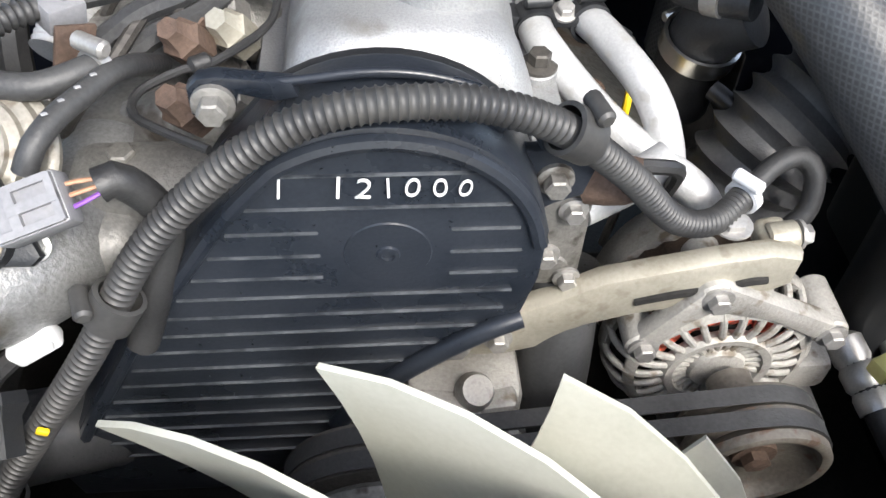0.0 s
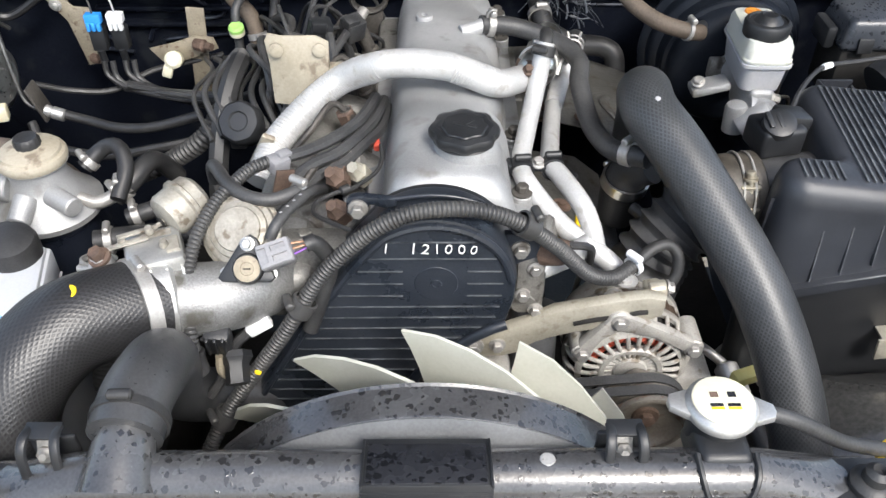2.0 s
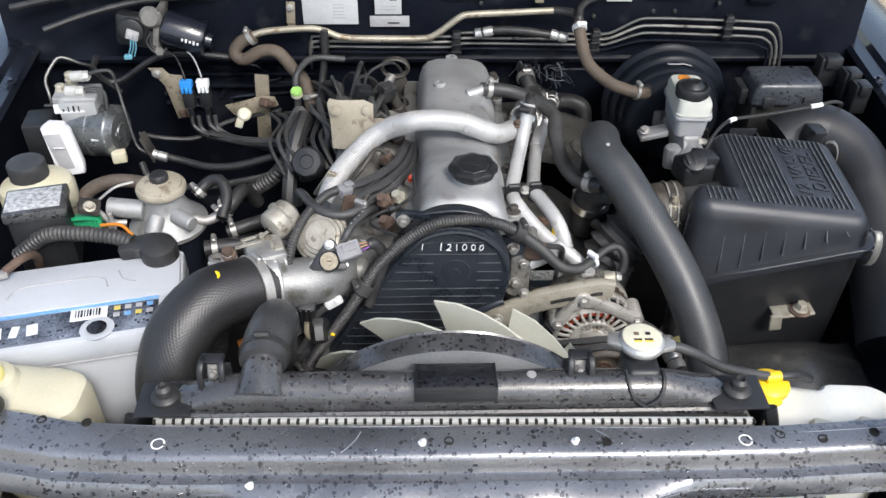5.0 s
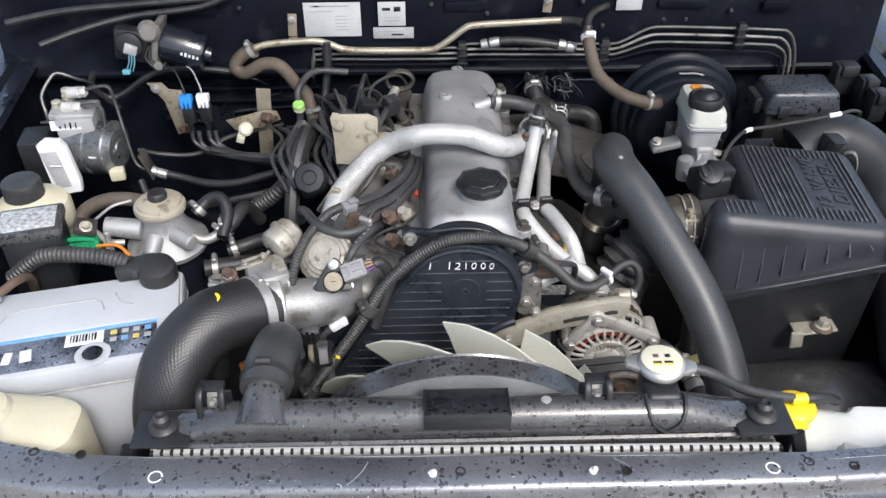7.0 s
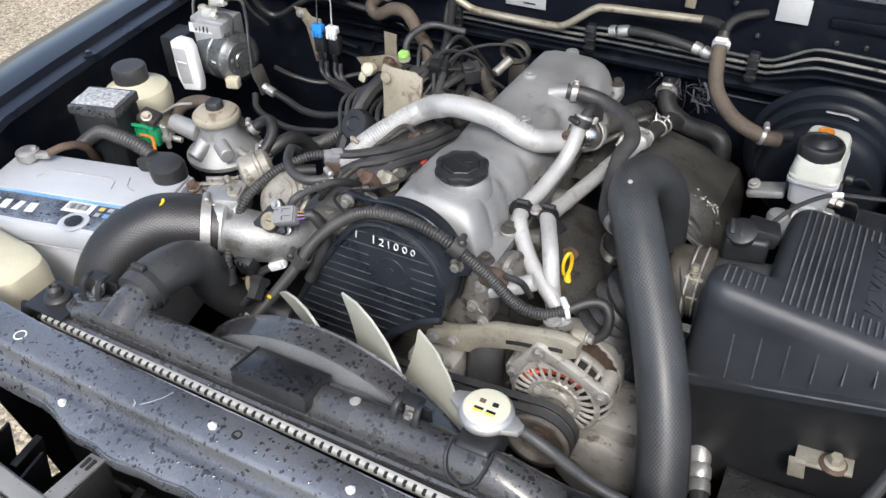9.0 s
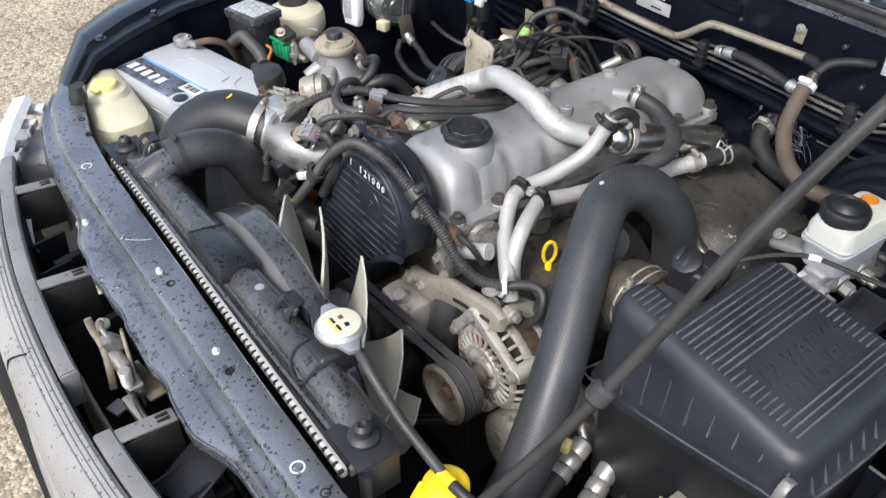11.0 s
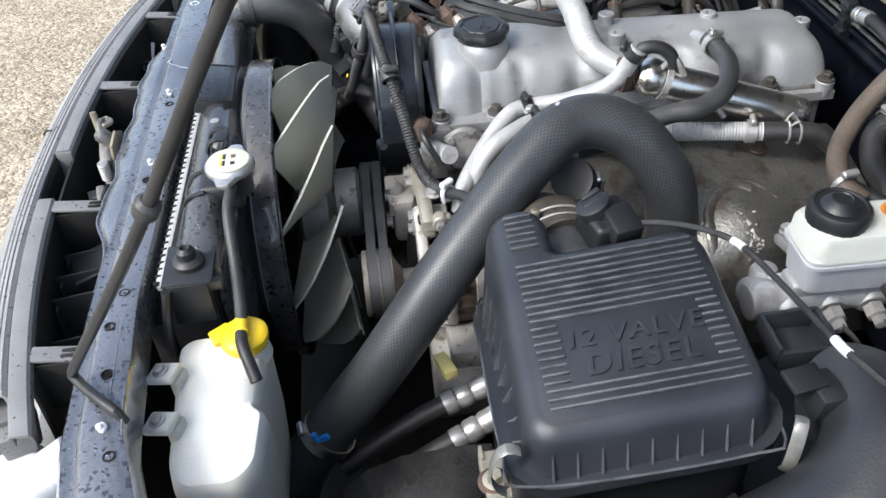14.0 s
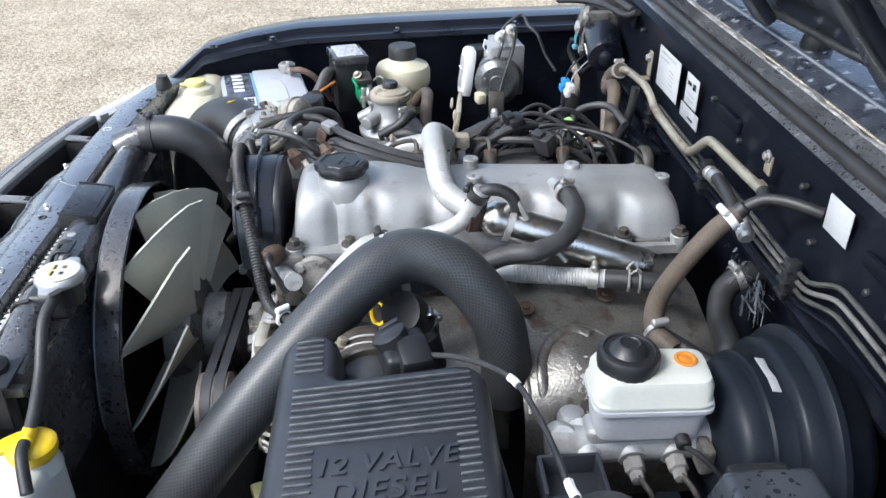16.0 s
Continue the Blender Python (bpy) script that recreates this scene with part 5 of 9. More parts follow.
wa = thing("coolant_pipe", (0.12, 0.45, 0.9), "white wrapped metal coolant pipe bending down the engine front", "pipe", "coolant pipes")
WA = [(0.136, 0.582, 1.046), (0.126, 0.558, 0.998), (0.113, 0.51, 0.972), (0.104, 0.464, 0.963), (0.111, 0.434, 0.957), (0.146, 0.396, 0.932), (0.19, 0.366, 0.911), (0.205, 0.36, 0.89)]
part("pipe_body", tube(B(), WA, 0.0105, 16), FOIL, wa)
wb = thing("coolant_pipe", (0.16, 0.45, 0.9), "white wrapped metal coolant pipe with corrugated rear end", "pipe", "coolant pipes")
WB = [(0.189, 0.726, 0.949), (0.186, 0.715, 0.949), (0.159, 0.62, 0.942), (0.14, 0.5, 0.953), (0.137, 0.466, 0.961), (0.146, 0.444, 0.961), (0.165, 0.406, 0.95), (0.176, 0.386, 0.925), (0.184, 0.38, 0.885)]
part("pipe_body", tube(B(), WB, 0.0105, 16), FOIL, wb)
b = B()
tube(b, [(0.189, 0.726, 0.949), (0.175, 0.68, 0.946), (0.159, 0.62, 0.942)], 0.0118, 18, rib=0.0035, depth=0.0009)
part("corrugated_sleeve", b, FOIL, wb)
clamp_ring(wb, (0.1855, 0.713, 0.9485), (0.3, 1, 0), 0.0122, 0.012, STEEL, "crimp_sleeve")
b = B()
tube(b, [(0.189, 0.726, 0.949), (0.2, 0.76, 0.952), (0.206, 0.785, 0.95), (0.215, 0.805, 0.935)], 0.0115, 16)
part("rubber_end", b, RUBBER, wb)
b = B()
for d in (0.0, 0.012):
    tube(b, [(0.1985 + d * 0.3 + 0.0125 * math.cos(a), 0.752 + d - 0.003 * math.cos(a), 0.9515 + 0.0125 * math.sin(a)) for a in [math.tau * j / 14 for j in range(15)]], 0.0016, 6)
for s in (-1, 1):
    tube(b, [(0.199 + s * 0.006, 0.75, 0.963), (0.2 + s * 0.009, 0.757, 0.972), (0.202 + s * 0.006, 0.764, 0.963)], 0.0014, 6)
part("spring_clamp", b, STEEL, wb)
b = B()
tube(b, [(0.134, 0.577, 1.036), (0.137, 0.586, 1.045), (0.139, 0.603, 1.046), (0.142, 0.618, 1.036), (0.142, 0.622, 1.022)], 0.0078, 12)
part("rubber_elbow", b, RUBBER, wa)
clamp_ring(wa, (0.134, 0.578, 1.038), (0.25, 0.5, 1.0), 0.0115, 0.012, RUBBER, "black_clip")
pb = thing("pipe_bracket", (0.13, 0.46, 0.95), "black bolted bracket clamping both coolant pipes", "bracket")
for p, a in (((0.1045, 0.46, 0.9625), (0.1, -1, -0.2)), ((0.138, 0.462, 0.9615), (0.1, -1, 0.1))):
    clamp_ring(pb, p, a, 0.0112, 0.014, PLASTIC, "clip")
b = B()
box(b, (0.121, 0.461, 0.964), (0.05, 0.014, 0.007), (0, 3, 0), 0.002)
box(b, (0.15, 0.455, 0.958), (0.03, 0.02, 0.006), (0, 25, -20), 0.002)
box(b, (0.09, 0.461, 0.962), (0.008, 0.016, 0.016), (0, 8, 0), 0.002)
part("strap", b, PLASTIC, pb)
bolt(pb, (0.122, 0.46, 0.9675), (0, -0.3, 1), 0.0055, 0.007)

br = thing("breather_hose", (0.18, 0.6, 0.95), "black rubber breather hose from the valve cover", "hose")
BR = [(0.07, 0.692, 1.014), (0.095, 0.699, 1.01), (0.125, 0.7, 1.004), (0.167, 0.679, 0.996), (0.188, 0.642, 0.99), (0.184, 0.604, 0.982), (0.192, 0.545, 0.962), (0.208, 0.495, 0.962), (0.24, 0.462, 0.972)]
part("hose_body", tube(B(), BR, 0.0115, 18), RUBBER_DUSTY, br)
clamp_ring(br, (0.082, 0.695, 1.012), (1, 0.2, -0.15), 0.0125, 0.009)
clamp_ring(br, (0.222, 0.479, 0.967), (0.7, -0.7, 0.2), 0.0122, 0.012)
b = B()
cyl(b, (0.045, 0.686, 1.006), (0.08, 0.695, 1.013), 0.01)
part("spigot", b, CAST, br)
b = B()
tube(b, [(0.078, 0.69, 1.025), (0.08, 0.688, 1.034), (0.088, 0.69, 1.034), (0.086, 0.7, 1.026), (0.078, 0.704, 1.025), (0.078, 0.69, 1.025)], 0.0018, 6)
part("spring_clip_ears", b, STEEL, br)

oh = thing("overflow_hose", (0.3, 0.11, 0.95), "thin black overflow hose from the radiator cap", "hose")
OH = [(0.24, 0.112, 0.986), (0.256, 0.112, 0.988), (0.282, 0.11, 0.979), (0.323, 0.114, 0.95), (0.362, 0.118, 0.934), (0.388, 0.12, 0.926)]
part("hose_body", tube(B(), OH, 0.006, 12), RUBBER_DUSTY, oh)

vh = thing("brake_vacuum_hose", (0.3, 0.8, 0.97), "dusty brown brake servo vacuum hose", "hose")
VH = [(0.251, 0.843, 1.066), (0.253, 0.82, 1.047), (0.265, 0.787, 1.014), (0.3, 0.752, 0.994), (0.342, 0.737, 0.984), (0.366, 0.75, 0.975)]
part("hose_body", tube(B(), VH, 0.0108, 18), BROWN_HOSE, vh)
clamp_ring(vh, (0.2515, 0.835, 1.06), (0.05, -0.6, -0.5), 0.0112, 0.009, WHITE)
clamp_ring(vh, (0.345, 0.738, 0.9835), (1, 0.2, -0.25), 0.0114, 0.006)
b = B()
cyl(b, (0.345, 0.744, 0.979), (0.385, 0.79, 0.965), 0.009)
part("servo_stub", b, PLASTIC, vh)
b = B()
lathe(b, [(0.006, 0), (0.0085, 0.003), (0.0085, 0.014), (0.005, 0.017)], (0.251, 0.84, 1.063), (0, 0.6, 0.7), 16)
part("check_valve", b, RUBBER, vh)
b = B()
tube(b, [(0.251, 0.848, 1.072), (0.256, 0.866, 1.084), (0.27, 0.885, 1.088), (0.286, 0.9, 1.088), (0.295, 0.912, 1.086)], 0.0065, 10)
part("elbow", b, RUBBER, vh)

# heater hoses by the bulkhead
fh = thing("heater_hose", (0.2, 0.88, 0.9), "black rubber heater hose clipped to the bulkhead", "hose")
part("hose_body", tube(B(), [(0.17, 0.93, 0.94), (0.172, 0.905, 0.935), (0.18, 0.88, 0.918), (0.215, 0.865, 0.902), (0.265, 0.858, 0.898), (0.282, 0.85, 0.88), (0.283, 0.84, 0.83)], 0.015, 18), RUBBER, fh)
clamp_ring(fh, (0.171, 0.898, 0.931), (0.1, -1, -0.4), 0.016, 0.01)
clamp_ring(fh, (0.283, 0.845, 0.855), (0, 0, 1), 0.016, 0.01)
hh = thing("heater_hose", (-0.32, 0.87, 1.0), "dusty brown heater hose looping on the bulkhead", "hose")
part("hose_body", tube(B(), [(-0.335, 0.872, 1.03), (-0.36, 0.868, 1.018), (-0.372, 0.862, 1.0), (-0.355, 0.858, 0.99), (-0.32, 0.855, 1.008), (-0.29, 0.852, 1.005), (-0.265, 0.845, 0.975), (-0.245, 0.84, 0.95), (-0.235, 0.82, 0.9)], 0.0115, 16), BROWN_HOSE, hh)
clamp_ring(hh, (-0.34, 0.871, 1.027), (1, 0, 0.6), 0.0122, 0.009)
clamp_ring(hh, (-0.238, 0.83, 0.93), (0.2, -0.3, -1), 0.0122, 0.009)

ac = thing("air_conditioning_pipe", (0, 0.885, 1.03), "yellow zinc air conditioning pipe along the bulkhead", "pipe")
part("pipe_body", tube(B(), [(-0.345, 0.873, 1.027), (-0.31, 0.877, 1.036), (-0.235, 0.882, 1.039), (-0.205, 0.884, 1.032), (-0.172, 0.885, 1.02), (-0.1, 0.885, 1.017), (-0.025, 0.885, 1.018), (0.0, 0.885, 1.028), (0.035, 0.885, 1.055), (0.055, 0.886, 1.063), (0.13, 0.886, 1.067), (0.215, 0.886, 1.071)], 0.0062, 14, 0.008), ZINC_PIPE, ac)
b = B()
tube(b, [(0.212, 0.886, 1.071), (0.23, 0.88, 1.072), (0.245, 0.868, 1.073)], 0.0075, 12)
part("end_boot", b, RUBBER, ac)
for x, z, h in ((-0.268, 1.05, 0.042), (0.186, 1.08, 0.024)):
    b = B()
    box(b, (x, 0.899, z + 0.012), (0.016, 0.003, h), (0, 4, 0), 0.002)
    box(b, (x, 0.892, z - 0.012), (0.016, 0.016, 0.004), (0, 0, 0), 0.0015)
    part("bracket", b, GOLD_DULL, ac)
    bolt(ac, (x, 0.897, z + 0.022), (0, -1, 0), 0.005, 0.006, STEEL)

# brake lines in their plastic clips
bl = thing("brake_lines", (0.2, 0.9, 1.0), "four thin dark brake lines held in black clips", "pipe")
for k in range(4):
    z = 1.017 - 0.0105 * k
    up = 0.03 - 0.004 * k
    pts = [(-0.24, 0.898, z - 0.035), (-0.235, 0.898, z - 0.008), (-0.222, 0.898, z), (-0.1, 0.898, z - 0.001), (0.03, 0.898, z - 0.001), (0.055, 0.898, z + 0.006), (0.29, 0.898, z + 0.003), (0.325, 0.898, z + 0.006), (0.37, 0.898, z + up), (0.4, 0.898, z + up + 0.004), (0.52, 0.898, z + up), (0.6 - 0.0 * k, 0.898, z + up - 0.004), (0.632 - 0.006 * k, 0.898, z + up - 0.01), (0.652 - 0.008 * k, 0.897, z + up - 0.05 + 0.01 * k), (0.66 - 0.01 * k, 0.895, 0.93)]
    part("line", tube(B(), pts, 0.0028, 8, 0.012), FIREWALL if k == 3 else CAST_DULL if k == 1 else BRAKE_LINE, bl)
for x, z in ((0.035, 1.005), (0.295, 1.008), (0.54, 1.035), (-0.21, 1.0)):
    b = B()
    box(b, (x, 0.893, z), (0.015, 0.016, 0.048), (0, 0, 0), 0.003)
    for k in range(3):
        box(b, (x, 0.886, z - 0.015 + 0.0145 * k), (0.019, 0.008, 0.005), (0, 0, 0), 0.0015)
    part("line_clip", b, PLASTIC, bl)
lf = thing("clutch_hose", (0.17, 0.88, 1.03), "black flexible hose with bright crimped ends", "hose")
part("hose_body", tube(B(), [(0.075, 0.882, 1.03), (0.12, 0.878, 1.037), (0.17, 0.872, 1.036), (0.215, 0.868, 1.03)], 0.0075, 12), RUBBER, lf)
for p, q in (((0.068, 0.883, 1.027), (0.108, 0.88, 1.036)), ((0.205, 0.87, 1.033), (0.238, 0.866, 1.026))):
    b = B()
    a, c = Vector(p), Vector(q)
    d = c - a
    lathe(b, [(0.005, 0), (0.0095, 0.002), (0.0095, 0.012), (0.007, 0.015), (0.0095, 0.018), (0.0095, 0.03), (0.006, d.length)], a, d, 12)
    part("crimped_end", b, CAST_BRIGHT, lf)

# ---- alternator, belts, pulleys, bracket ----
AX, AZ = 0.216, 0.815
HX, HZ = 0.217, 0.807
alt = thing("alternator", (HX, 0.35, 0.75), "grey cast alternator with red copper windings", "alternator")
b = B()
lathe(b, [(0.03, 0.32), (0.054, 0.321), (0.06, 0.33), (0.06, 0.345)], (HX, 0, HZ), (0, 1, 0), 40)
part("rotor_core", b, DARK, alt)
b = B()
lathe(b, [(0.03, 0.342), (0.0625, 0.343), (0.0635, 0.345), (0.0635, 0.366), (0.0625, 0.368), (0.03, 0.369)], (HX, 0, HZ), (0, 1, 0), 60, 30, 0.02)
part("stator_ring", b, STATOR, alt, "brown laminated stator ring")
b = B()
lathe(b, [(0.064, 0.368), (0.0665, 0.369), (0.0665, 0.38), (0.062, 0.396), (0.05, 0.41), (0.03, 0.42)], (HX, 0, HZ), (0, 1, 0), 40)
part("rear_housing", b, ALTERNATOR, alt)
b = B()
lathe(b, [(0.012, 0), (0.017, 0.001), (0.0195, 0.006), (0.0195, 0.013), (0.012, 0.014)], (HX, 0.306, HZ), (0, 1, 0), 32)
t = B()
lathe(t, [(0.0625, 0.333), (0.067, 0.332), (0.068, 0.335), (0.068, 0.343), (0.0665, 0.345), (0.0625, 0.345), (0.0625, 0.333)], (HX, 0, HZ), (0, 1, 0), 48, caps=False)
merge(b, t)
t = B()
lathe(t, [(0.0275, 0.31), (0.0285, 0.3065), (0.0335, 0.306), (0.0355, 0.309), (0.035, 0.314), (0.0285, 0.314), (0.0275, 0.31)], (HX, 0, HZ), (0, 1, 0), 40, caps=False)
merge(b, t)
t = B()
lathe(t, [(0.0515, 0.312), (0.052, 0.3085), (0.056, 0.31), (0.0585, 0.313), (0.057, 0.317), (0.0525, 0.317), (0.0515, 0.312)], (HX, 0, HZ), (0, 1, 0), 48, caps=False)
merge(b, t)
bell = part("front_housing", b, ALTERNATOR, alt)
for i in range(26):
    a = math.tau * i / 26 + 0.06
    b = B()
    c, s = math.cos(a), math.sin(a)
    tube(b, [(HX + r * c, y, HZ + r * s) for r, y in ((0.018, 0.312), (0.03, 0.31), (0.042, 0.3085), (0.053, 0.311), (0.061, 0.318), (0.0655, 0.328), (0.066, 0.338))], 0.0025, 8, 0.006)
    part("vent_bar", b, ALTERNATOR, bell)
EAR = {a: (HX + d * math.cos(radians(a)), HZ + d * math.sin(radians(a))) for a, d in ((106, 0.08), (150, 0.063), (32, 0.07), (275, 0.066))}
for a0, a1 in ((106, 150), (106, 32)):
    (x0, z0), (x1, z1) = EAR[a0], EAR[a1]
    n_ = Vector((z1 - z0, x0 - x1)).normalized()
    if n_.dot(Vector((x0 + x1 - 2 * HX, z0 + z1 - 2 * HZ))) < 0:
        n_ = -n_
    o = [(x0 + n_.x * 0.011, z0 + n_.y * 0.011), (x1 + n_.x * 0.009, z1 + n_.y * 0.009), (x1 - n_.x * 0.008, z1 - n_.y * 0.008), ((x0 + x1) / 2 - n_.x * 0.004, (z0 + z1) / 2 - n_.y * 0.004), (x0 - n_.x * 0.012, z0 - n_.y * 0.012)]
    area = sum(p[0] * q[1] - q[0] * p[1] for p, q in zip(o, o[1:] + o[:1]))
    b = B()
    prism(b, o if area > 0 else o[::-1], 0.014, front(0.304), 0.004)
    part("cast_web", b, ALTERNATOR, bell)
for i in range(26):
    b = B()
    a = math.tau * i / 26
    if not 0.7 < a < 2.7:
        continue
    c, s = math.cos(a), math.sin(a)
    tube(b, [(HX + 0.037 * c, 0.321, HZ + 0.037 * s), (HX + 0.044 * math.cos(a + 0.2), 0.3155, HZ + 0.046 * math.sin(a + 0.2)), (HX + 0.053 * math.cos(a + 0.1), 0.322, HZ + 0.053 * math.sin(a + 0.1))], 0.004, 6)
    part("copper_winding", b, COPPER, alt)
for a, reach in ((106, 0.08), (150, 0.063), (32, 0.07), (275, 0.066)):
    c, s = math.cos(radians(a)), math.sin(radians(a))
    b = B()
    x, z = HX + reach * c, HZ + reach * s
    cyl(b, (x, 0.306, z), (x, 0.345, z), 0.011)
    part("mount_ear", b, ALTERNATOR, alt)
    bolt(alt, (x, 0.306, z), (0, -1, 0), 0.0065, 0.008)
b = B()
lathe(b, [(0.012, 0.251), (0.017, 0.2505), (0.026, 0.249), (0.0325, 0.244), (0.035, 0.2375), (0.0385, 0.2365), (0.041, 0.2375), (0.0415, 0.243), (0.036, 0.249), (0.0415, 0.255), (0.0415, 0.258), (0.036, 0.264), (0.0415, 0.27), (0.041, 0.273), (0.03, 0.275), (0.014, 0.285), (0.014, 0.3)], (AX + 0.006, 0, AZ - 0.008), (0, 1, 0), 44)
part("pulley", b, PULLEY, alt, "dusty taupe dished pulley")
b = B()
lathe(b, [(0.0085, 0), (0.0085, 0.008), (0.006, 0.009)], (AX + 0.006, 0.25, AZ - 0.008), (0, -1, 0), 6)
lathe(b, [(0.014, 0), (0.013, 0.003)], (AX + 0.006, 0.2505, AZ - 0.008), (0, -1, 0), 20)
part("pulley_nut", b, RUST, alt)

CP = (0.003, 0.63)
WP = (0.003, 0.767)
for k, y in enumerate((0.2495, 0.2645)):
    b = B()
    wheels = [(AX + 0.006, AZ - 0.008, 0.043), (WP[0], WP[1], 0.058), (CP[0], CP[1], 0.075)]
    loop = []
    for i, (cx, cz, r) in enumerate(wheels):
        px, pz, _ = wheels[i - 1]
        nx, nz, _ = wheels[(i + 1) % 3]
        a0 = math.atan2(cz - pz, cx - px) + math.pi / 2
        a1 = math.atan2(nz - cz, nx - cx) + math.pi / 2
        while a1 < a0:
            a1 += math.tau
        # belt runs anticlockwise seen along +y with x to the right, so flip the normals outward
        for j in range(13):
            a = a0 + (a1 - a0) * j / 12 - math.pi
            loop.append((cx + r * math.cos(a), cz + r * math.sin(a)))
    n = len(loop)
    cxm, czm = sum(p[0] for p in loop) / n, sum(p[1] for p in loop) / n
    ring = sorted(loop, key=lambda p: math.atan2(p[1] - czm, p[0] - cxm))
    rows = []
    for x, z in ring + ring[:1]:
        d = Vector((x - cxm, 0, z - czm)).normalized()
        rows.append([(x, y - 0.0055, z), (x, y + 0.0055, z), (x - d.x * 0.008, y + 0.0035, z - d.z * 0.008), (x - d.x * 0.008, y - 0.0035, z - d.z * 0.008)])
    loft(b, rows, True, False)
    tagged(part("drive_belt", b, RUBBER_DUSTY), "worn grey-black rubber drive belt on the pulleys", "belt", "drive belts")
pw = thing("water_pump_pulley", (WP[0], 0.26, WP[1]), "greasy dark iron pulley behind the fan", "pulley")
b = B()
lathe(b, [(0.05, 0.24), (0.058, 0.242), (0.054, 0.2495), (0.058, 0.257), (0.054, 0.2645), (0.058, 0.272), (0.04, 0.274), (0.035, 0.33)], (WP[0], 0, WP[1]), (0, 1, 0), 40)
part("pulley_body", b, IRON, pw)
pc = thing("crankshaft_pulley", (CP[0], 0.26, CP[1]), "greasy dark iron crankshaft pulley", "pulley")
b = B()
lathe(b, [(0.06, 0.24), (0.076, 0.242), (0.07, 0.2495), (0.076, 0.257), (0.07, 0.2645), (0.076, 0.272), (0.04, 0.275), (0.035, 0.35)], (CP[0], 0, CP[1]), (0, 1, 0), 40)
part("pulley_body", b, IRON, pc)

ab = thing("alternator_bracket", (0.15, 0.32, 0.85), "dull gold cast alternator adjusting bracket with a slot", "bracket")
b = B()
lo = [(0.04, 0.826), (0.08, 0.826), (0.1, 0.832), (0.125, 0.852), (0.155, 0.862), (0.195, 0.869), (0.228, 0.878), (0.24, 0.886)]
hi = [(0.24, 0.908), (0.222, 0.912), (0.195, 0.908), (0.16, 0.9), (0.13, 0.893), (0.105, 0.878), (0.08, 0.866), (0.045, 0.858)]
prism(b, lo + hi, 0.017, front(0.311), 0.0065)
part("arm", b, GOLD, ab)
for p, q in (((0.15, 0.877), (0.19, 0.886)), ((0.205, 0.89), (0.222, 0.893))):
    b = B()
    tube(b, [(p[0], 0.3115, p[1]), ((p[0] + q[0]) / 2, 0.3112, (p[1] + q[1]) / 2 + 0.001), (q[0], 0.3115, q[1])], 0.003, 8, 0.004)
    part("slot", b, DARK, ab)
b = B()
box(b, (0.231, 0.33, 0.899), (0.018, 0.034, 0.018), (0, -10, 0), 0.005, 3)
cyl(b, (0.226, 0.333, 0.902), (0.243, 0.333, 0.905), 0.009)
part("pivot_lug", b, GOLD, ab)
bolt(ab, (0.05, 0.311, 0.845), (0, -1, 0), 0.008, 0.009)
bolt(ab, (0.075, 0.311, 0.847), (0, -1, 0), 0.006, 0.008)
bolt(ab, (0.243, 0.333, 0.905), (1, 0, 0), 0.006, 0.008)
bolt(ab, (0.2, 0.33, 0.918), (0, 0, 1), 0.008, 0.006)

# pump housings and pipes low at the front of the engine
wp = thing("water_pump", (0.06, 0.32, 0.78), "grey cast water pump housing with bolted outlet", "pump")
b = B()
box(b, (0.055, 0.305, 0.79), (0.07, 0.045, 0.07), (0, 0, 0), 0.008)
box(b, (0.042, 0.283, 0.818), (0.03, 0.016, 0.018), (0, 12, 0), 0.004)
box(b, (0.075, 0.285, 0.812), (0.024, 0.016, 0.026), (0, -8, 0), 0.004)
lathe(b, [(0.011, 0), (0.012, 0.004), (0.009, 0.016)], (0.06, 0.29, 0.822), (0.1, -0.5, 1), 18)
part("housing", b, ALTERNATOR, wp)
for p in ((0.03, 0.28, 0.8), (0.06, 0.281, 0.815), (0.085, 0.281, 0.79), (0.05, 0.281, 0.775)):
    bolt(wp, p, (0, -1, 0), 0.006, 0.008)
b = B()
tube(b, [(0.115, 0.345, 0.87), (0.115, 0.33, 0.83), (0.115, 0.32, 0.77), (0.11, 0.32, 0.7)], 0.024, 20)
tagged(part("coolant_hose", b, HOSE_GREY), "black rubber coolant hose standing beside the water pump", "hose")
th2 = thing("thermostat_housing", (0.11, 0.36, 0.93), "grey cast thermostat housing with bolts and pipe", "housing")
b = B()
box(b, (0.105, 0.345, 0.915), (0.03, 0.04, 0.075), (0, 0, 0), 0.006)
lathe(b, [(0.026, 0), (0.028, 0.004), (0.028, 0.012), (0.024, 0.016)], (0.12, 0.38, 0.925), (1, -0.2, 0.3), 24)
cyl(b, (0.1, 0.37, 0.895), (0.1, 0.325, 0.89), 0.014)
part("housing", b, CAST_DULL, th2)
for p, a in (((0.108, 0.325, 0.94), (0, -1, 0)), ((0.098, 0.325, 0.905), (0, -1, 0)), ((0.112, 0.325, 0.885), (0, -1, 0)), ((0.125, 0.36, 0.94), (1, 0, 0.2))):
    bolt(th2, p, a, 0.0055, 0.008)
b = B()
tube(b, [(0.115, 0.335, 0.93), (0.14, 0.345, 0.935), (0.165, 0.355, 0.945)], 0.011, 16)
part("outlet_pipe", b, FOIL, th2)
b = B()
lathe(b, [(0.012, 0), (0.013, 0.01), (0.013, 0.02), (0.01, 0.03)], (0.112, 0.33, 0.955), (1, -0.3, 0.3), 14)
part("sensor", b, RUST, th2)
b = B()
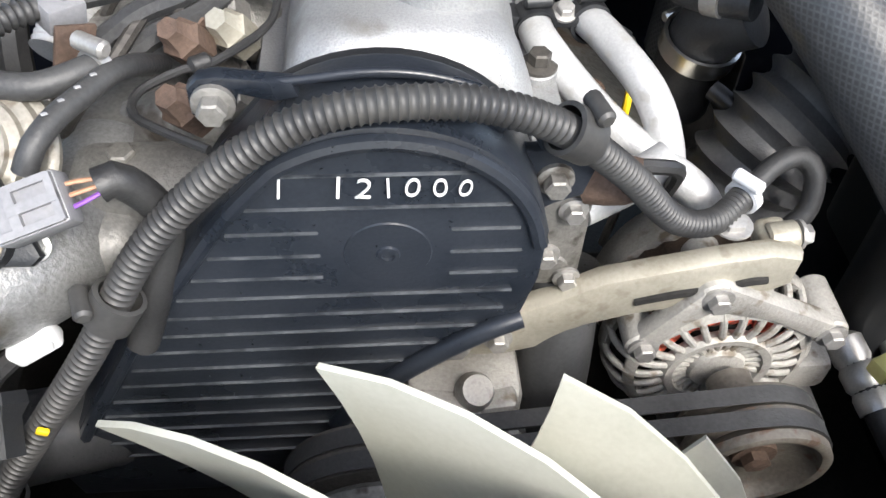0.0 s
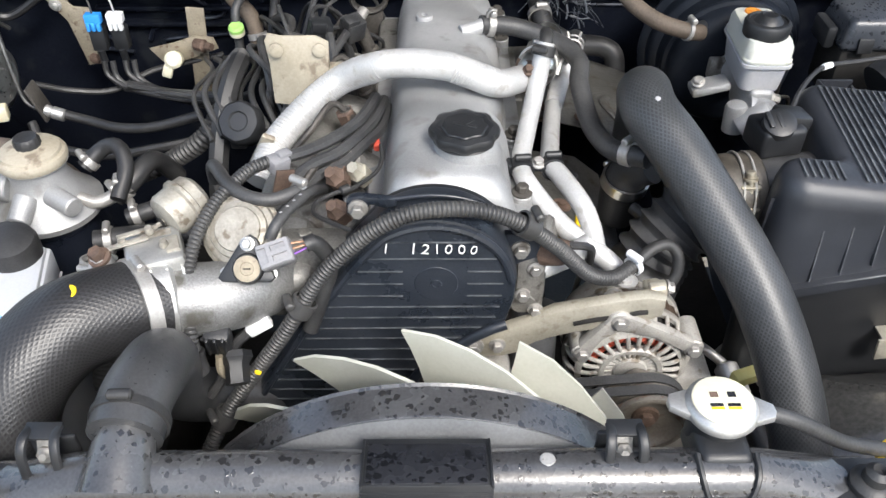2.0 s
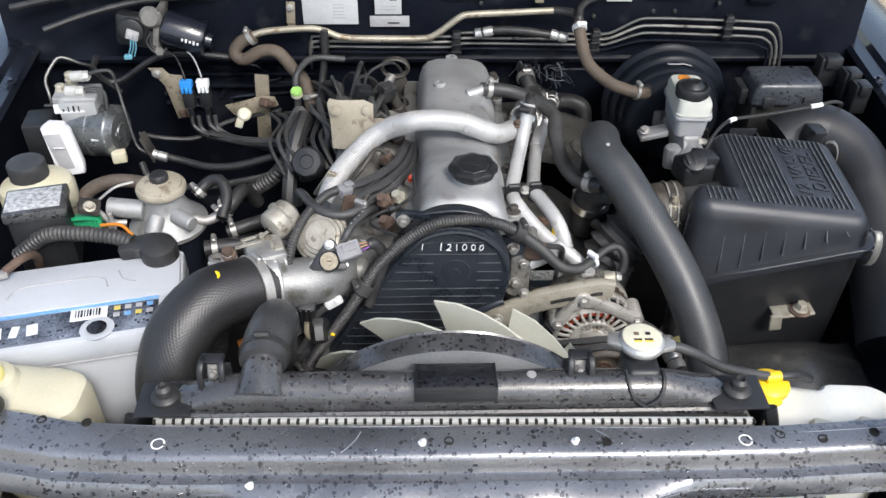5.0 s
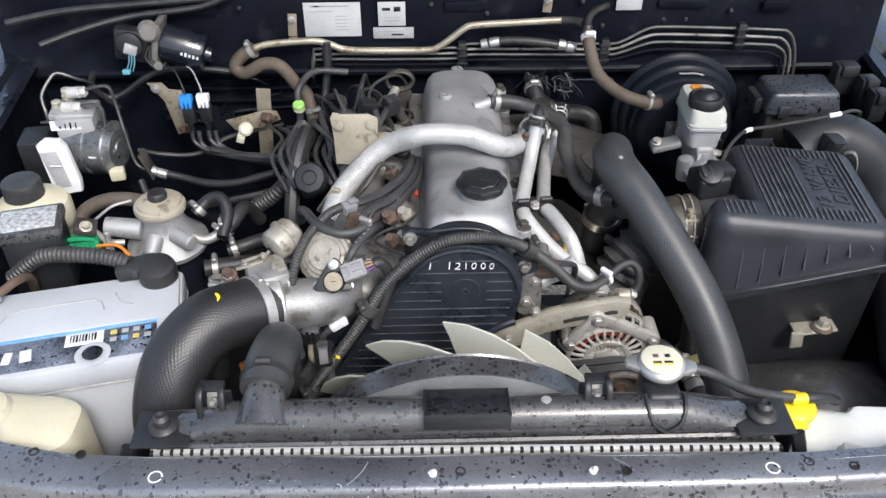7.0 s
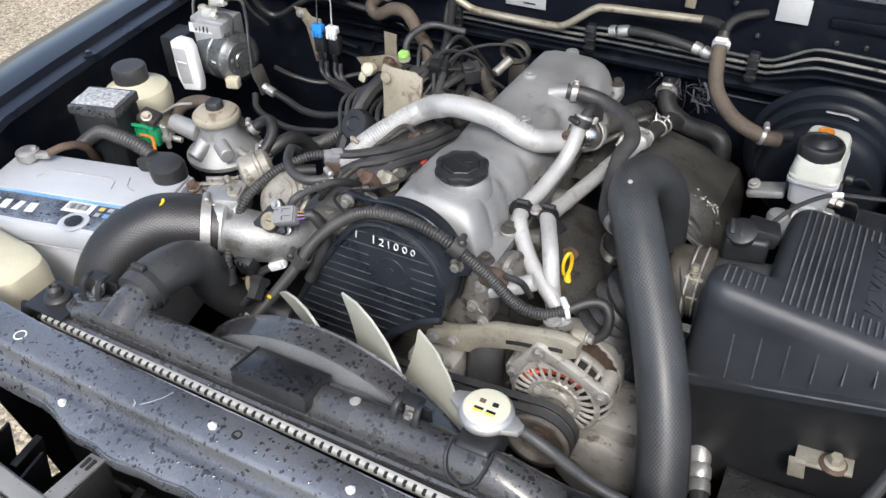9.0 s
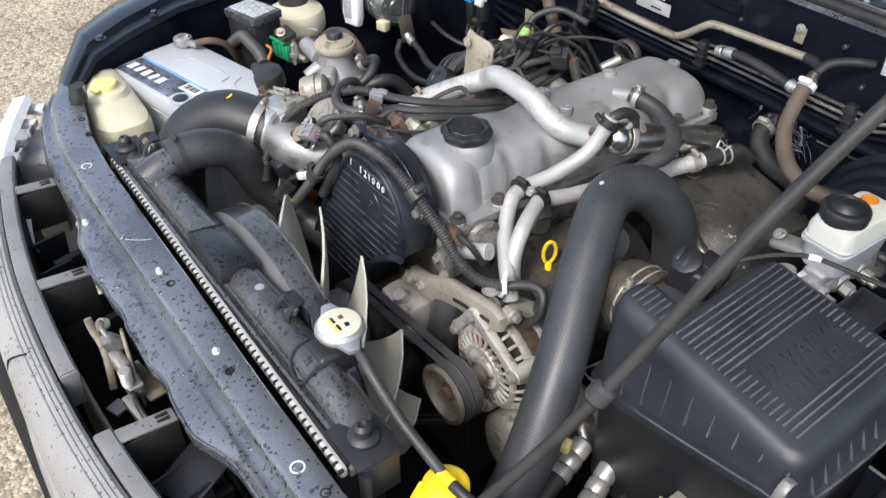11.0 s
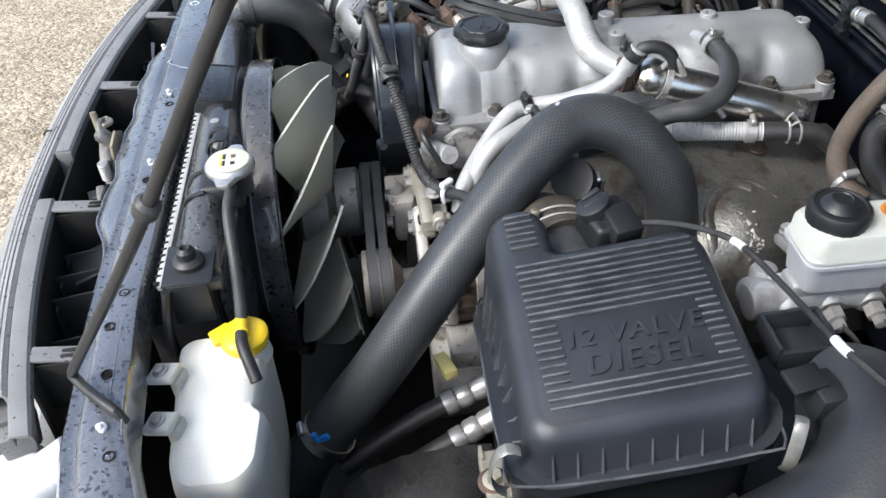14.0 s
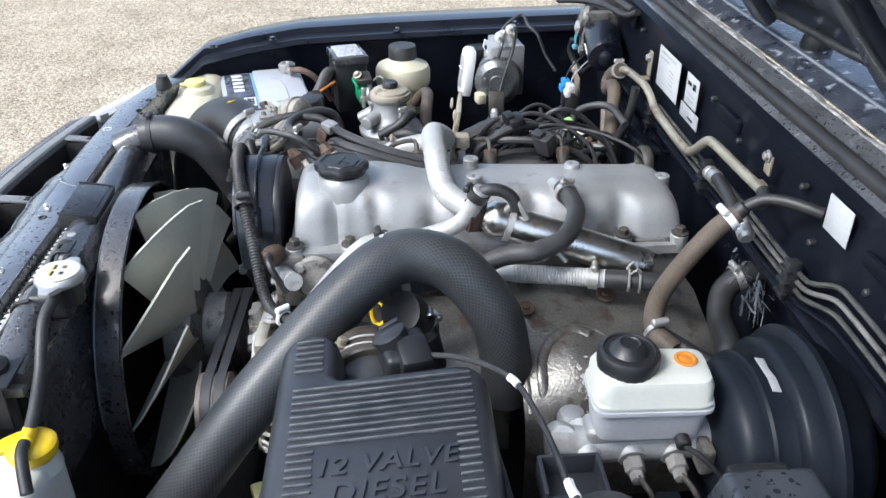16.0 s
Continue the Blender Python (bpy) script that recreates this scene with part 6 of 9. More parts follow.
tube(b, [(0.122, 0.33, 0.965), (0.145, 0.325, 0.968), (0.16, 0.33, 0.96), (0.165, 0.345, 0.93)], 0.004, 8)
part("sensor_lead", b, RUBBER, th2)

dip = thing("oil_dipstick", (0.17, 0.44, 0.9), "yellow oil dipstick with a ring handle", "dipstick")
b = B()
tube(b, [(0.172 + 0.003 * math.sin(a), 0.454 + 0.0085 * math.sin(a), 0.9 + 0.018 * math.cos(a)) for a in [math.tau * k / 16 for k in range(17)]], 0.0026, 8)
tube(b, [(0.172, 0.454, 0.884), (0.176, 0.45, 0.872), (0.18, 0.446, 0.858)], 0.005, 8)
part("handle", b, YELLOW, dip)
b = B()
tube(b, [(0.18, 0.446, 0.86), (0.182, 0.443, 0.835), (0.175, 0.44, 0.78)], 0.0035, 8)
part("guide_tube", b, STEEL, dip)

# ---- exhaust heat shield and manifold, turbo inlet ----
hs = thing("exhaust_heat_shield", (0.2, 0.7, 0.85), "stained pressed metal exhaust heat shield", "heat shield")
b = B()
rows = []
for i in range(15):
    y = 0.615 + 0.24 * i / 14
    dome = math.sin(math.pi * i / 14) ** 0.5
    hump = 0.02 * math.exp(-((y - 0.68) / 0.035) ** 2)
    k = y - 0.63
    rows.append([(0.115, y, 0.922 - 0.1 * k), (0.15, y, 0.924 - 0.1 * k), (0.2, y, 0.912 - 0.1 * k + 0.004 * dome), (0.245, y, 0.892 - 0.06 * k + 0.012 * dome + hump * 0.5), (0.285, y, 0.872 - 0.03 * k + 0.016 * dome + hump), (0.315, y, 0.85 + 0.016 * dome + hump * 0.8), (0.33, y, 0.82), (0.333, y, 0.74)])
sheet(b, rows, 0.0015)
part("rear_shell", b, SHIELD, hs)
b = B()
rows = []
for i in range(9):
    y = 0.41 + 0.2 * i / 8
    rows.append([(0.118, y, 0.885), (0.15, y, 0.88), (0.19, y, 0.868 + 0.006 * math.sin(i)), (0.225, y, 0.845), (0.245, y, 0.8), (0.25, y, 0.74)])
sheet(b, rows, 0.0015)
part("front_shell", b, SHIELD, hs)
for p in ((0.172, 0.735, 0.914), (0.15, 0.64, 0.929), (0.2, 0.63, 0.918), (0.16, 0.5, 0.88)):
    b = B()
    lathe(b, [(0.012, 0), (0.011, 0.0018), (0.005, 0.002), (0.0045, 0.005)], p, (0.2, 0, 1), 18)
    part("washer", b, RUST, hs)


def shield_z(x, y):
    """Height of the rear shell."""
    i = (y - 0.615) / 0.24
    dome = math.sin(math.pi * min(1, max(0, i))) ** 0.5
    hump = 0.02 * math.exp(-((y - 0.68) / 0.035) ** 2)
    k = y - 0.63
    line = [(0.115, 0.922 - 0.1 * k), (0.15, 0.924 - 0.1 * k), (0.2, 0.912 - 0.1 * k + 0.004 * dome), (0.245, 0.892 - 0.06 * k + 0.012 * dome + hump * 0.5), (0.285, 0.872 - 0.03 * k + 0.016 * dome + hump), (0.315, 0.85 + 0.016 * dome + hump * 0.8), (0.33, 0.82)]
    return along_x(line, x)


for pts, r_ in (([(0.322, 0.645), (0.29, 0.64), (0.262, 0.645), (0.245, 0.66), (0.236, 0.68), (0.243, 0.698)], 0.009), ([(0.2, 0.63), (0.225, 0.637), (0.232, 0.655), (0.222, 0.68), (0.228, 0.71), (0.25, 0.73)], 0.005), ([(0.15, 0.63), (0.15, 0.7), (0.15, 0.82)], 0.004), ([(0.13, 0.622), (0.18, 0.622), (0.23, 0.622), (0.28, 0.622), (0.315, 0.622)], 0.004)):
    b = B()
    tube(b, [(x, y, shield_z(x, y) - 0.0018) for x, y in pts], r_, 12, flat=0.45)
    part("pressed_fold", b, SHIELD, hs)
for k in range(38):
    u = random.random()
    x, y = 0.275 + 0.048 * u, 0.672 + 0.012 * u + random.gauss(0, 0.0045)
    b = B()
    w = random.uniform(0.001, 0.0034)
    n_ = random.randint(4, 6)
    slope = -math.degrees(math.atan2(shield_z(x + 0.004, y) - shield_z(x - 0.004, y), 0.008))
    prism(b, [(w * random.uniform(0.5, 1) * math.cos(math.tau * j / n_), w * random.uniform(0.5, 1) * math.sin(math.tau * j / n_)) for j in range(n_)], 0.0009, Matrix.Translation((x, y, shield_z(x, y) + 0.0012)) @ turn((0, slope, 0)), 0.0002)
    part("coating_flake", b, WHITE_FLAKE, hs)

ti = thing("turbo_inlet", (0.24, 0.48, 0.85), "dark rubber turbo inlet elbow with steel band", "elbow")
b = B()
tube(b, [(0.25, 0.48, 0.955), (0.235, 0.49, 0.94), (0.228, 0.5, 0.91), (0.23, 0.51, 0.86)], 0.024, 20)
part("elbow_body", b, RUBBER, ti)
clamp_ring(ti, (0.229, 0.497, 0.918), (0.1, -0.2, 1), 0.0255, 0.014, STAINLESS)
b = B()
tube(b, [(0.235, 0.47, 0.9), (0.26, 0.44, 0.895), (0.3, 0.42, 0.9)], 0.007, 10)
part("small_pipe", b, RUBBER, ti)
cd = thing("cut_off_valve", (0.24, 0.6, 0.9), "black plastic valve with bright clamp on a stub hose", "valve")
b = B()
cyl(b, (0.237, 0.507, 0.87), (0.239, 0.497, 0.957), 0.0105)
part("stub_hose", b, RUBBER, cd)
clamp_ring(cd, (0.2388, 0.4985, 0.943), (0, -0.1, 1), 0.0112, 0.012, STAINLESS)


# ---- airbox and intake, front right of the bay ----
airbox = thing("air_filter_box", (0.5, 0.46, 0.7), "black ribbed plastic air filter box with raised lettering", "air filter box")


def lid_z(x, y):
    return 1.007 - 0.026 * (x - 0.36) / 0.24 + 0.1 * (y - 0.375)


LO = [(0.368, 0.38), (0.594, 0.372), (0.594, 0.54), (0.43, 0.54), (0.43, 0.418), (0.42, 0.408), (0.368, 0.408)]


def seam_z(x):
    return 0.884 + 0.092 * (x - 0.39) / 0.225


def round_poly(pts, r, n=5):
    out = []
    for i, p in enumerate(pts):
        a, c = Vector(pts[i - 1]), Vector(pts[(i + 1) % len(pts)])
        p = Vector(p)
        u, v = (a - p).normalized(), (c - p).normalized()
        k = min(r, (a - p).length * 0.45, (c - p).length * 0.45)
        for j in range(n + 1):
            t = j / n
            q = (p + u * k) * (1 - t) ** 2 + p * 2 * t * (1 - t) + (p + v * k) * t ** 2
            out.append((q.x, q.y))
    return out


def grow(pts, d):
    """Moves an anticlockwise outline outward by d."""
    out = []
    n = len(pts)
    for i in range(n):
        a, p, c = Vector(pts[i - 1]), Vector(pts[i]), Vector(pts[(i + 1) % n])
        e1, e2 = (p - a).normalized(), (c - p).normalized()
        n1, n2 = Vector((e1.y, -e1.x)), Vector((e2.y, -e2.x))
        m = (n1 + n2)
        m = m / max(m.length_squared / 2, 0.6)
        out.append((p.x + m.x * d, p.y + m.y * d))
    return out


RP = round_poly(LO, 0.014)
b = B()
top_ring = [(x, y, lid_z(x, y) - 0.0) for x, y in RP]
r1 = [(x, y, lid_z(x, y) - 0.003) for x, y in grow(RP, 0.007)]
r2 = [(x, y, lid_z(x, y) - 0.011) for x, y in grow(RP, 0.013)]
r3 = [(x, y, lid_z(x, y) - 0.024) for x, y in grow(RP, 0.016)]
r4 = [(x, y, min(seam_z(x) + 0.004, lid_z(x, y) - 0.042)) for x, y in grow(RP, 0.021)]
loft(b, [r4, r3, r2, r1, top_ring])
lid = part("lid", b, AIRBOX, airbox)
b = B()
s1 = [(x, y, min(seam_z(x) + 0.005, lid_z(x, y) - 0.041)) for x, y in grow(RP, 0.019)]
s2 = [(x, y, z) for (x, y), (_, _, z) in zip(grow(RP, 0.03), s1)]
s3 = [(x, y, z - 0.012) for x, y, z in s2]
s4 = [(x, y, z - 0.014) for (x, y), (_, _, z) in zip(grow(RP, 0.018), s1)]
loft(b, [s4, s3, s2, s1])
part("seam_flange", b, AIRBOX, airbox)
b = B()
tube(b, [(x, y, z - 0.001) for x, y, z in s2[::3]] + [(s2[0][0], s2[0][1], s2[0][2] - 0.001)], 0.0013, 6, 0.01)
part("flange_edge", b, AIRBOX_EDGE, airbox)
b = B()
w1 = [(x, y, z - 0.012) for (x, y), (_, _, z) in zip(grow(RP, 0.017), s1)]
w2 = [(x, y, 0.7) for x, y in grow(RP, 0.012)]
loft(b, [w2, w1])
part("lower_box", b, PLASTIC, airbox)


def at_top(x, y, dz=0.0):
    return (x, y, lid_z(x, y) + dz)


TILT_TOP = (math.degrees(math.atan(0.1)), math.degrees(math.atan(0.02 / 0.24)), 0)


def ridge(x, y0, y1):
    b = B()
    ym = (y0 + y1) / 2
    box(b, at_top(x, ym, 0.0011), (0.0022, y1 - y0 + 0.006, 0.0032), TILT_TOP, 0.0008)
    return part("ridge", b, AIRBOX_EDGE, lid)


for k in range(6):
    ridge(0.372 + 0.0078 * k, 0.384, 0.404)
for k in range(20):
    x = 0.4345 + 0.0078 * k
    if x < 0.503:
        ridge(x, 0.384 if x < 0.56 else 0.384, 0.536)
    elif x < 0.567:
        ridge(x, 0.384, 0.4)
        ridge(x, 0.524, 0.536)
    else:
        ridge(x, 0.384, 0.536)


def lettering(body, x, y, size):
    m = Matrix.Translation(at_top(x, y, 0.0012)) @ turn(TILT_TOP) @ Matrix.Rotation(radians(90), 4, "Z")
    return text("raised_lettering", body, size, m, AIRBOX, lid, 0.0011, 1.12, 0.18, 0.0003)


lettering("12 VALVE", 0.523, 0.462, 0.0255)
lettering("DIESEL", 0.55, 0.462, 0.0285)
# stiffening fins down the lid's walls
def fin(p, q, r_):
    """A thin three-cornered web from the wall's top p and foot q out to the flange at r_."""
    b = B()
    p, q, r_ = Vector(p), Vector(q), Vector(r_)
    side = (q - p).cross(r_ - p).normalized() * 0.0007
    v = [b.verts.new(c + s * side) for s in (-1, 1) for c in (p, q, r_)]
    for f in ((0, 1, 2), (5, 4, 3), (0, 3, 4, 1), (1, 4, 5, 2), (2, 5, 3, 0)):
        b.faces.new([v[i] for i in f])
    part("fin", b, AIRBOX_EDGE, lid)


for k in range(8):
    x = 0.397 + 0.0285 * k
    y0 = 0.38 - 0.008 * (x - 0.368) / 0.226
    z1, z0 = lid_z(x, 0.37) - 0.02, seam_z(x) + 0.004
    fin((x, y0 - 0.0145, z1), (x + 0.002, y0 - 0.0175, z0), (x + 0.002, y0 - 0.0235, z0))
for k in range(9):
    y = 0.378 + 0.0195 * k
    z1, z0 = lid_z(0.61, y) - 0.018, lid_z(0.612, y) - 0.042
    fin((0.6085, y, z1), (0.6125, y, z0), (0.6185, y, z0))
b = B()
box(b, (0.352, 0.39, 0.93), (0.008, 0.0025, 0.09), (0, 0, 0), 0.0008)
part("fin", b, AIRBOX, lid)
for p, rot in (((0.604, 0.345, 0.955), 0), ((0.622, 0.565, 0.968), 60)):
    b = B()
    c, d = math.cos(radians(rot)), math.sin(radians(rot))
    tube(b, [(p[0] + d * k, p[1] - c * k, p[2] + h) for k, h in ((-0.008, 0.013), (0.0, 0.018), (0.008, 0.014), (0.014, 0.0), (0.0145, -0.018), (0.009, -0.034), (0.002, -0.04))], 0.0052, 10, flat=0.2)
    part("spring_catch", b, CATCH, airbox)
bb = thing("airbox_bracket", (0.53, 0.36, 0.78), "brown zinc support bracket with a rubber-mounted bolt", "bracket")
b = B()
box(b, (0.525, 0.35, 0.822), (0.06, 0.03, 0.004), (0, -8, 0), 0.0012)
box(b, (0.5, 0.338, 0.808), (0.018, 0.004, 0.03), (0, -8, 0), 0.001)
box(b, (0.53, 0.368, 0.85), (0.034, 0.003, 0.055), (8, 0, 0), 0.001)
part("plate", b, GOLD, bb)
bolt(bb, (0.535, 0.345, 0.826), (0, 0, 1), 0.008, 0.014, GOLD)
b = B()
lathe(b, [(0.015, 0), (0.016, 0.003), (0.012, 0.006)], (0.535, 0.345, 0.823), (0, 0, 1), 20)
part("washer", b, RUST, bb)

liner = B()
rows = []
for i in range(13):
    x = 0.43 + 0.21 * i / 12
    e = math.sin(math.pi * i / 12)
    rows.append([(x, 0.19, 0.69), (x, 0.22, 0.72 + 0.03 * e), (x, 0.26, 0.738 + 0.035 * e), (x, 0.31, 0.742 + 0.032 * e), (x, 0.345, 0.742 + 0.02 * e), (x, 0.36, 0.74)])
sheet(liner, rows, 0.003)
tagged(part("intake_liner", liner, LINER), "shiny wet dark plastic liner below the airbox", "liner")

maf = thing("air_flow_sensor", (0.38, 0.46, 0.93), "black air flow sensor on a plastic duct", "sensor")
b = B()
cyl(b, (0.432, 0.455, 0.945), (0.325, 0.445, 0.94), 0.036, 0.034, 28)
part("duct", b, RUBBER_DUSTY, maf)
b = B()
box(b, (0.376, 0.482, 0.99), (0.05, 0.045, 0.034), (0, 0, 12), 0.006, 3)
box(b, (0.392, 0.49, 1.003), (0.036, 0.03, 0.022), (0, 12, 12), 0.004)
lathe(b, [(0.014, 0), (0.017, 0.002), (0.017, 0.012), (0.013, 0.014)], (0.372, 0.472, 1.004), (-0.1, -0.5, 1), 24)
part("sensor_housing", b, PLASTIC, maf)
b = B()
for k in range(3):
    box(b, (0.36 + 0.011 * k, 0.468, 1.0165 - 0.001 * k), (0.006, 0.02, 0.005), (25, 0, 12), 0.0015)
part("connector_keys", b, PLASTIC, maf)
b = B()
tube(b, [(0.395, 0.5, 1.005), (0.41, 0.525, 1.014), (0.432, 0.553, 1.02), (0.457, 0.575, 1.021), (0.5, 0.588, 1.02), (0.55, 0.593, 1.026), (0.595, 0.595, 1.034), (0.625, 0.605, 1.035), (0.66, 0.64, 1.01), (0.67, 0.69, 0.96)], 0.0028, 8)
part("taped_lead", b, RUBBER, maf)
b = B()
tube(b, [(0.451, 0.571, 1.021), (0.457, 0.575, 1.0212), (0.463, 0.577, 1.0212)], 0.0037, 8)
part("white_tape", b, WHITE, maf)
b = B()
tube(b, [(0.586, 0.595, 1.0325), (0.595, 0.595, 1.034), (0.604, 0.597, 1.035)], 0.0039, 8)
part("white_tape", b, WHITE, maf)
bel = thing("intake_bellows", (0.28, 0.44, 0.88), "dark ribbed rubber intake bellows with worm clamp", "bellows")
b = B()
tube(b, [(0.335, 0.446, 0.94), (0.315, 0.44, 0.935), (0.285, 0.43, 0.915), (0.258, 0.42, 0.885), (0.245, 0.415, 0.85), (0.24, 0.42, 0.79)], 0.043, 28, rib=0.014, depth=0.007)
part("ribbed_hose", b, RUBBER_DUSTY, bel)
b = B()
lathe(b, [(0.0405, 0), (0.0425, 0.002), (0.0425, 0.011), (0.0415, 0.012), (0.0415, 0.026), (0.0425, 0.027), (0.0425, 0.04), (0.041, 0.046), (0.0385, 0.05)], (0.356, 0.448, 0.942), (-1, -0.09, -0.08), 36)
part("cuff", b, CUFF, bel, "dusty brown rubber cuff")
for x in (0.33, 0.342):
    b = B()
    tube(b, [(x, 0.446 + 0.0428 * math.cos(a), 0.9405 + 0.0428 * math.sin(a)) for a in [math.tau * k / 30 for k in range(31)]], 0.0014, 6, 0.008)
    part("clamp_wire", b, ALTERNATOR, bel)
b = B()
lathe(b, [(0.0035, 0), (0.0035, 0.034), (0.0075, 0.035), (0.0075, 0.0375), (0.0052, 0.038), (0.0052, 0.044), (0.004, 0.045)], (0.341, 0.409, 0.942), (-0.14, 0.28, 0.95), 12)
box(b, (0.337, 0.416, 0.967), (0.022, 0.006, 0.007), (16, 0, 0), 0.002)
box(b, (0.341, 0.408, 0.946), (0.017, 0.006, 0.007), (16, 0, 0), 0.002)
part("clamp_screw", b, ZINC_PIPE, bel, "yellow zinc clamp bolt")
sn = thing("intake_snorkel", (0.66, 0.62, 0.88), "rounded black plastic intake snorkel against the wing", "duct")
b = B()
tube(b, [(0.575, 0.632, 0.945), (0.605, 0.636, 0.962), (0.645, 0.625, 0.962), (0.678, 0.585, 0.94), (0.69, 0.52, 0.905)], (0.046, 0.05), 28)
part("duct_body", b, SNORKEL, sn)
b = B()
tube(b, [(0.686, 0.535, 0.912), (0.692, 0.5, 0.893), (0.69, 0.42, 0.85), (0.675, 0.3, 0.79)], (0.053, 0.056), 28)
part("duct_sleeve", b, SNORKEL, sn)
b = B()
box(b, (0.6, 0.59, 0.985), (0.03, 0.022, 0.03), (0, 8, 10), 0.003)
box(b, (0.596, 0.575, 1.002), (0.022, 0.03, 0.005), (0, 8, 10), 0.0015)
part("mount_tab", b, PLASTIC, sn)
fb = thing("fuse_box", (0.61, 0.76, 0.93), "black plastic fuse box with sloping lid edges", "fuse box")
b = B()
box(b, (0.61, 0.765, 0.925), (0.118, 0.075, 0.08), (0, 0, 0), 0.006)
part("base", b, DARK, fb)
b = B()
box(b, (0.61, 0.763, 0.983), (0.132, 0.088, 0.042), (0, 0, 0), 0.008, 3, 0.86)
lid_part = part("lid", b, FUSE_LID, fb)
for x in (0.575, 0.645):
    b = B()
    box(b, (x, 0.7175, 0.972), (0.02, 0.004, 0.02), (-8, 0, 0), 0.0015)
    part("lid_clip", b, PLASTIC, lid_part)
b = B()
box(b, (0.538, 0.765, 0.972), (0.014, 0.05, 0.03), (0, 0, 0), 0.004)
part("side_latch", b, PLASTIC, fb)
for x, y, z, w in ((0.708, 0.81, 0.99, 0.04), (0.735, 0.775, 0.98, 0.03), (0.738, 0.735, 0.975, 0.028)):
    b = B()
    box(b, (x, y, z), (w, 0.03, 0.055), (0, 0, 0), 0.004)
    box(b, (x, y - 0.012, z + 0.02), (w * 0.7, 0.02, 0.02), (0, 0, 0), 0.002)
    tagged(part("relay", b, PLASTIC), "small black relay on the inner wing", "relay", "relays")

# ---- brake servo and master cylinder ----
bs = thing("brake_servo", (0.43, 0.86, 0.82), "large satin black stepped brake servo drum on the bulkhead", "brake servo")
b = B()
lathe(b, [(0.03, 0.768), (0.068, 0.77), (0.082, 0.776), (0.087, 0.785), (0.0875, 0.797), (0.0925, 0.799), (0.094, 0.802), (0.093, 0.806), (0.0965, 0.82), (0.104, 0.823), (0.1065, 0.827), (0.1075, 0.842), (0.115, 0.845), (0.1175, 0.848), (0.116, 0.855), (0.108, 0.86), (0.1, 0.88), (0.07, 0.905)], (0.43, 0, 0.905), (0, 1, 0), 64)
part("drum", b, SERVO, bs)
b = B()
box(b, (0.452, 0.8125, 0.9985), (0.014, 0.009, 0.001), (-12, 14, 0), 0.0003)
box(b, (0.43, 0.8125, 1.0005), (0.03, 0.009, 0.001), (-12, 0, 0), 0.0003)
part("sticker", b, GREY_PLUG, bs, "small grey unreadable sticker")
mc = thing("brake_master_cylinder", (0.43, 0.7, 0.9), "cast brake master cylinder under a milky reservoir", "brake cylinder")
b = B()
cyl(b, (0.428, 0.615, 0.915), (0.428, 0.79, 0.92), 0.019, 0.021)
lathe(b, [(0.015, -0.02), (0.0145, 0.012), (0.012, 0.017), (0.006, 0.019)], (0.398, 0.645, 0.912), (-0.1, 0, 1), 18)
lathe(b, [(0.016, -0.03), (0.015, 0.008), (0.012, 0.012)], (0.425, 0.63, 0.922), (0.7, -0.1, 0.6), 18)
for y in (0.652, 0.694, 0.735):
    lathe(b, [(0.017, -0.02), (0.0155, 0.014), (0.013, 0.018)], (0.43, y, 0.916), (1, 0, -0.25), 16)
box(b, (0.428, 0.7, 0.934), (0.03, 0.1, 0.02), (0, 0, 0), 0.006, 3)
flange = B()
box(flange, (0.428, 0.76, 0.918), (0.075, 0.014, 0.03), (0, 0, 0), 0.004)
part("mounting_flange", flange, CAST_DULL, mc)
part("cylinder", b, CAST, mc)
for p in ((0.449, 0.652, 0.911), (0.449, 0.694, 0.911), (0.449, 0.735, 0.911)):
    b = B()
    lathe(b, [(0.01, 0), (0.01, 0.012), (0.007, 0.014), (0.007, 0.022), (0.004, 0.024)], p, (1, 0, -0.2), 6)
    part("union_nut", b, STEEL, mc)
    b = B()
    tube(b, [(p[0] + 0.02, p[1], p[2]), (p[0] + 0.04, p[1] + 0.01, p[2] - 0.01), (p[0] + 0.05, p[1] + 0.03, p[2] - 0.06)], 0.0028, 8)
    part("brake_pipe", b, IRON, mc)
b = B()
loft(b, [[(x, y, z) for x, y in round_poly(grow([(0.394, 0.652), (0.457, 0.65), (0.46, 0.76), (0.4, 0.764)], d), 0.014)] for d, z in ((-0.001, 0.979), (0.0, 0.981), (0.0, 0.984), (-0.0015, 0.986), (-0.002, 1.0), (-0.005, 1.007), (-0.013, 1.01))])
part("reservoir", b, MILKY_WHITE, mc, "milky white upper half of the reservoir")
b = B()
loft(b, [[(x, y, z) for x, y in round_poly(grow([(0.394, 0.652), (0.457, 0.65), (0.46, 0.76), (0.4, 0.764)], d), 0.014)] for d, z in ((-0.012, 0.937), (-0.006, 0.941), (-0.004, 0.96), (-0.003, 0.972), (0.001, 0.975), (0.001, 0.979), (-0.003, 0.98))])
part("reservoir_base", b, TRANSLUCENT, mc, "grey translucent lower half of the reservoir")
b = B()
lathe(b, [(0.024, 1.0), (0.0275, 1.003), (0.0285, 1.018), (0.0265, 1.0215), (0.0235, 1.0225), (0.0225, 1.0205), (0.018, 1.021), (0.011, 1.029), (0.009, 1.0295), (0.008, 1.0285)], (0.424, 0.684, 0.003), (0, 0, 1), 48, 24, 0.012)
part("reservoir_cap", b, PLASTIC, mc, "black knurled screw cap")
b = B()
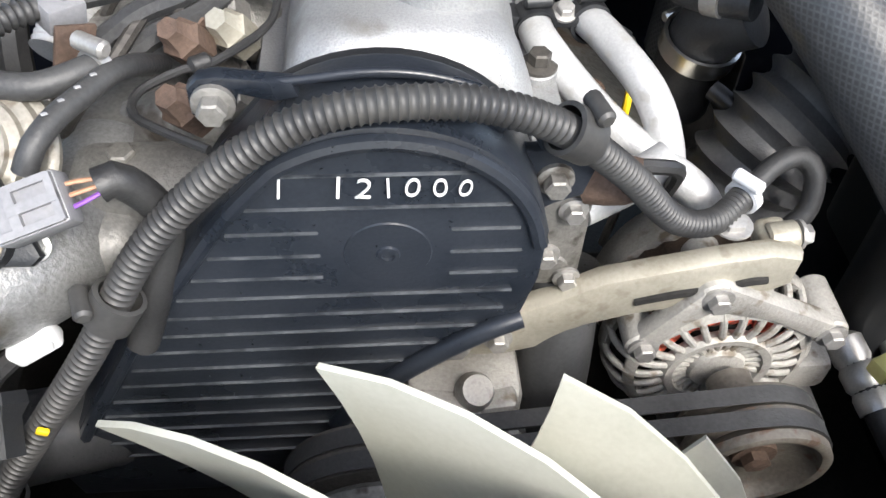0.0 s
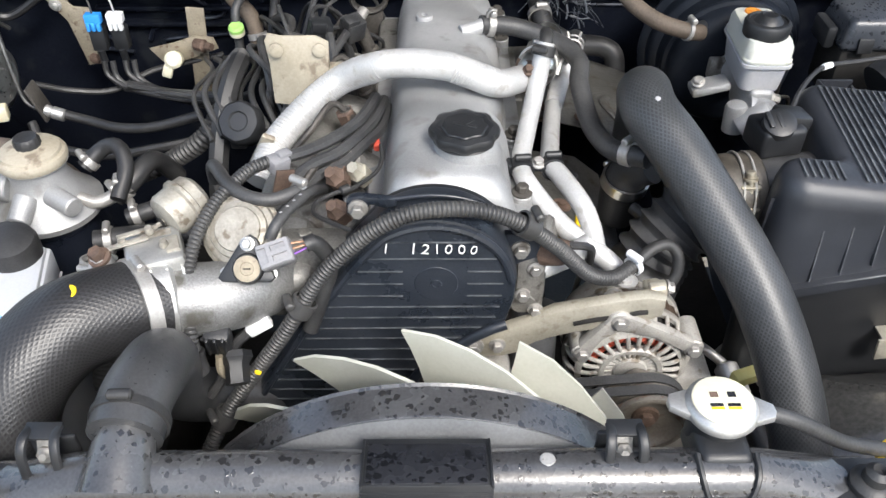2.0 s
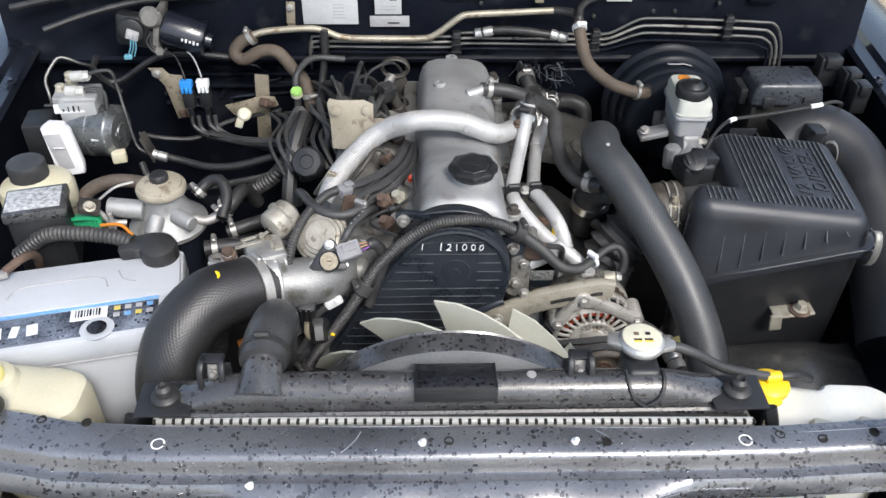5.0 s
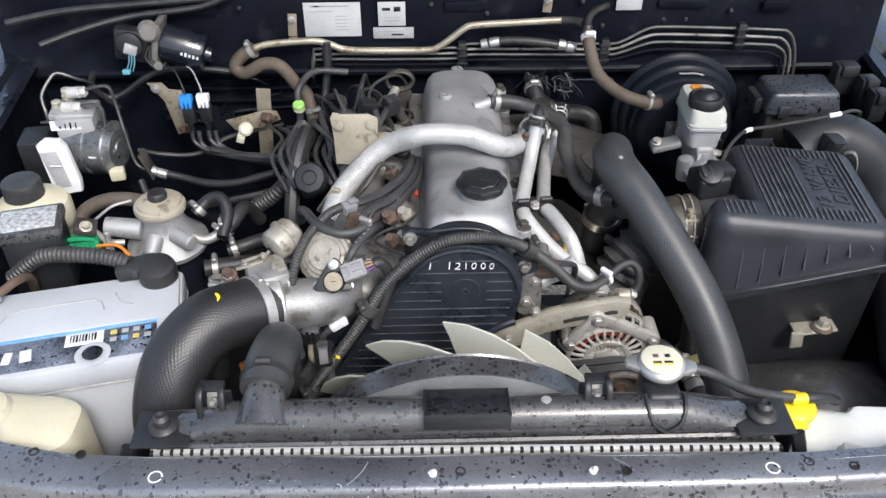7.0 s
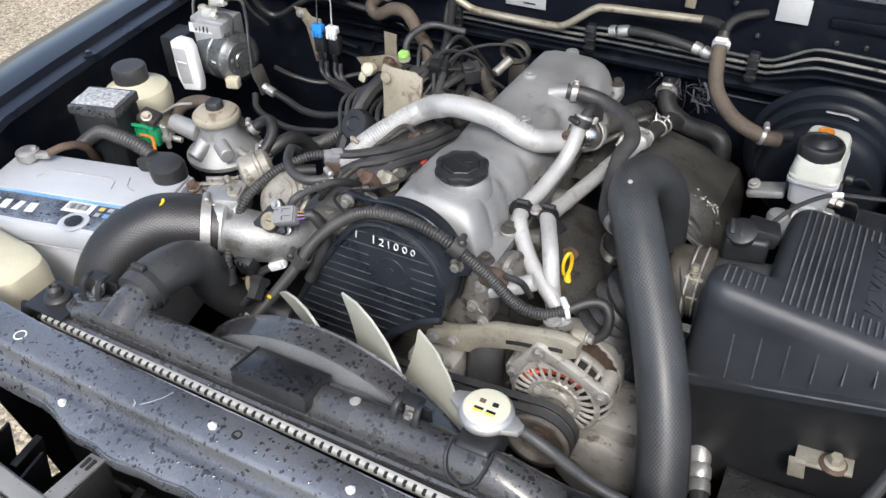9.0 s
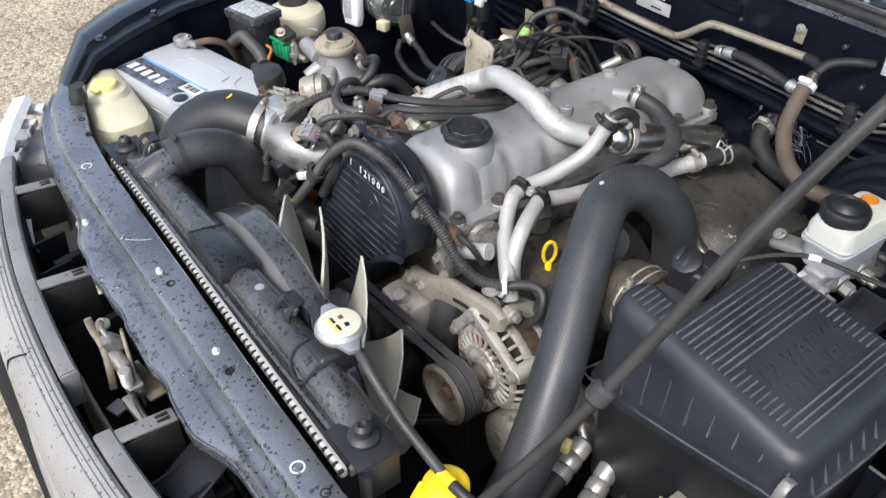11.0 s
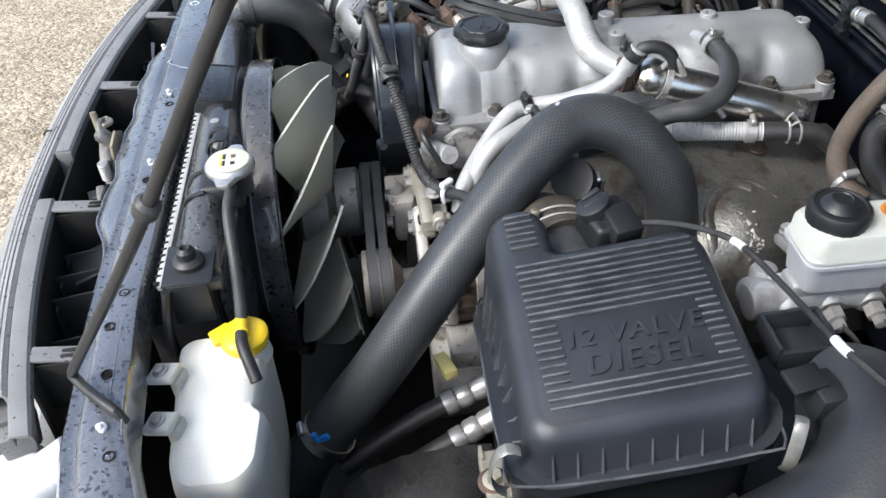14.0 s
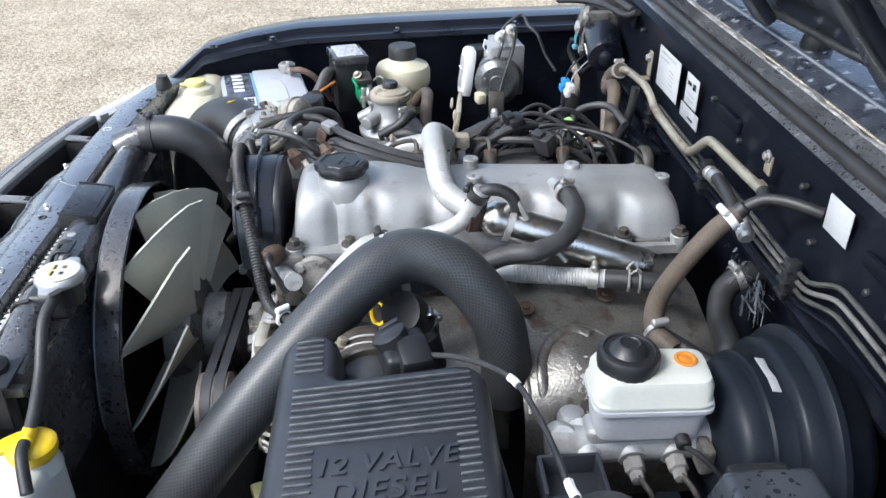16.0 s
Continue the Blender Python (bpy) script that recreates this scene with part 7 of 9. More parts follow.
lathe(b, [(0.0105, 1.0), (0.0108, 1.0025), (0.0085, 1.0032), (0.006, 1.0022), (0.005, 1.0028)], (0.424, 0.738, 0.0088), (0, 0, 1), 24)
part("level_float", b, ORANGE, mc, "orange round level float cap")
b = B()
cyl(b, (0.462, 0.73, 0.952), (0.474, 0.73, 0.95), 0.007)
tube(b, [(0.472, 0.73, 0.95), (0.485, 0.745, 0.945), (0.5, 0.77, 0.92)], 0.0025, 8)
part("level_sensor", b, PLASTIC, mc)
b = B()
for p_, q_ in (((0.511, 0.594, 0.952), (0.044, 0.004, 0.024)), ((0.511, 0.645, 0.952), (0.044, 0.004, 0.024)), ((0.49, 0.62, 0.952), (0.004, 0.052, 0.024)), ((0.532, 0.62, 0.948), (0.004, 0.052, 0.02)), ((0.511, 0.62, 0.942), (0.044, 0.052, 0.003))):
    box(b, p_, q_, (0, 0, 0), 0.001)
tagged(part("cable_tray", b, AIRBOX), "open black plastic cable tray behind the airbox", "tray")
b = B()
box(b, (0.372, 0.69, 0.93), (0.05, 0.03, 0.012), (0, -15, 0), 0.004)
part("mount_ear", b, CAST, mc)
bolt(mc, (0.355, 0.685, 0.938), (-0.3, -0.5, 1), 0.006, 0.007)

# ---- coolant expansion bottle ----
ov = thing("coolant_bottle", (0.43, 0.1, 0.7), "milky white coolant bottle with a yellow flip cap", "bottle")
b = B()
OV = [(0.37, 0.05), (0.52, 0.054), (0.55, 0.066), (0.552, 0.118), (0.53, 0.138), (0.47, 0.142), (0.462, 0.132), (0.37, 0.142)]
loft(b, [[(x, y, z + (0.0 if x < 0.45 else -0.006)) for x, y in round_poly(grow(OV, d), 0.018)] for d, z in ((-0.025, 0.655), (-0.012, 0.665), (-0.004, 0.72), (0, 0.8), (0.0, 0.878), (-0.002, 0.893), (-0.006, 0.899), (-0.016, 0.902))])
part("bottle_body", b, MILKY_GREEN, ov)
b = B()
lathe(b, [(0.024, 0.885), (0.021, 0.9), (0.021, 0.908)], (0.391, 0.12, 0), (0, 0, 1), 28)
part("neck", b, MILKY_GREEN, ov)
b = B()
lathe(b, [(0.019, 0.9), (0.022, 0.903), (0.0238, 0.909), (0.0238, 0.915), (0.02, 0.919), (0.011, 0.921)], (0.391, 0.12, 0), (0, 0, 1), 32)
box(b, (0.385, 0.097, 0.911), (0.02, 0.022, 0.006), (10, 0, 25), 0.002)
cyl(b, (0.382, 0.119, 0.925), (0.402, 0.121, 0.926), 0.0072)
part("cap", b, YELLOW, ov, "bright yellow flip cap")
b = B()
tube(b, [(0.398, 0.12, 0.926), (0.415, 0.122, 0.925), (0.432, 0.128, 0.917), (0.447, 0.134, 0.906)], 0.006, 12)
part("vent_hose", b, RUBBER, ov)
for p in ((0.429, 0.047, 0.912), (0.486, 0.051, 0.909)):
    b = B()
    box(b, p, (0.024, 0.03, 0.009), (14, 0, -20), 0.0038, 3)
    box(b, (p[0], p[1] + 0.012, p[2] - 0.016), (0.02, 0.012, 0.03), (0, 0, -20), 0.004, 3)
    part("fixing_tab", b, MILKY_WHITE, ov)
    bolt(ov, (p[0], p[1] - 0.002, p[2] + 0.004), (0, -0.3, 1), 0.0055, 0.006)

# hoses and fittings low between radiator and airbox
for k, (p, q, m, e) in enumerate((((0.353, 0.353, 0.74), (0.395, 0.19, 0.68), (0.37, 0.28, 0.72), 0), ((0.398, 0.356, 0.735), (0.45, 0.17, 0.655), (0.422, 0.27, 0.705), 1))):
    a = thing("air_conditioning_hose", m, "black air conditioning hose with bright crimped end", "hose", "air conditioning hoses")
    part("hose_body", tube(B(), [p, m, q], 0.012, 14), RUBBER, a)
    b = B()
    d = Vector(m) - Vector(p)
    lathe(b, [(0.009, -0.02), (0.014, -0.016), (0.014, 0.0), (0.012, 0.004), (0.0145, 0.008), (0.0145, 0.02), (0.012, 0.024), (0.014, 0.028), (0.014, 0.04)], p, d, 16)
    part("crimped_end", b, CAST_BRIGHT, a)
    b = B()
    v = Vector(p) - d.normalized() * 0.02
    tube(b, [v, v + Vector((-0.02, 0.01, 0.012)), v + Vector((-0.028, 0.03, 0.0)), v + Vector((-0.03, 0.05, -0.04))], 0.006, 10)
    part("metal_elbow", b, CAST_BRIGHT, a)
comp = thing("air_conditioning_compressor", (0.28, 0.36, 0.7), "grey cast compressor low beside the alternator", "compressor")
b = B()
lathe(b, [(0.05, 0), (0.058, 0.006), (0.058, 0.12), (0.05, 0.13)], (0.275, 0.31, 0.69), (0, 1, 0), 28)
box(b, (0.29, 0.37, 0.755), (0.06, 0.08, 0.03), (0, 0, 0), 0.006)
part("compressor_body", b, ALTERNATOR, comp)
b = B()
box(b, (0.35, 0.32, 0.785), (0.034, 0.016, 0.014), (0, 0, 20), 0.003)
part("plug", b, PALE_YELLOW, comp)


# ---- battery and its leads ----
bat = thing("battery", (-0.492, 0.25, 0.74), "pale grey car battery with printed top label", "battery")
BM = Matrix.Translation((-0.492, 0.25, 0)) @ Matrix.Rotation(radians(12), 4, "Z")


def bp(x, y, z):
    return tuple(BM @ Vector((x, y, z)))


def bbox(name, c, s, material, parent=bat, bev=0.002, label="", rz=0.0):
    b = B()
    box(b, bp(*c), s, (0, 0, 12 + rz), bev)
    return part(name, b, material, parent, label)


bbox("case", (0, 0, 0.825), (0.284, 0.15, 0.18), BATTERY, bev=0.006)
lidb = bbox("lid", (0, 0, 0.925), (0.292, 0.158, 0.034), BATTERY, bev=0.005)
bbox("lid_groove", (0, 0, 0.9065), (0.2925, 0.1585, 0.0025), GREY_PLUG, bev=0.0005)
bbox("raised_step", (0.0, 0.03, 0.9425), (0.284, 0.09, 0.008), BATTERY, bev=0.003)
bbox("label_band", (-0.01, -0.046, 0.9428), (0.25, 0.05, 0.0016), BATTERY_LABEL, bev=0.0004, label="dark worn printed label")
bbox("blue_band", (-0.01, -0.0165, 0.9432), (0.25, 0.006, 0.002), BLUE_PRINT, bev=0.0004)
bbox("barcode_patch", (0.03, -0.032, 0.9442), (0.045, 0.022, 0.0008), WHITE, bev=0.0003, label="white barcode patch")
for k in range(9):
    bbox("barcode_bar", (0.014 + 0.0036 * k, -0.031, 0.9448), (0.0013 + 0.0006 * (k % 3), 0.013, 0.0005), LABEL_DARK, bev=0.0001)
for i in range(4):
    for j in range(2):
        bbox("pictogram", (0.064 + 0.0135 * i, -0.028 - 0.013 * j, 0.9442), (0.008, 0.0075, 0.0008), (LABEL_YELLOW, GREY_PLUG, GREY_PLUG, BLUE_PRINT)[(i + 2 * j) % 4], bev=0.0003)
b = B()
lathe(b, [(0.02, 0.0), (0.021, 0.002), (0.017, 0.003), (0.013, 0.0022), (0.0125, 0.0012)], bp(0.042, -0.062, 0.9425), (0, 0, 1), 28)
part("vent_plug", b, BATTERY, bat)
b = B()
lathe(b, [(0.0115, 0.0), (0.012, 0.0015), (0.01, 0.0018)], bp(0.042, -0.062, 0.945), (0, 0, 1), 24)
part("plug_centre", b, LABEL_DARK, bat)
for k, w in enumerate((0.02, 0.016, 0.018, 0.014, 0.019)):
    bbox("printed_mark", (-0.12 + 0.021 * k, -0.047, 0.9442), (w * 0.7, 0.02, 0.0008), WHITE, bev=0.0003, rz=6 * (-1) ** k)
for p, q, r_ in (((-0.075, 0.015), (-0.06, 0.035), (-0.01, 0.038)), ((-0.01, 0.038), (0.04, 0.036), (0.05, 0.014)), ((0.062, 0.045), (0.07, 0.025), (0.085, 0.018))):
    b = B()
    tube(b, [bp(*v, 0.947) for v in (p, q, r_)], 0.0012, 6, 0.01)
    part("moulded_handle_line", b, GREY_PLUG, bat)
b = B()
lathe(b, [(0.011, 0), (0.0095, 0.02), (0.008, 0.022)], bp(-0.112, 0.052, 0.944), (0, 0, 1), 20)
part("terminal_post", b, STEEL, bat)
cl = thing("battery_clamp", bp(-0.112, 0.052, 0.95), "grey lead battery clamp on the negative post", "clamp")
b = B()
lathe(b, [(0.013, 0), (0.0165, 0.002), (0.0165, 0.013), (0.012, 0.016)], bp(-0.112, 0.052, 0.95), (0, 0, 1), 20)
box(b, bp(-0.09, 0.055, 0.958), (0.03, 0.012, 0.01), (0, 0, 20), 0.003)
part("clamp_body", b, STEEL, cl)
bolt(cl, bp(-0.1, 0.055, 0.964), (0, 0, 1), 0.005, 0.007)
b = B()
tube(b, [bp(-0.08, 0.058, 0.96), bp(-0.06, 0.075, 0.965), bp(-0.05, 0.1, 0.95), bp(-0.06, 0.13, 0.9)], 0.006, 10)
part("earth_lead", b, RUST, cl)
tp = thing("battery_terminal_cover", (-0.41, 0.35, 0.945), "black rubber positive terminal cover with conduit", "terminal cover")
b = B()
lathe(b, [(0.022, 0), (0.025, 0.003), (0.0255, 0.02), (0.023, 0.027), (0.015, 0.03)], (-0.392, 0.338, 0.943), (0.05, -0.15, 1), 28)
box(b, (-0.42, 0.345, 0.958), (0.055, 0.03, 0.022), (0, -8, 8), 0.006)
part("cover", b, RUBBER, tp)
b = B()
box(b, (-0.415, 0.328, 0.962), (0.014, 0.006, 0.014), (0, 0, 8), 0.002)
part("latch", b, RUBBER_DUSTY, tp)
b = B()
tube(b, [(-0.43, 0.348, 0.962), (-0.46, 0.355, 0.968), (-0.51, 0.36, 0.97), (-0.555, 0.365, 0.962), (-0.6, 0.36, 0.93)], 0.0115, 16, rib=0.0062, depth=0.002)
part("conduit", b, LOOM, tp)
b = B()
tube(b, [(-0.43, 0.355, 0.97), (-0.45, 0.372, 0.975), (-0.48, 0.378, 0.97)], 0.0025, 8)
part("orange_wire", b, ORANGE, tp)

# ---- washer bottle ----
wb2 = thing("washer_bottle", (-0.52, 0.1, 0.75), "yellowed milky washer bottle with a yellow cap", "bottle")
b = B()
WO = [(-0.64, 0.085), (-0.46, 0.06), (-0.43, 0.078), (-0.43, 0.14), (-0.47, 0.155), (-0.62, 0.16)]
loft(b, [[(x, y, z + (k if x > -0.49 else 0)) for x, y in round_poly(grow(WO, d), 0.02)] for d, z, k in ((-0.02, 0.7, 0), (-0.005, 0.71, 0), (0, 0.78, 0), (0.0, 0.86, 0), (0.0, 0.915, -0.006), (-0.004, 0.936, -0.012), (-0.014, 0.947, -0.016), (-0.03, 0.952, -0.018))])
part("bottle_body", b, MILKY, wb2)
b = B()
lathe(b, [(0.036, 0.935), (0.03, 0.947), (0.022, 0.95), (0.02, 0.951)], (-0.538, 0.112, 0), (0, 0, 1), 28)
part("neck", b, MILKY, wb2)
b = B()
lathe(b, [(0.018, 0.949), (0.02, 0.95), (0.02, 0.956), (0.018, 0.959), (0.01, 0.96)], (-0.537, 0.111, 0), (0, 0, 1), 28)
box(b, (-0.526, 0.092, 0.955), (0.016, 0.012, 0.004), (0, 0, 20), 0.0015)
part("cap", b, PALE_YELLOW, wb2, "pale yellow snap cap")
bolt(wb2, (-0.455, 0.062, 0.868), (0, -0.5, 1), 0.006, 0.008)
bolt(wb2, (-0.585, 0.09, 0.9), (0, -0.5, 1), 0.006, 0.008)

# ---- power steering bottle, relay box, filter ----
ps = thing("power_steering_bottle", (-0.615, 0.51, 0.9), "cream power steering bottle with a black screw cap", "bottle")
b = B()
lathe(b, [(0.04, 0.86), (0.046, 0.866), (0.047, 0.912), (0.0535, 0.917), (0.055, 0.922), (0.055, 0.946), (0.051, 0.955), (0.034, 0.963), (0.027, 0.968)], (-0.62, 0.508, 0), (0, 0, 1), 36)
part("bottle_body", b, MILKY, ps)
b = B()
lathe(b, [(0.026, 0.966), (0.028, 0.968), (0.028, 0.988), (0.026, 0.993), (0.012, 0.994)], (-0.625, 0.508, 0), (0, 0, 1), 36, 18, 0.015)
part("cap", b, RUBBER_DUSTY, ps, "dusty black knurled cap")
b = B()
tube(b, [(-0.58, 0.53, 0.89), (-0.56, 0.545, 0.915), (-0.52, 0.552, 0.928), (-0.47, 0.548, 0.925), (-0.43, 0.545, 0.9), (-0.41, 0.56, 0.85)], 0.011, 16)
part("feed_hose", b, BROWN_DARK, ps)
rb = thing("relay_box", (-0.57, 0.4, 0.9), "black relay box with a shiny labelled lid on the wing", "relay box")
b = B()
box(b, (-0.57, 0.4, 0.94), (0.075, 0.06, 0.1), (0, 0, 14), 0.004)
part("base", b, PLASTIC, rb)
b = B()
box(b, (-0.57, 0.4, 0.992), (0.082, 0.066, 0.016), (0, 0, 14), 0.003)
part("lid", b, PLASTIC_WET, rb)
b = B()
box(b, (-0.572, 0.4, 1.0005), (0.072, 0.05, 0.0015), (0, 0, 14), 0.0005)
part("lid_label", b, PRINT_GREY, rb, "worn grey unreadable label")
for k in range(3):
    b = B()
    box(b, (-0.592 + 0.022 * k, 0.368 + 0.005 * k, 0.94), (0.003, 0.008, 0.09), (0, 0, 14), 0.001)
    part("rib", b, PLASTIC, rb)
b = B()
box(b, (-0.513, 0.43, 0.965), (0.03, 0.03, 0.012), (0, 20, 14), 0.003)
part("bracket", b, IRON, rb)
bolt(rb, (-0.508, 0.42, 0.972), (0.5, -0.5, 1), 0.006, 0.007, GOLD)
gp = thing("green_fuse_link", (-0.52, 0.432, 0.93), "green plastic fusible link with a bolted stud", "fuse")
b = B()
box(b, (-0.522, 0.43, 0.932), (0.042, 0.024, 0.03), (0, 0, 12), 0.003)
for k in range(4):
    box(b, (-0.536 + 0.0095 * k, 0.416 + 0.002 * k, 0.935), (0.006, 0.006, 0.026), (0, 0, 12), 0.0015)
tube(b, [(-0.545, 0.415, 0.94), (-0.542, 0.41, 0.954), (-0.52, 0.413, 0.956), (-0.502, 0.42, 0.95)], 0.003, 6)
part("housing", b, GREEN, gp)
b = B()
cyl(b, (-0.487, 0.43, 0.915), (-0.487, 0.43, 0.955), 0.004)
lathe(b, [(0.008, 0.0), (0.008, 0.008)], (-0.487, 0.43, 0.93), (0, 0, 1), 6)
part("stud", b, STEEL, gp)

ff = thing("fuel_filter", (-0.43, 0.475, 0.8), "grey cast fuel filter head with dusty priming pump", "fuel filter")
FX, FY = -0.422, 0.48
b = B()
lathe(b, [(0.042, 0.78), (0.046, 0.785), (0.046, 0.88), (0.05, 0.884), (0.05, 0.892)], (FX, FY, 0), (0, 0, 1), 36)
part("canister", b, PAINT, ff, "black filter canister")
b = B()
lathe(b, [(0.05, 0.892), (0.058, 0.895), (0.059, 0.902), (0.052, 0.909), (0.04, 0.922), (0.03, 0.94), (0.031, 0.955), (0.036, 0.958)], (FX, FY, 0), (0, 0, 1), 36)
part("head", b, CAST, ff)
for p, q, r_ in (((-0.025, -0.02, 0.936), (-0.078, -0.018, 0.942), 0.0155), ((0.02, -0.025, 0.93), (0.05, -0.045, 0.928), 0.012), ((-0.005, -0.03, 0.93), (-0.01, -0.056, 0.915), 0.013)):
    b = B()
    cyl(b, (FX + p[0], FY + p[1], p[2]), (FX + q[0], FY + q[1], q[2]), r_, r_ * 0.92, 20)
    part("port", b, CAST, ff)
b = B()
lathe(b, [(0.03, 0.957), (0.0355, 0.9585), (0.037, 0.962), (0.037, 0.966), (0.0355, 0.969), (0.032, 0.97), (0.031, 0.9735), (0.018, 0.9775), (0.014, 0.978)], (FX, FY, 0), (0, 0, 1), 44)
part("primer_housing", b, TAN, ff, "dusty tan pressed primer housing")
b = B()
lathe(b, [(0.012, 0.975), (0.0135, 0.9765), (0.0135, 0.986), (0.0115, 0.9885), (0.006, 0.9875)], (FX, FY, 0), (0, 0, 1), 36, 12, 0.04)
part("primer_button", b, RUBBER, ff)
b = B()
tube(b, [(FX + 0.04, FY - 0.01, 0.915), (FX + 0.06, FY - 0.012, 0.91), (FX + 0.08, FY - 0.005, 0.916), (FX + 0.095, FY + 0.0, 0.925)], 0.0075, 12)
part("outlet_pipe", b, STEEL, ff)
clamp_ring(ff, (FX + 0.09, FY - 0.002, 0.922), (1, 0.2, 0.5), 0.0105, 0.01)
b = B()
tube(b, [(FX - 0.05, FY - 0.035, 0.925), (FX - 0.07, FY - 0.04, 0.93), (FX - 0.085, FY - 0.04, 0.948)], 0.005, 10)
lathe(b, [(0.008, 0), (0.008, 0.008), (0.0055, 0.01), (0.0055, 0.022)], (FX - 0.088, FY - 0.04, 0.94), (-0.2, 0, 1), 6)
part("bleed_fitting", b, STEEL, ff)
b = B()
tube(b, [(FX - 0.085, FY - 0.03, 0.962), (FX - 0.06, FY - 0.02, 0.978), (FX - 0.034, FY - 0.012, 0.982)], 0.002, 6)
part("bleed_lever", b, STEEL, ff)
for k, (pts, r_) in enumerate((([(-0.345, 0.475, 0.91), (-0.325, 0.49, 0.925), (-0.315, 0.515, 0.93), (-0.31, 0.54, 0.915), (-0.3, 0.56, 0.88)], 0.011), ([(-0.38, 0.5, 0.935), (-0.36, 0.515, 0.95), (-0.34, 0.51, 0.955), (-0.33, 0.49, 0.94), (-0.335, 0.46, 0.92)], 0.009), ([(-0.36, 0.43, 0.885), (-0.31, 0.44, 0.885), (-0.26, 0.45, 0.88), (-0.2, 0.45, 0.87)], 0.013), ([(-0.33, 0.46, 0.895), (-0.3, 0.47, 0.9), (-0.26, 0.5, 0.895)], 0.01))):
    h = thing("fuel_hose", pts[0], "black rubber fuel hose beside the filter", "hose", "fuel hoses")
    part("hose_body", tube(B(), pts, r_, 14), RUBBER, h)
    clamp_ring(h, Vector(pts[0]).lerp(Vector(pts[1]), 0.3), Vector(pts[1]) - Vector(pts[0]), r_ + 0.0008, 0.009)
bl2 = thing("coolant_hose", (-0.31, 0.32, 0.9), "upright black corrugated coolant hose with clamp", "hose")
part("hose_body", tube(B(), [(-0.305, 0.315, 0.955), (-0.308, 0.305, 0.93), (-0.315, 0.3, 0.88), (-0.33, 0.3, 0.8)], 0.0145, 18, rib=0.007, depth=0.0015), RUBBER, bl2)
clamp_ring(bl2, (-0.304, 0.317, 0.955), (0.1, 0.4, 1), 0.015, 0.01)
b = B()
lathe(b, [(0.007, 0), (0.008, 0.004), (0.006, 0.013), (0.004, 0.016)], (-0.284, 0.275, 0.985), (0.1, 0.2, 1), 14)
tagged(part("vacuum_fitting", b, GREY_PLUG), "pale grey plug on a vacuum fitting", "fitting")
b = B()
tube(b, [(-0.305, 0.33, 0.775), (-0.295, 0.333, 0.778), (-0.284, 0.336, 0.779)], 0.0125, 12)
tagged(part("pipe_band", b, ORANGE), "orange tape band on a low pipe", "tape")

# ---- hydraulic unit, wiper motor, left rear ----
hu = thing("abs_unit", (-0.6, 0.69, 0.85), "grey cast anti-lock brake unit with white plug cover", "brake unit")
b = B()
box(b, (-0.605, 0.71, 0.95), (0.06, 0.07, 0.1), (0, 0, 6), 0.004)
box(b, (-0.61, 0.712, 0.998), (0.07, 0.055, 0.012), (0, 4, 6), 0.003)
part("valve_block", b, CAST, hu)
b = B()
lathe(b, [(0.046, -0.03), (0.0465, 0.0), (0.0465, 0.004), (0.0445, 0.006), (0.0445, 0.03), (0.0455, 0.032), (0.0455, 0.037), (0.044, 0.04), (0.034, 0.045), (0.032, 0.047), (0.016, 0.0475), (0.014, 0.05)], (-0.59, 0.7, 0.936), (1, -0.22, 0.03), 40)
mot = part("pump_motor", b, MOTOR, hu, "wet grey pump motor")
for k in range(3):
    a = radians(40 + 120 * k)
    b = B()
    lathe(b, [(0.004, 0), (0.004, 0.002), (0.0025, 0.003)], (-0.545, 0.69 + 0.026 * math.cos(a), 0.937 + 0.026 * math.sin(a)), (1, -0.22, 0.03), 10)
    part("crimp_mark", b, CAST_DULL, mot)
b = B()
box(b, (-0.572, 0.6515, 0.938), (0.024, 0.0012, 0.013), (0, 0, -12), 0.0003)
part("motor_sticker", b, WHITE, hu, "white unreadable motor sticker")
b = B()
prism(b, [(-0.024, 0.036), (-0.01, 0.045), (0.012, 0.042), (0.02, 0.03), (0.03, -0.03), (0.028, -0.048), (-0.006, -0.05), (-0.016, -0.03)], 0.02, Matrix.Translation((-0.63, 0.648, 0.938)) @ turn((80, 0, 10)), 0.004)
part("white_connector", b, WHITE, hu, "white plastic connector cover")
b = B()
prism(b, [(-0.019, 0.026), (0.008, 0.026), (0.018, -0.036), (-0.004, -0.038)], 0.004, Matrix.Translation((-0.63, 0.6312, 0.9405)) @ turn((80, 0, 10)), 0.001)
part("connector_face", b, GREY_PLUG, hu, "grey connector panel")
b = B()
box(b, (-0.627, 0.6255, 0.944), (0.018, 0.003, 0.002), (-10, 6, 10), 0.0006)
part("moulded_line", b, WHITE, hu)
b = B()
box(b, (-0.67, 0.675, 0.935), (0.045, 0.06, 0.08), (0, 0, 8), 0.005)
part("control_box", b, PLASTIC, hu)
b = B()
box(b, (-0.615, 0.676, 0.99), (0.048, 0.003, 0.016), (-12, 0, 6), 0.0008)
part("label_strip", b, WHITE, hu, "white strip label")
for k in range(5):
    b = B()
    box(b, (-0.632 + 0.0085 * k, 0.6735, 0.9905), (0.002 + 0.001 * (k % 2), 0.001, 0.01), (-12, 0, 6), 0.0002)
    part("printed_bar", b, LABEL_DARK, hu)
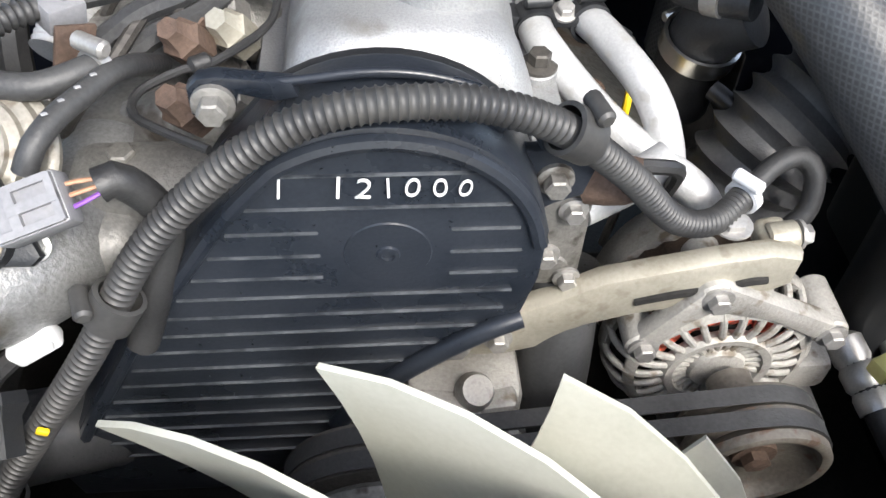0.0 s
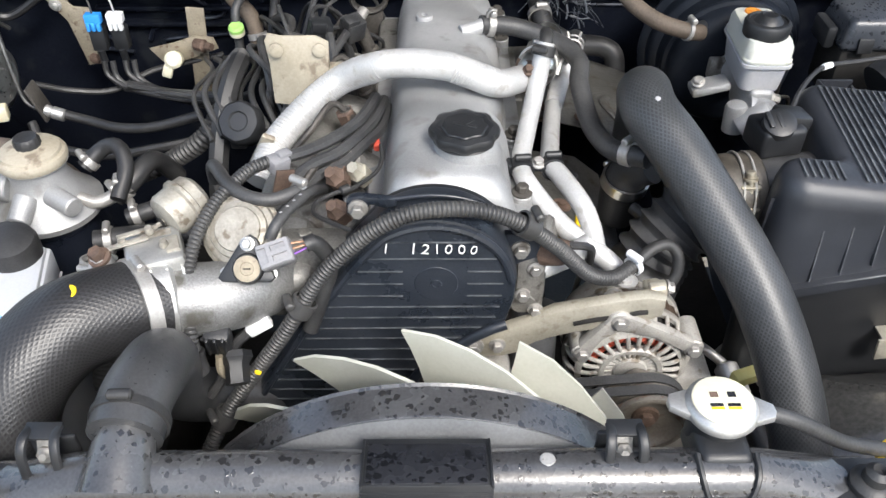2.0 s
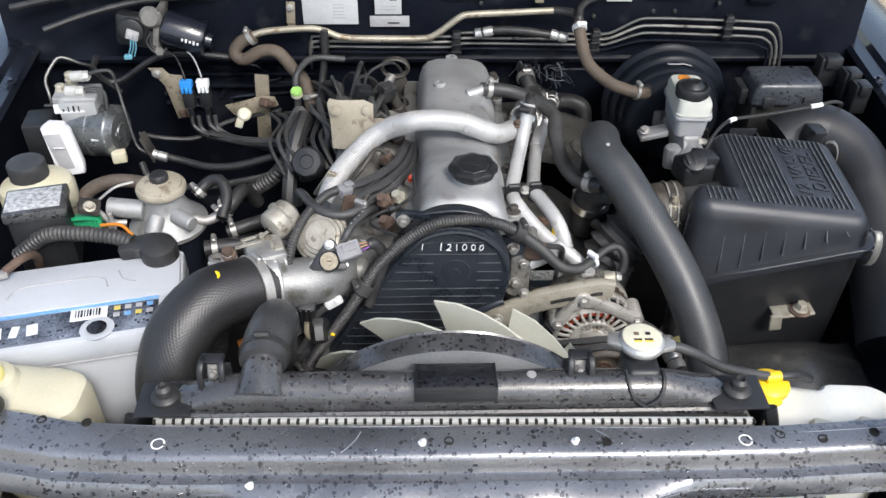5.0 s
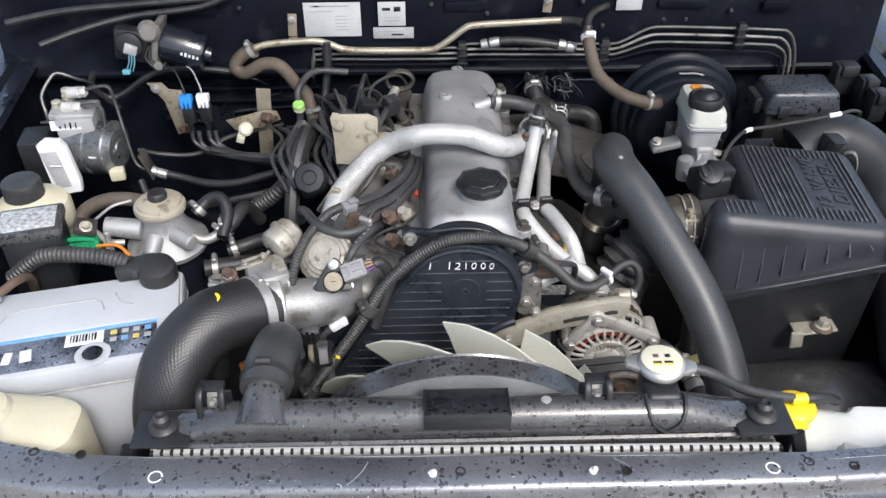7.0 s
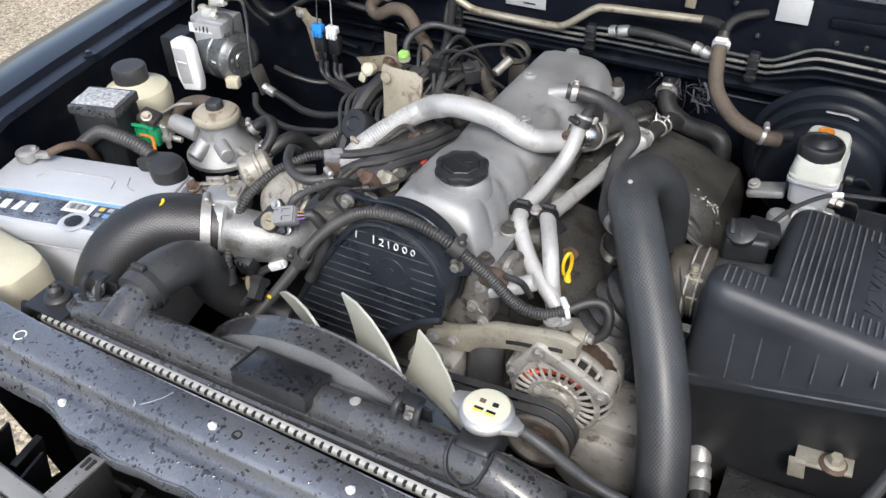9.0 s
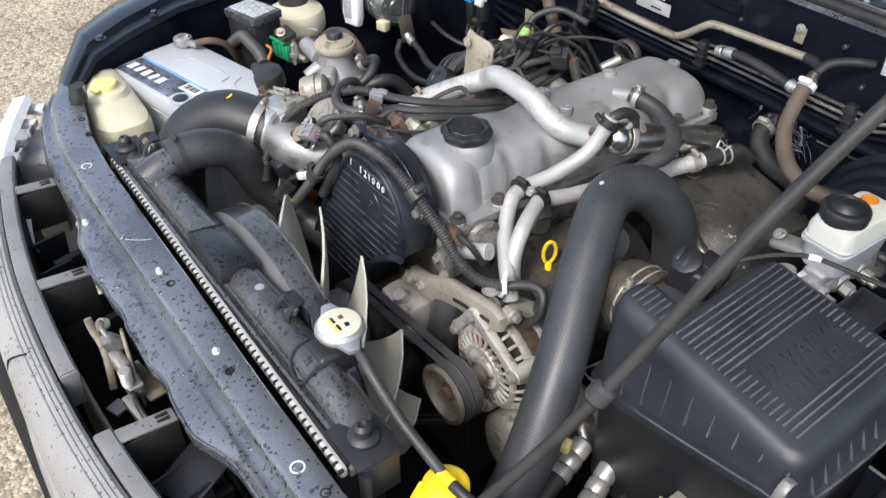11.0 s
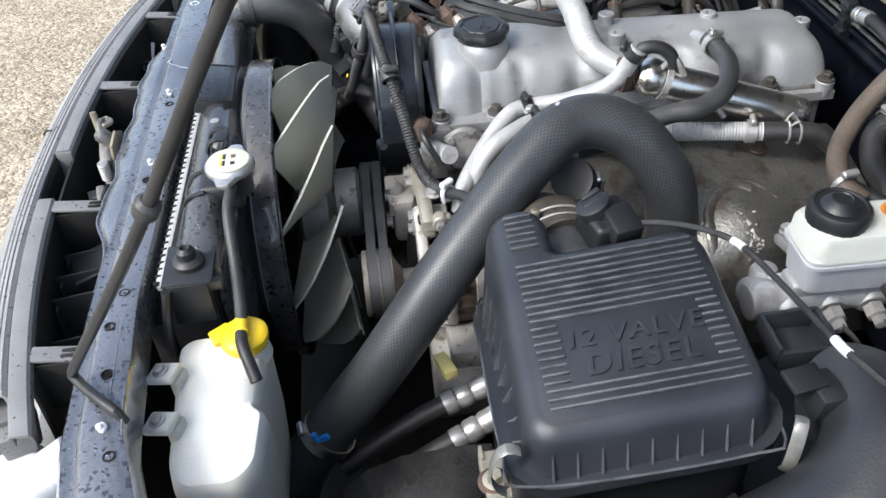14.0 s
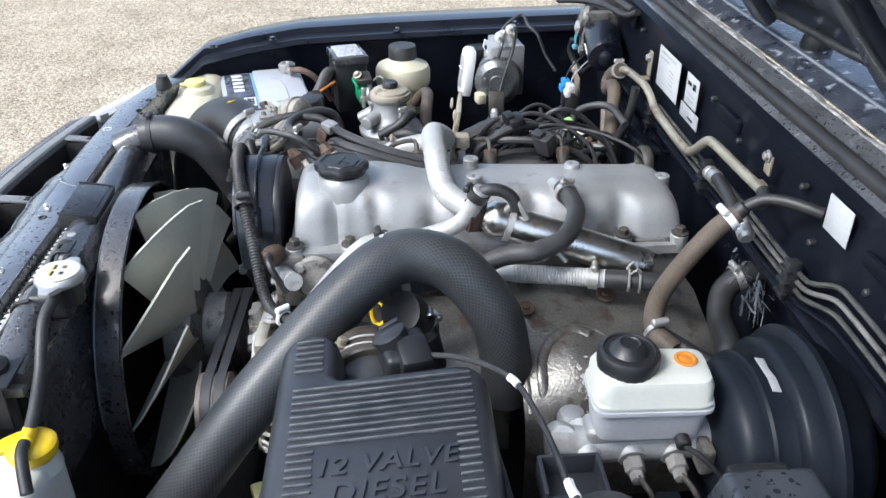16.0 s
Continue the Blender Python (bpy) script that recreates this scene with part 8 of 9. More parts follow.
for p, ax, h in (((-0.636, 0.712, 0.99), (0, 0, 1), 0.026), ((-0.622, 0.728, 1.0), (0, 0, 1), 0.03), ((-0.615, 0.722, 1.024), (1, -0.1, 0.12), 0.03), ((-0.622, 0.702, 1.008), (1, -0.1, 0.05), 0.03)):
    b = B()
    lathe(b, [(0.0095, 0), (0.0095, h * 0.6), (0.0075, h * 0.65)], p, ax, 20)
    lathe(b, [(0.0088, h * 0.62), (0.0088, h * 0.9), (0.006, h)], p, ax, 6)
    part("union_nut", b, GOLD if ax[2] == 1 else CRIMP, hu)
for pts in ([(-0.652, 0.7, 0.985), (-0.654, 0.705, 1.0), (-0.66, 0.72, 1.02), (-0.65, 0.738, 1.038), (-0.638, 0.75, 1.046), (-0.612, 0.757, 1.032), (-0.598, 0.775, 1.015), (-0.59, 0.79, 0.98), (-0.575, 0.81, 0.95)], [(-0.588, 0.72, 1.03), (-0.565, 0.72, 1.036), (-0.548, 0.72, 1.034), (-0.543, 0.718, 1.005), (-0.534, 0.702, 0.957), (-0.525, 0.69, 0.913), (-0.512, 0.685, 0.9), (-0.495, 0.68, 0.899)], [(-0.592, 0.7, 1.012), (-0.57, 0.7, 1.014), (-0.559, 0.698, 1.005), (-0.558, 0.69, 0.976), (-0.549, 0.67, 0.92)], [(-0.598, 0.69, 0.978), (-0.575, 0.688, 0.98), (-0.561, 0.686, 0.982)], [(-0.665, 0.7, 0.982), (-0.64, 0.7, 0.984)]):
    part("brake_pipe", tube(B(), pts, 0.003, 8), IRON_PIPE, hu)
b = B()
box(b, (-0.546, 0.658, 0.908), (0.024, 0.018, 0.02), (0, 0, 15), 0.003)
part("cream_plug", b, MILKY, hu, "small cream wiring plug")
bh = thing("brake_hose", (-0.45, 0.68, 0.88), "black flexible brake hose with a bright crimped end", "hose")
part("hose_body", tube(B(), [(-0.475, 0.68, 0.893), (-0.441, 0.675, 0.886), (-0.4, 0.66, 0.885), (-0.35, 0.65, 0.892), (-0.285, 0.65, 0.91)], 0.0065, 12), RUBBER, bh)
b = B()
lathe(b, [(0.005, 0), (0.008, 0.002), (0.008, 0.008), (0.0065, 0.01), (0.0085, 0.012), (0.0085, 0.026), (0.006, 0.028)], (-0.498, 0.681, 0.899), (0.95, -0.1, -0.28), 10)
part("crimped_end", b, CAST_BRIGHT, bh)
b = B()
box(b, (-0.502, 0.684, 0.91), (0.004, 0.03, 0.05), (0, -18, 0), 0.002)
part("hose_bracket", b, IRON, bh)

wm = thing("wiper_motor", (-0.45, 0.87, 1.0), "black wiper motor with cast gearbox", "motor")
b = B()
lathe(b, [(0.02, 0), (0.031, 0.003), (0.0325, 0.01), (0.0325, 0.07), (0.03, 0.076), (0.014, 0.078), (0.013, 0.088), (0.006, 0.092)], (-0.495, 0.872, 1.047), (0.9, -0.06, -0.28), 32)
part("motor_can", b, PAINT, wm)
b = B()
box(b, (-0.5, 0.872, 1.05), (0.012, 0.062, 0.08), (0, 14, 0), 0.004)
lathe(b, [(0.018, 0), (0.02, 0.006), (0.014, 0.014)], (-0.505, 0.85, 1.075), (0, -1, 0.2), 20)
lathe(b, [(0.008, 0), (0.008, 0.006)], (-0.5, 0.842, 1.015), (0, -1, 0.1), 6)
part("gearbox", b, CAST_DULL, wm)
b = B()
box(b, (-0.545, 0.868, 1.045), (0.062, 0.03, 0.06), (0, 10, 0), 0.008)
lathe(b, [(0.022, 0), (0.022, 0.008), (0.018, 0.01)], (-0.545, 0.852, 1.05), (0, -1, 0.1), 20)
part("crank_cover", b, PLASTIC, wm)
b = B()
box(b, (-0.543, 0.842, 1.045), (0.022, 0.008, 0.018), (0, 22, 10), 0.002)
for k in range(3):
    box(b, (-0.549 + 0.006 * k, 0.8375, 1.046 - 0.0025 * k), (0.003, 0.003, 0.012), (0, 22, 10), 0.0006)
part("white_plug", b, GREY_PLUG, wm, "pale wiring plug")
for k in range(3):
    b = B()
    tube(b, [(-0.547 + 0.004 * k, 0.84, 1.036), (-0.55 + 0.005 * k, 0.838, 1.022), (-0.56 + 0.006 * k, 0.842, 1.004)], 0.0012, 6)
    part("lead", b, PALE_BLUE, wm)
b = B()
box(b, (-0.559, 0.842, 1.003), (0.014, 0.01, 0.008), (0, 0, 0), 0.002)
part("blue_clip", b, PALE_BLUE, wm)
for k in range(2):
    b = B()
    tube(b, [(-0.505 - 0.004 * k, 0.845, 1.05), (-0.514 - 0.006 * k, 0.842, 1.028), (-0.5, 0.84, 1.01 - 0.005 * k), (-0.488, 0.845, 1.018)], 0.0022, 8)
    part("lead", b, RUBBER, wm)
for k in range(5):
    b = B()
    box(b, (-0.455 + 0.0065 * k, 0.8355 - 0.0003 * k, 1.038 - 0.002 * k), (0.0038, 0.001, 0.005 + 0.002 * (k % 2)), (0, 17, 0), 0.0002)
    part("printed_bar", b, WHITE, wm)

sp = thing("solenoid_valves", (-0.44, 0.8, 0.93), "two black solenoids with blue and white wiring plugs", "solenoid")
for x, y, m in ((-0.454, 0.805, BLUE), (-0.425, 0.808, WHITE)):
    b = B()
    box(b, (x, y, 0.968), (0.022, 0.014, 0.014), (0, 0, 0), 0.002)
    for s in (-1, 0, 1):
        box(b, (x + 0.007 * s, y - 0.005, 0.958), (0.005, 0.01, 0.012), (0, 0, 0), 0.0015)
    part("plug", b, m, sp)
    b = B()
    box(b, (x, y + 0.004, 0.937), (0.021, 0.018, 0.034), (0, 0, 0), 0.003)
    lathe(b, [(0.005, 0), (0.005, 0.02)], (x, y, 0.903), (0, -0.2, 1), 10)
    part("solenoid", b, PLASTIC, sp)
    b = B()
    tube(b, [(x, y, 0.974), (x - 0.004, y + 0.006, 0.99), (x - 0.02, y + 0.03, 1.008), (x - 0.05, y + 0.055, 1.012)], 0.0013, 6)
    part("wire", b, GREY_PLUG if m is WHITE else RUBBER, sp)
    for k in range(2):
        b = B()
        o = 0.012 * k
        tube(b, [(x + o, y - 0.004, 0.905), (x + o + 0.004, y - 0.01, 0.885 - 0.004 * k), (x + 0.035 + o, y - 0.022, 0.872 - 0.004 * k), (x + 0.1, y - 0.05, 0.873 + 0.006 * k), (x + 0.17, y - 0.09, 0.892 + 0.006 * k), (x + 0.2, y - 0.12, 0.92)], 0.0042, 8)
        part("vacuum_tube", b, RUBBER_DUSTY if k else RUBBER, sp)
b = B()
prism(b, [(-0.526, 0.985), (-0.5, 0.985), (-0.49, 0.972), (-0.468, 0.97), (-0.462, 0.945), (-0.466, 0.885), (-0.49, 0.882), (-0.502, 0.95)], 0.004, front(0.832), 0.0012)
part("bracket", b, GOLD_DULL, sp, "dusty zinc bracket")
bolt(sp, (-0.512, 0.832, 0.975), (0, -1, 0), 0.006, 0.006, STEEL)
bolt(sp, (-0.478, 0.832, 0.893), (0, -1, 0), 0.006, 0.006, RUST)
vb = thing("vacuum_bracket", (-0.36, 0.83, 0.85), "dusty zinc bracket carrying vacuum valves", "bracket")
b = B()
box(b, (-0.332, 0.852, 0.89), (0.026, 0.004, 0.15), (4, 5, 0), 0.0015)
prism(b, [(-0.4, 0.905), (-0.36, 0.915), (-0.33, 0.925), (-0.305, 0.922), (-0.3, 0.905), (-0.34, 0.89), (-0.375, 0.878), (-0.385, 0.885)], 0.005, front(0.838), 0.0015)
part("plate", b, GOLD_DULL, vb)
b = B()
lathe(b, [(0.008, 0), (0.0125, 0.003), (0.0125, 0.02), (0.008, 0.024)], (-0.363, 0.832, 0.892), (0.1, -0.9, 0.4), 18)
box(b, (-0.372, 0.815, 0.882), (0.014, 0.01, 0.018), (0, 20, 0), 0.002)
part("valve", b, CREAM, vb)
b = B()
lathe(b, [(0.009, 0), (0.009, 0.015), (0.0055, 0.018), (0.0055, 0.03)], (-0.33, 0.835, 0.914), (0.9, -0.5, 0.1), 8)
part("check_valve", b, RUST, vb)
gc = thing("service_valve", (-0.252, 0.77, 0.93), "thin pipe with a pale green service cap", "valve")
b = B()
lathe(b, [(0.008, 0), (0.0105, 0.003), (0.0105, 0.009)], (-0.252, 0.772, 0.96), (0, -0.3, 1), 18)
part("cap", b, CREAM, gc)
b = B()
lathe(b, [(0.0105, 0.009), (0.0105, 0.014), (0.008, 0.017)], (-0.252, 0.772, 0.96), (0, -0.3, 1), 18)
part("cap_top", b, PALE_GREEN, gc, "pale green cap top")
b = B()
tube(b, [(-0.275, 0.74, 0.88), (-0.262, 0.76, 0.905), (-0.254, 0.774, 0.93), (-0.252, 0.775, 0.962), (-0.253, 0.785, 0.99), (-0.24, 0.81, 1.004), (-0.22, 0.83, 1.006), (-0.17, 0.84, 0.998)], 0.006, 10)
part("pipe", b, RUBBER_DUSTY, gc)
b = B()
tube(b, [(-0.205, 0.86, 1.045), (-0.207, 0.855, 1.0), (-0.215, 0.84, 0.95), (-0.218, 0.81, 0.92)], 0.007, 10)
tagged(part("taped_loom", b, RUBBER), "taped black loom dropping behind the engine", "wire", "wiring leads")

# long leads across the left of the bay
random.seed(5)


def lead(pts, r_, label="black wiring lead clipped across the bay", material=None, rib=0.0):
    return tagged(part("wiring_lead", tube(B(), pts, r_, 8, rib=rib, depth=r_ * 0.18 if rib else 0), material or RUBBER), label, "wire", "wiring leads")


lead([(-0.52, 0.68, 0.88), (-0.5, 0.66, 0.86), (-0.42, 0.64, 0.855), (-0.34, 0.64, 0.868), (-0.28, 0.66, 0.87)], 0.006)
lead([(-0.3, 0.86, 0.885), (-0.4, 0.84, 0.87), (-0.45, 0.8, 0.86), (-0.5, 0.78, 0.87), (-0.55, 0.78, 0.88)], 0.0045)
lead([(-0.42, 0.78, 0.88), (-0.36, 0.77, 0.872), (-0.3, 0.74, 0.875), (-0.25, 0.7, 0.89)], 0.006)
lead([(-0.43, 0.79, 0.87), (-0.37, 0.78, 0.862), (-0.3, 0.75, 0.862), (-0.24, 0.7, 0.875)], 0.006)
lead([(-0.69, 0.83, 1.06), (-0.62, 0.86, 1.076), (-0.54, 0.885, 1.088), (-0.43, 0.895, 1.098), (-0.37, 0.9, 1.117)], 0.0055, "black loom taped along the bulkhead top")
lead([(-0.62, 0.85, 1.0), (-0.63, 0.85, 0.97), (-0.6, 0.87, 0.94), (-0.5, 0.88, 0.99), (-0.35, 0.88, 0.98)], 0.006)
lead([(-0.76, 0.88, 1.08), (-0.66, 0.893, 1.095), (-0.52, 0.898, 1.105), (-0.4, 0.9, 1.113)], 0.006, "thick black loom along the bulkhead top")
lead([(-0.37, 0.6, 0.85), (-0.34, 0.6, 0.864), (-0.312, 0.6, 0.878), (-0.27, 0.6, 0.91), (-0.246, 0.62, 0.944), (-0.25, 0.66, 0.955), (-0.245, 0.74, 0.945)], 0.0135, "thick black corrugated loom rising past the damper", LOOM, 0.0065)
lead([(-0.225, 0.66, 0.985), (-0.235, 0.62, 0.967), (-0.243, 0.58, 0.932), (-0.248, 0.55, 0.885), (-0.25, 0.53, 0.82)], 0.0125, "taped black loom trunk")
dmp = thing("vacuum_damper", (-0.208, 0.555, 0.94), "black plastic vacuum damper canister", "canister")
b = B()
lathe(b, [(0.016, -0.02), (0.021, -0.016), (0.0215, 0.006), (0.0245, 0.007), (0.025, 0.01), (0.025, 0.026), (0.022, 0.03), (0.012, 0.031), (0.01, 0.029)], (-0.208, 0.568, 0.946), (-0.1, -0.55, 0.5), 32, 8, 0.02)
box(b, (-0.216, 0.548, 0.938), (0.02, 0.012, 0.02), (20, 0, 0), 0.004)
part("canister", b, PLASTIC, dmp)

# ---- intake side of the engine ----
im = thing("intake_manifold", (-0.13, 0.5, 0.85), "dull cast intake manifold along the head", "manifold")
b = B()
box(b, (-0.135, 0.5, 0.935), (0.07, 0.42, 0.06), (1, 0, 0), 0.016, 3)
part("plenum", b, CAST_DULL, im)
for k in range(4):
    y = 0.385 + 0.105 * k
    b = B()
    tube(b, [(-0.13, y, 0.94), (-0.095, y, 0.95), (-0.06, y, 0.935), (-0.04, y, 0.915)], 0.02, 14)
    part("runner", b, CAST_DULL, im)
    b = B()
    lathe(b, [(0.012, 0), (0.012, 0.018), (0.009, 0.02), (0.009, 0.05), (0.006, 0.06)], (-0.066, y + 0.03, 0.945), (-0.35, -0.1, 1), 14)
    inj = tagged(part("injector", b, IRON), "grimy steel injector on the cylinder head", "injector", "injectors")
    b = B()
    lathe(b, [(0.0105, 0), (0.0105, 0.014), (0.008, 0.016)], (-0.082, y + 0.026, 0.985), (-0.35, -0.1, 1), 6)
    nutp = part("union_nut", b, RUST, inj)
    b = B()
    tube(b, [(-0.085, y + 0.024, 1.0), (-0.1, y + 0.02, 1.01), (-0.12, y - 0.01, 0.995), (-0.15, y - 0.02, 0.96), (-0.17, y, 0.9)], 0.0035, 8)
    part("fuel_pipe", b, IRON, inj)
for p in ((-0.112, 0.335, 0.968), (-0.157, 0.38, 0.968), (-0.11, 0.46, 0.966), (-0.16, 0.5, 0.967)):
    bolt(im, p, (0, 0, 1), 0.007, 0.01, CAST_DULL)
b = B()
box(b, (-0.1, 0.33, 0.95), (0.075, 0.04, 0.05), (0, 0, 0), 0.01)
part("front_boss", b, CAST_DULL, im)
el = thing("intake_elbow", (-0.19, 0.27, 0.92), "stained cast aluminium intake elbow", "elbow")
b = B()
tube(b, [(-0.236, 0.262, 0.959), (-0.215, 0.264, 0.958), (-0.18, 0.274, 0.953), (-0.15, 0.298, 0.946), (-0.135, 0.333, 0.94), (-0.13, 0.37, 0.938)], (0.034, 0.029), 28)
part("elbow_body", b, CAST_ELBOW, el)
b = B()
lathe(b, [(0.014, 0), (0.015, 0.006), (0.011, 0.012), (0.011, 0.03)], (-0.172, 0.25, 0.905), (0.1, -0.6, -0.4), 6)
part("drain_plug", b, PLASTIC, el)
b = B()
lathe(b, [(0.004, 0), (0.0045, 0.002), (0.003, 0.003)], (-0.19, 0.258, 0.981), (0, -0.3, 1), 12)
part("cast_pip", b, CAST_BRIGHT, el)
tb = thing("throttle_housing", (-0.235, 0.28, 0.93), "cast throttle body with cream vacuum actuator", "throttle")
b = B()
lathe(b, [(0.036, 0), (0.041, 0.003), (0.041, 0.03), (0.037, 0.034)], (-0.252, 0.256, 0.962), (0.9, 0.4, -0.1), 28)
box(b, (-0.235, 0.285, 0.985), (0.05, 0.05, 0.04), (0, 0, 20), 0.006)
part("body_casting", b, CAST_BRIGHT, tb)
b = B()
lathe(b, [(0.006, -0.001), (0.014, 0.0), (0.0195, 0.002), (0.0215, 0.006), (0.0215, 0.02), (0.0245, 0.022), (0.0245, 0.0255), (0.022, 0.027), (0.021, 0.036), (0.015, 0.041), (0.006, 0.042)], (-0.232, 0.316, 1.008), (0.62, 0.75, 0.2), 32)
part("actuator", b, EGR_CREAM, tb, "cream pressed vacuum actuator")
b = B()
lathe(b, [(0.0055, 0), (0.006, 0.001), (0.0035, 0.0015)], (-0.2335, 0.3135, 1.0065), (-0.62, -0.75, -0.2), 14)
part("rod_opening", b, DARK, tb)
b = B()
tube(b, [(-0.226, 0.322, 1.008), (-0.245, 0.302, 1.004), (-0.258, 0.292, 1.001), (-0.268, 0.29, 1.0)], 0.0022, 8)
box(b, (-0.25, 0.296, 1.01), (0.036, 0.005, 0.0025), (0, 8, 38), 0.0008)
box(b, (-0.256, 0.286, 1.006), (0.034, 0.006, 0.0025), (0, -4, 22), 0.0008)
box(b, (-0.232, 0.293, 1.003), (0.024, 0.022, 0.003), (10, 0, 20), 0.001)
box(b, (-0.218, 0.285, 0.997), (0.012, 0.02, 0.022), (0, 0, 20), 0.0015)
for p in ((-0.262, 0.288, 1.003), (-0.24, 0.298, 1.008), (-0.224, 0.282, 1.006)):
    lathe(b, [(0.004, 0), (0.0045, 0.002), (0.003, 0.007)], p, (0, -0.2, 1), 10)
part("linkage", b, EGR_CREAM, tb)
b = B()
for k in range(4):
    box(b, (-0.247 + 0.012 * k, 0.262 + 0.005 * k, 0.99 - 0.003 * k), (0.003, 0.035, 0.02), (-20, 0, 22), 0.001)
part("cast_rib", b, CAST_BRIGHT, tb)
bolt(tb, (-0.28, 0.277, 0.996), (-0.2, -0.3, 1), 0.007, 0.012, RUST)
b = B()
cyl(b, (-0.272, 0.272, 0.97), (-0.281, 0.278, 0.997), 0.009)
part("bolt_boss", b, CAST_BRIGHT, tb)
eg2 = thing("egr_valve", (-0.16, 0.3, 0.97), "dusty cream domed recirculation valve", "valve")
b = B()
lathe(b, [(0.012, -0.03), (0.014, -0.006), (0.028, -0.004), (0.035, 0.0), (0.0362, 0.003), (0.0362, 0.0055), (0.034, 0.0075), (0.0325, 0.0078), (0.0315, 0.012), (0.029, 0.0135), (0.0265, 0.0138), (0.0255, 0.0165), (0.021, 0.018), (0.02, 0.02), (0.009, 0.021)], (-0.163, 0.316, 0.992), (-0.08, -0.62, 0.75), 44)
part("diaphragm", b, EGR_CREAM, eg2)
EM = Vector((0, -0.75, 0.65)).to_track_quat("Z", "Y").to_matrix().to_4x4()
b = B()
prism(b, [(-0.026, -0.012), (-0.022, -0.016), (0.02, -0.016), (0.024, -0.012), (0.008, 0.022), (0.002, 0.026), (-0.005, 0.022)], 0.007, Matrix.Translation((-0.152, 0.276, 0.99)) @ EM, 0.002)
part("sensor_plate", b, PLASTIC, eg2)
b = B()
lathe(b, [(0.0135, 0), (0.014, 0.004), (0.0125, 0.009), (0.0115, 0.0095)], (-0.151, 0.271, 0.989), (0, -0.75, 0.65), 24)
ring = part("sensor_ring", b, PLASTIC, eg2)
b = B()
lathe(b, [(0.0115, 0), (0.0115, 0.001), (0.006, 0.0015), (0.0055, 0.0004), (0.002, 0.0004)], (-0.151, 0.2638, 0.9952), (0, -0.75, 0.65), 24)
part("ring_face", b, GOLD_DULL, ring, "brown varnished sensor face")
b = B()
box(b, (-0.151, 0.2626, 0.9962), (0.006, 0.0035, 0.001), (-41, 0, 0), 0.0004)
part("shaft_slot", b, DARK, ring)
for p in ((-0.171, 0.271, 0.983), (-0.134, 0.274, 0.98), (-0.152, 0.283, 1.007)):
    bolt(eg2, p, (0, -0.75, 0.65), 0.0045, 0.007, CAST_BRIGHT)
gpg = thing("sensor_plug", (-0.122, 0.27, 1.0), "light grey wiring plug with coloured wires", "plug")
PM = Matrix.Translation((-0.125, 0.268, 1.008)) @ turn((38, -14, 14))
b = B()
t = B()
bmesh.ops.create_cube(t, size=1, matrix=Matrix.Diagonal((0.03, 0.022, 0.015, 1)))
bmesh.ops.bevel(t, geom=t.edges[:], offset=0.002, segments=2, affect="EDGES", profile=0.5)
merge(b, t, PM)
part("plug_shell", b, PLUG_GREY, gpg)
b = B()
for c, s in (((0.004, 0.0, 0.0085), (0.02, 0.004, 0.0035)), ((-0.004, 0.0, 0.0085), (0.004, 0.017, 0.003)), ((0.0, 0.0085, 0.0078), (0.026, 0.003, 0.004)), ((0.0, -0.0085, 0.0078), (0.026, 0.003, 0.004)), ((0.0125, 0.0, 0.008), (0.003, 0.019, 0.004))):
    t = B()
    bmesh.ops.create_cube(t, size=1, matrix=Matrix.Translation(c) @ Matrix.Diagonal((*s, 1)))
    merge(b, t, PM)
part("latch_frame", b, PLUG_GREY, gpg)
for k, m in enumerate((WIRE_TAN, WIRE_TAN, PURPLE)):
    b = B()
    tube(b, [PM @ Vector((0.013, 0.005 - 0.005 * k, 0)), PM @ Vector((0.021, 0.004 - 0.004 * k, -0.001)), PM @ Vector((0.03, 0.002 - 0.002 * k, -0.003))], 0.001, 6)
    part("wire", b, m, gpg)
b = B()
tube(b, [PM @ Vector((0.026, 0.0, -0.002)), PM @ Vector((0.033, 0.0, -0.004)), (-0.085, 0.283, 0.996), (-0.083, 0.285, 0.975), (-0.095, 0.275, 0.94), (-0.105, 0.268, 0.915)], 0.0075, 12)
part("rubber_boot", b, RUBBER, gpg)
tl = thing("thin_wiring_conduit", (-0.2, 0.24, 0.93), "thin black corrugated conduit looping over the intake", "conduit")
part("conduit", tube(B(), [(-0.201, 0.228, 0.925), (-0.202, 0.234, 0.948), (-0.203, 0.275, 0.993), (-0.19, 0.32, 1.016), (-0.165, 0.365, 1.024), (-0.147, 0.386, 1.022)], 0.0066, 16, rib=0.004, depth=0.0013), LOOM, tl)
b = B()
tube(b, [(-0.201, 0.229, 0.93), (-0.2, 0.225, 0.918), (-0.198, 0.223, 0.908)], 0.009, 12)
part("end_boot", b, RUBBER, tl)
b = B()
box(b, (-0.139, 0.388, 1.019), (0.02, 0.017, 0.014), (10, 8, 45), 0.002)
box(b, (-0.133, 0.394, 1.026), (0.014, 0.01, 0.004), (10, 8, 45), 0.001)
part("end_plug", b, PLUG_GREY, tl, "grey wiring plug at the conduit's end")
b = B()
box(b, (-0.133, 0.376, 1.006), (0.02, 0.003, 0.024), (0, 20, 40), 0.001)
part("plug_bracket", b, RUST, tl)
rv = thing("vacuum_hose", (-0.17, 0.35, 1.0), "grey-black rubber vacuum hose looping to the valve", "hose")
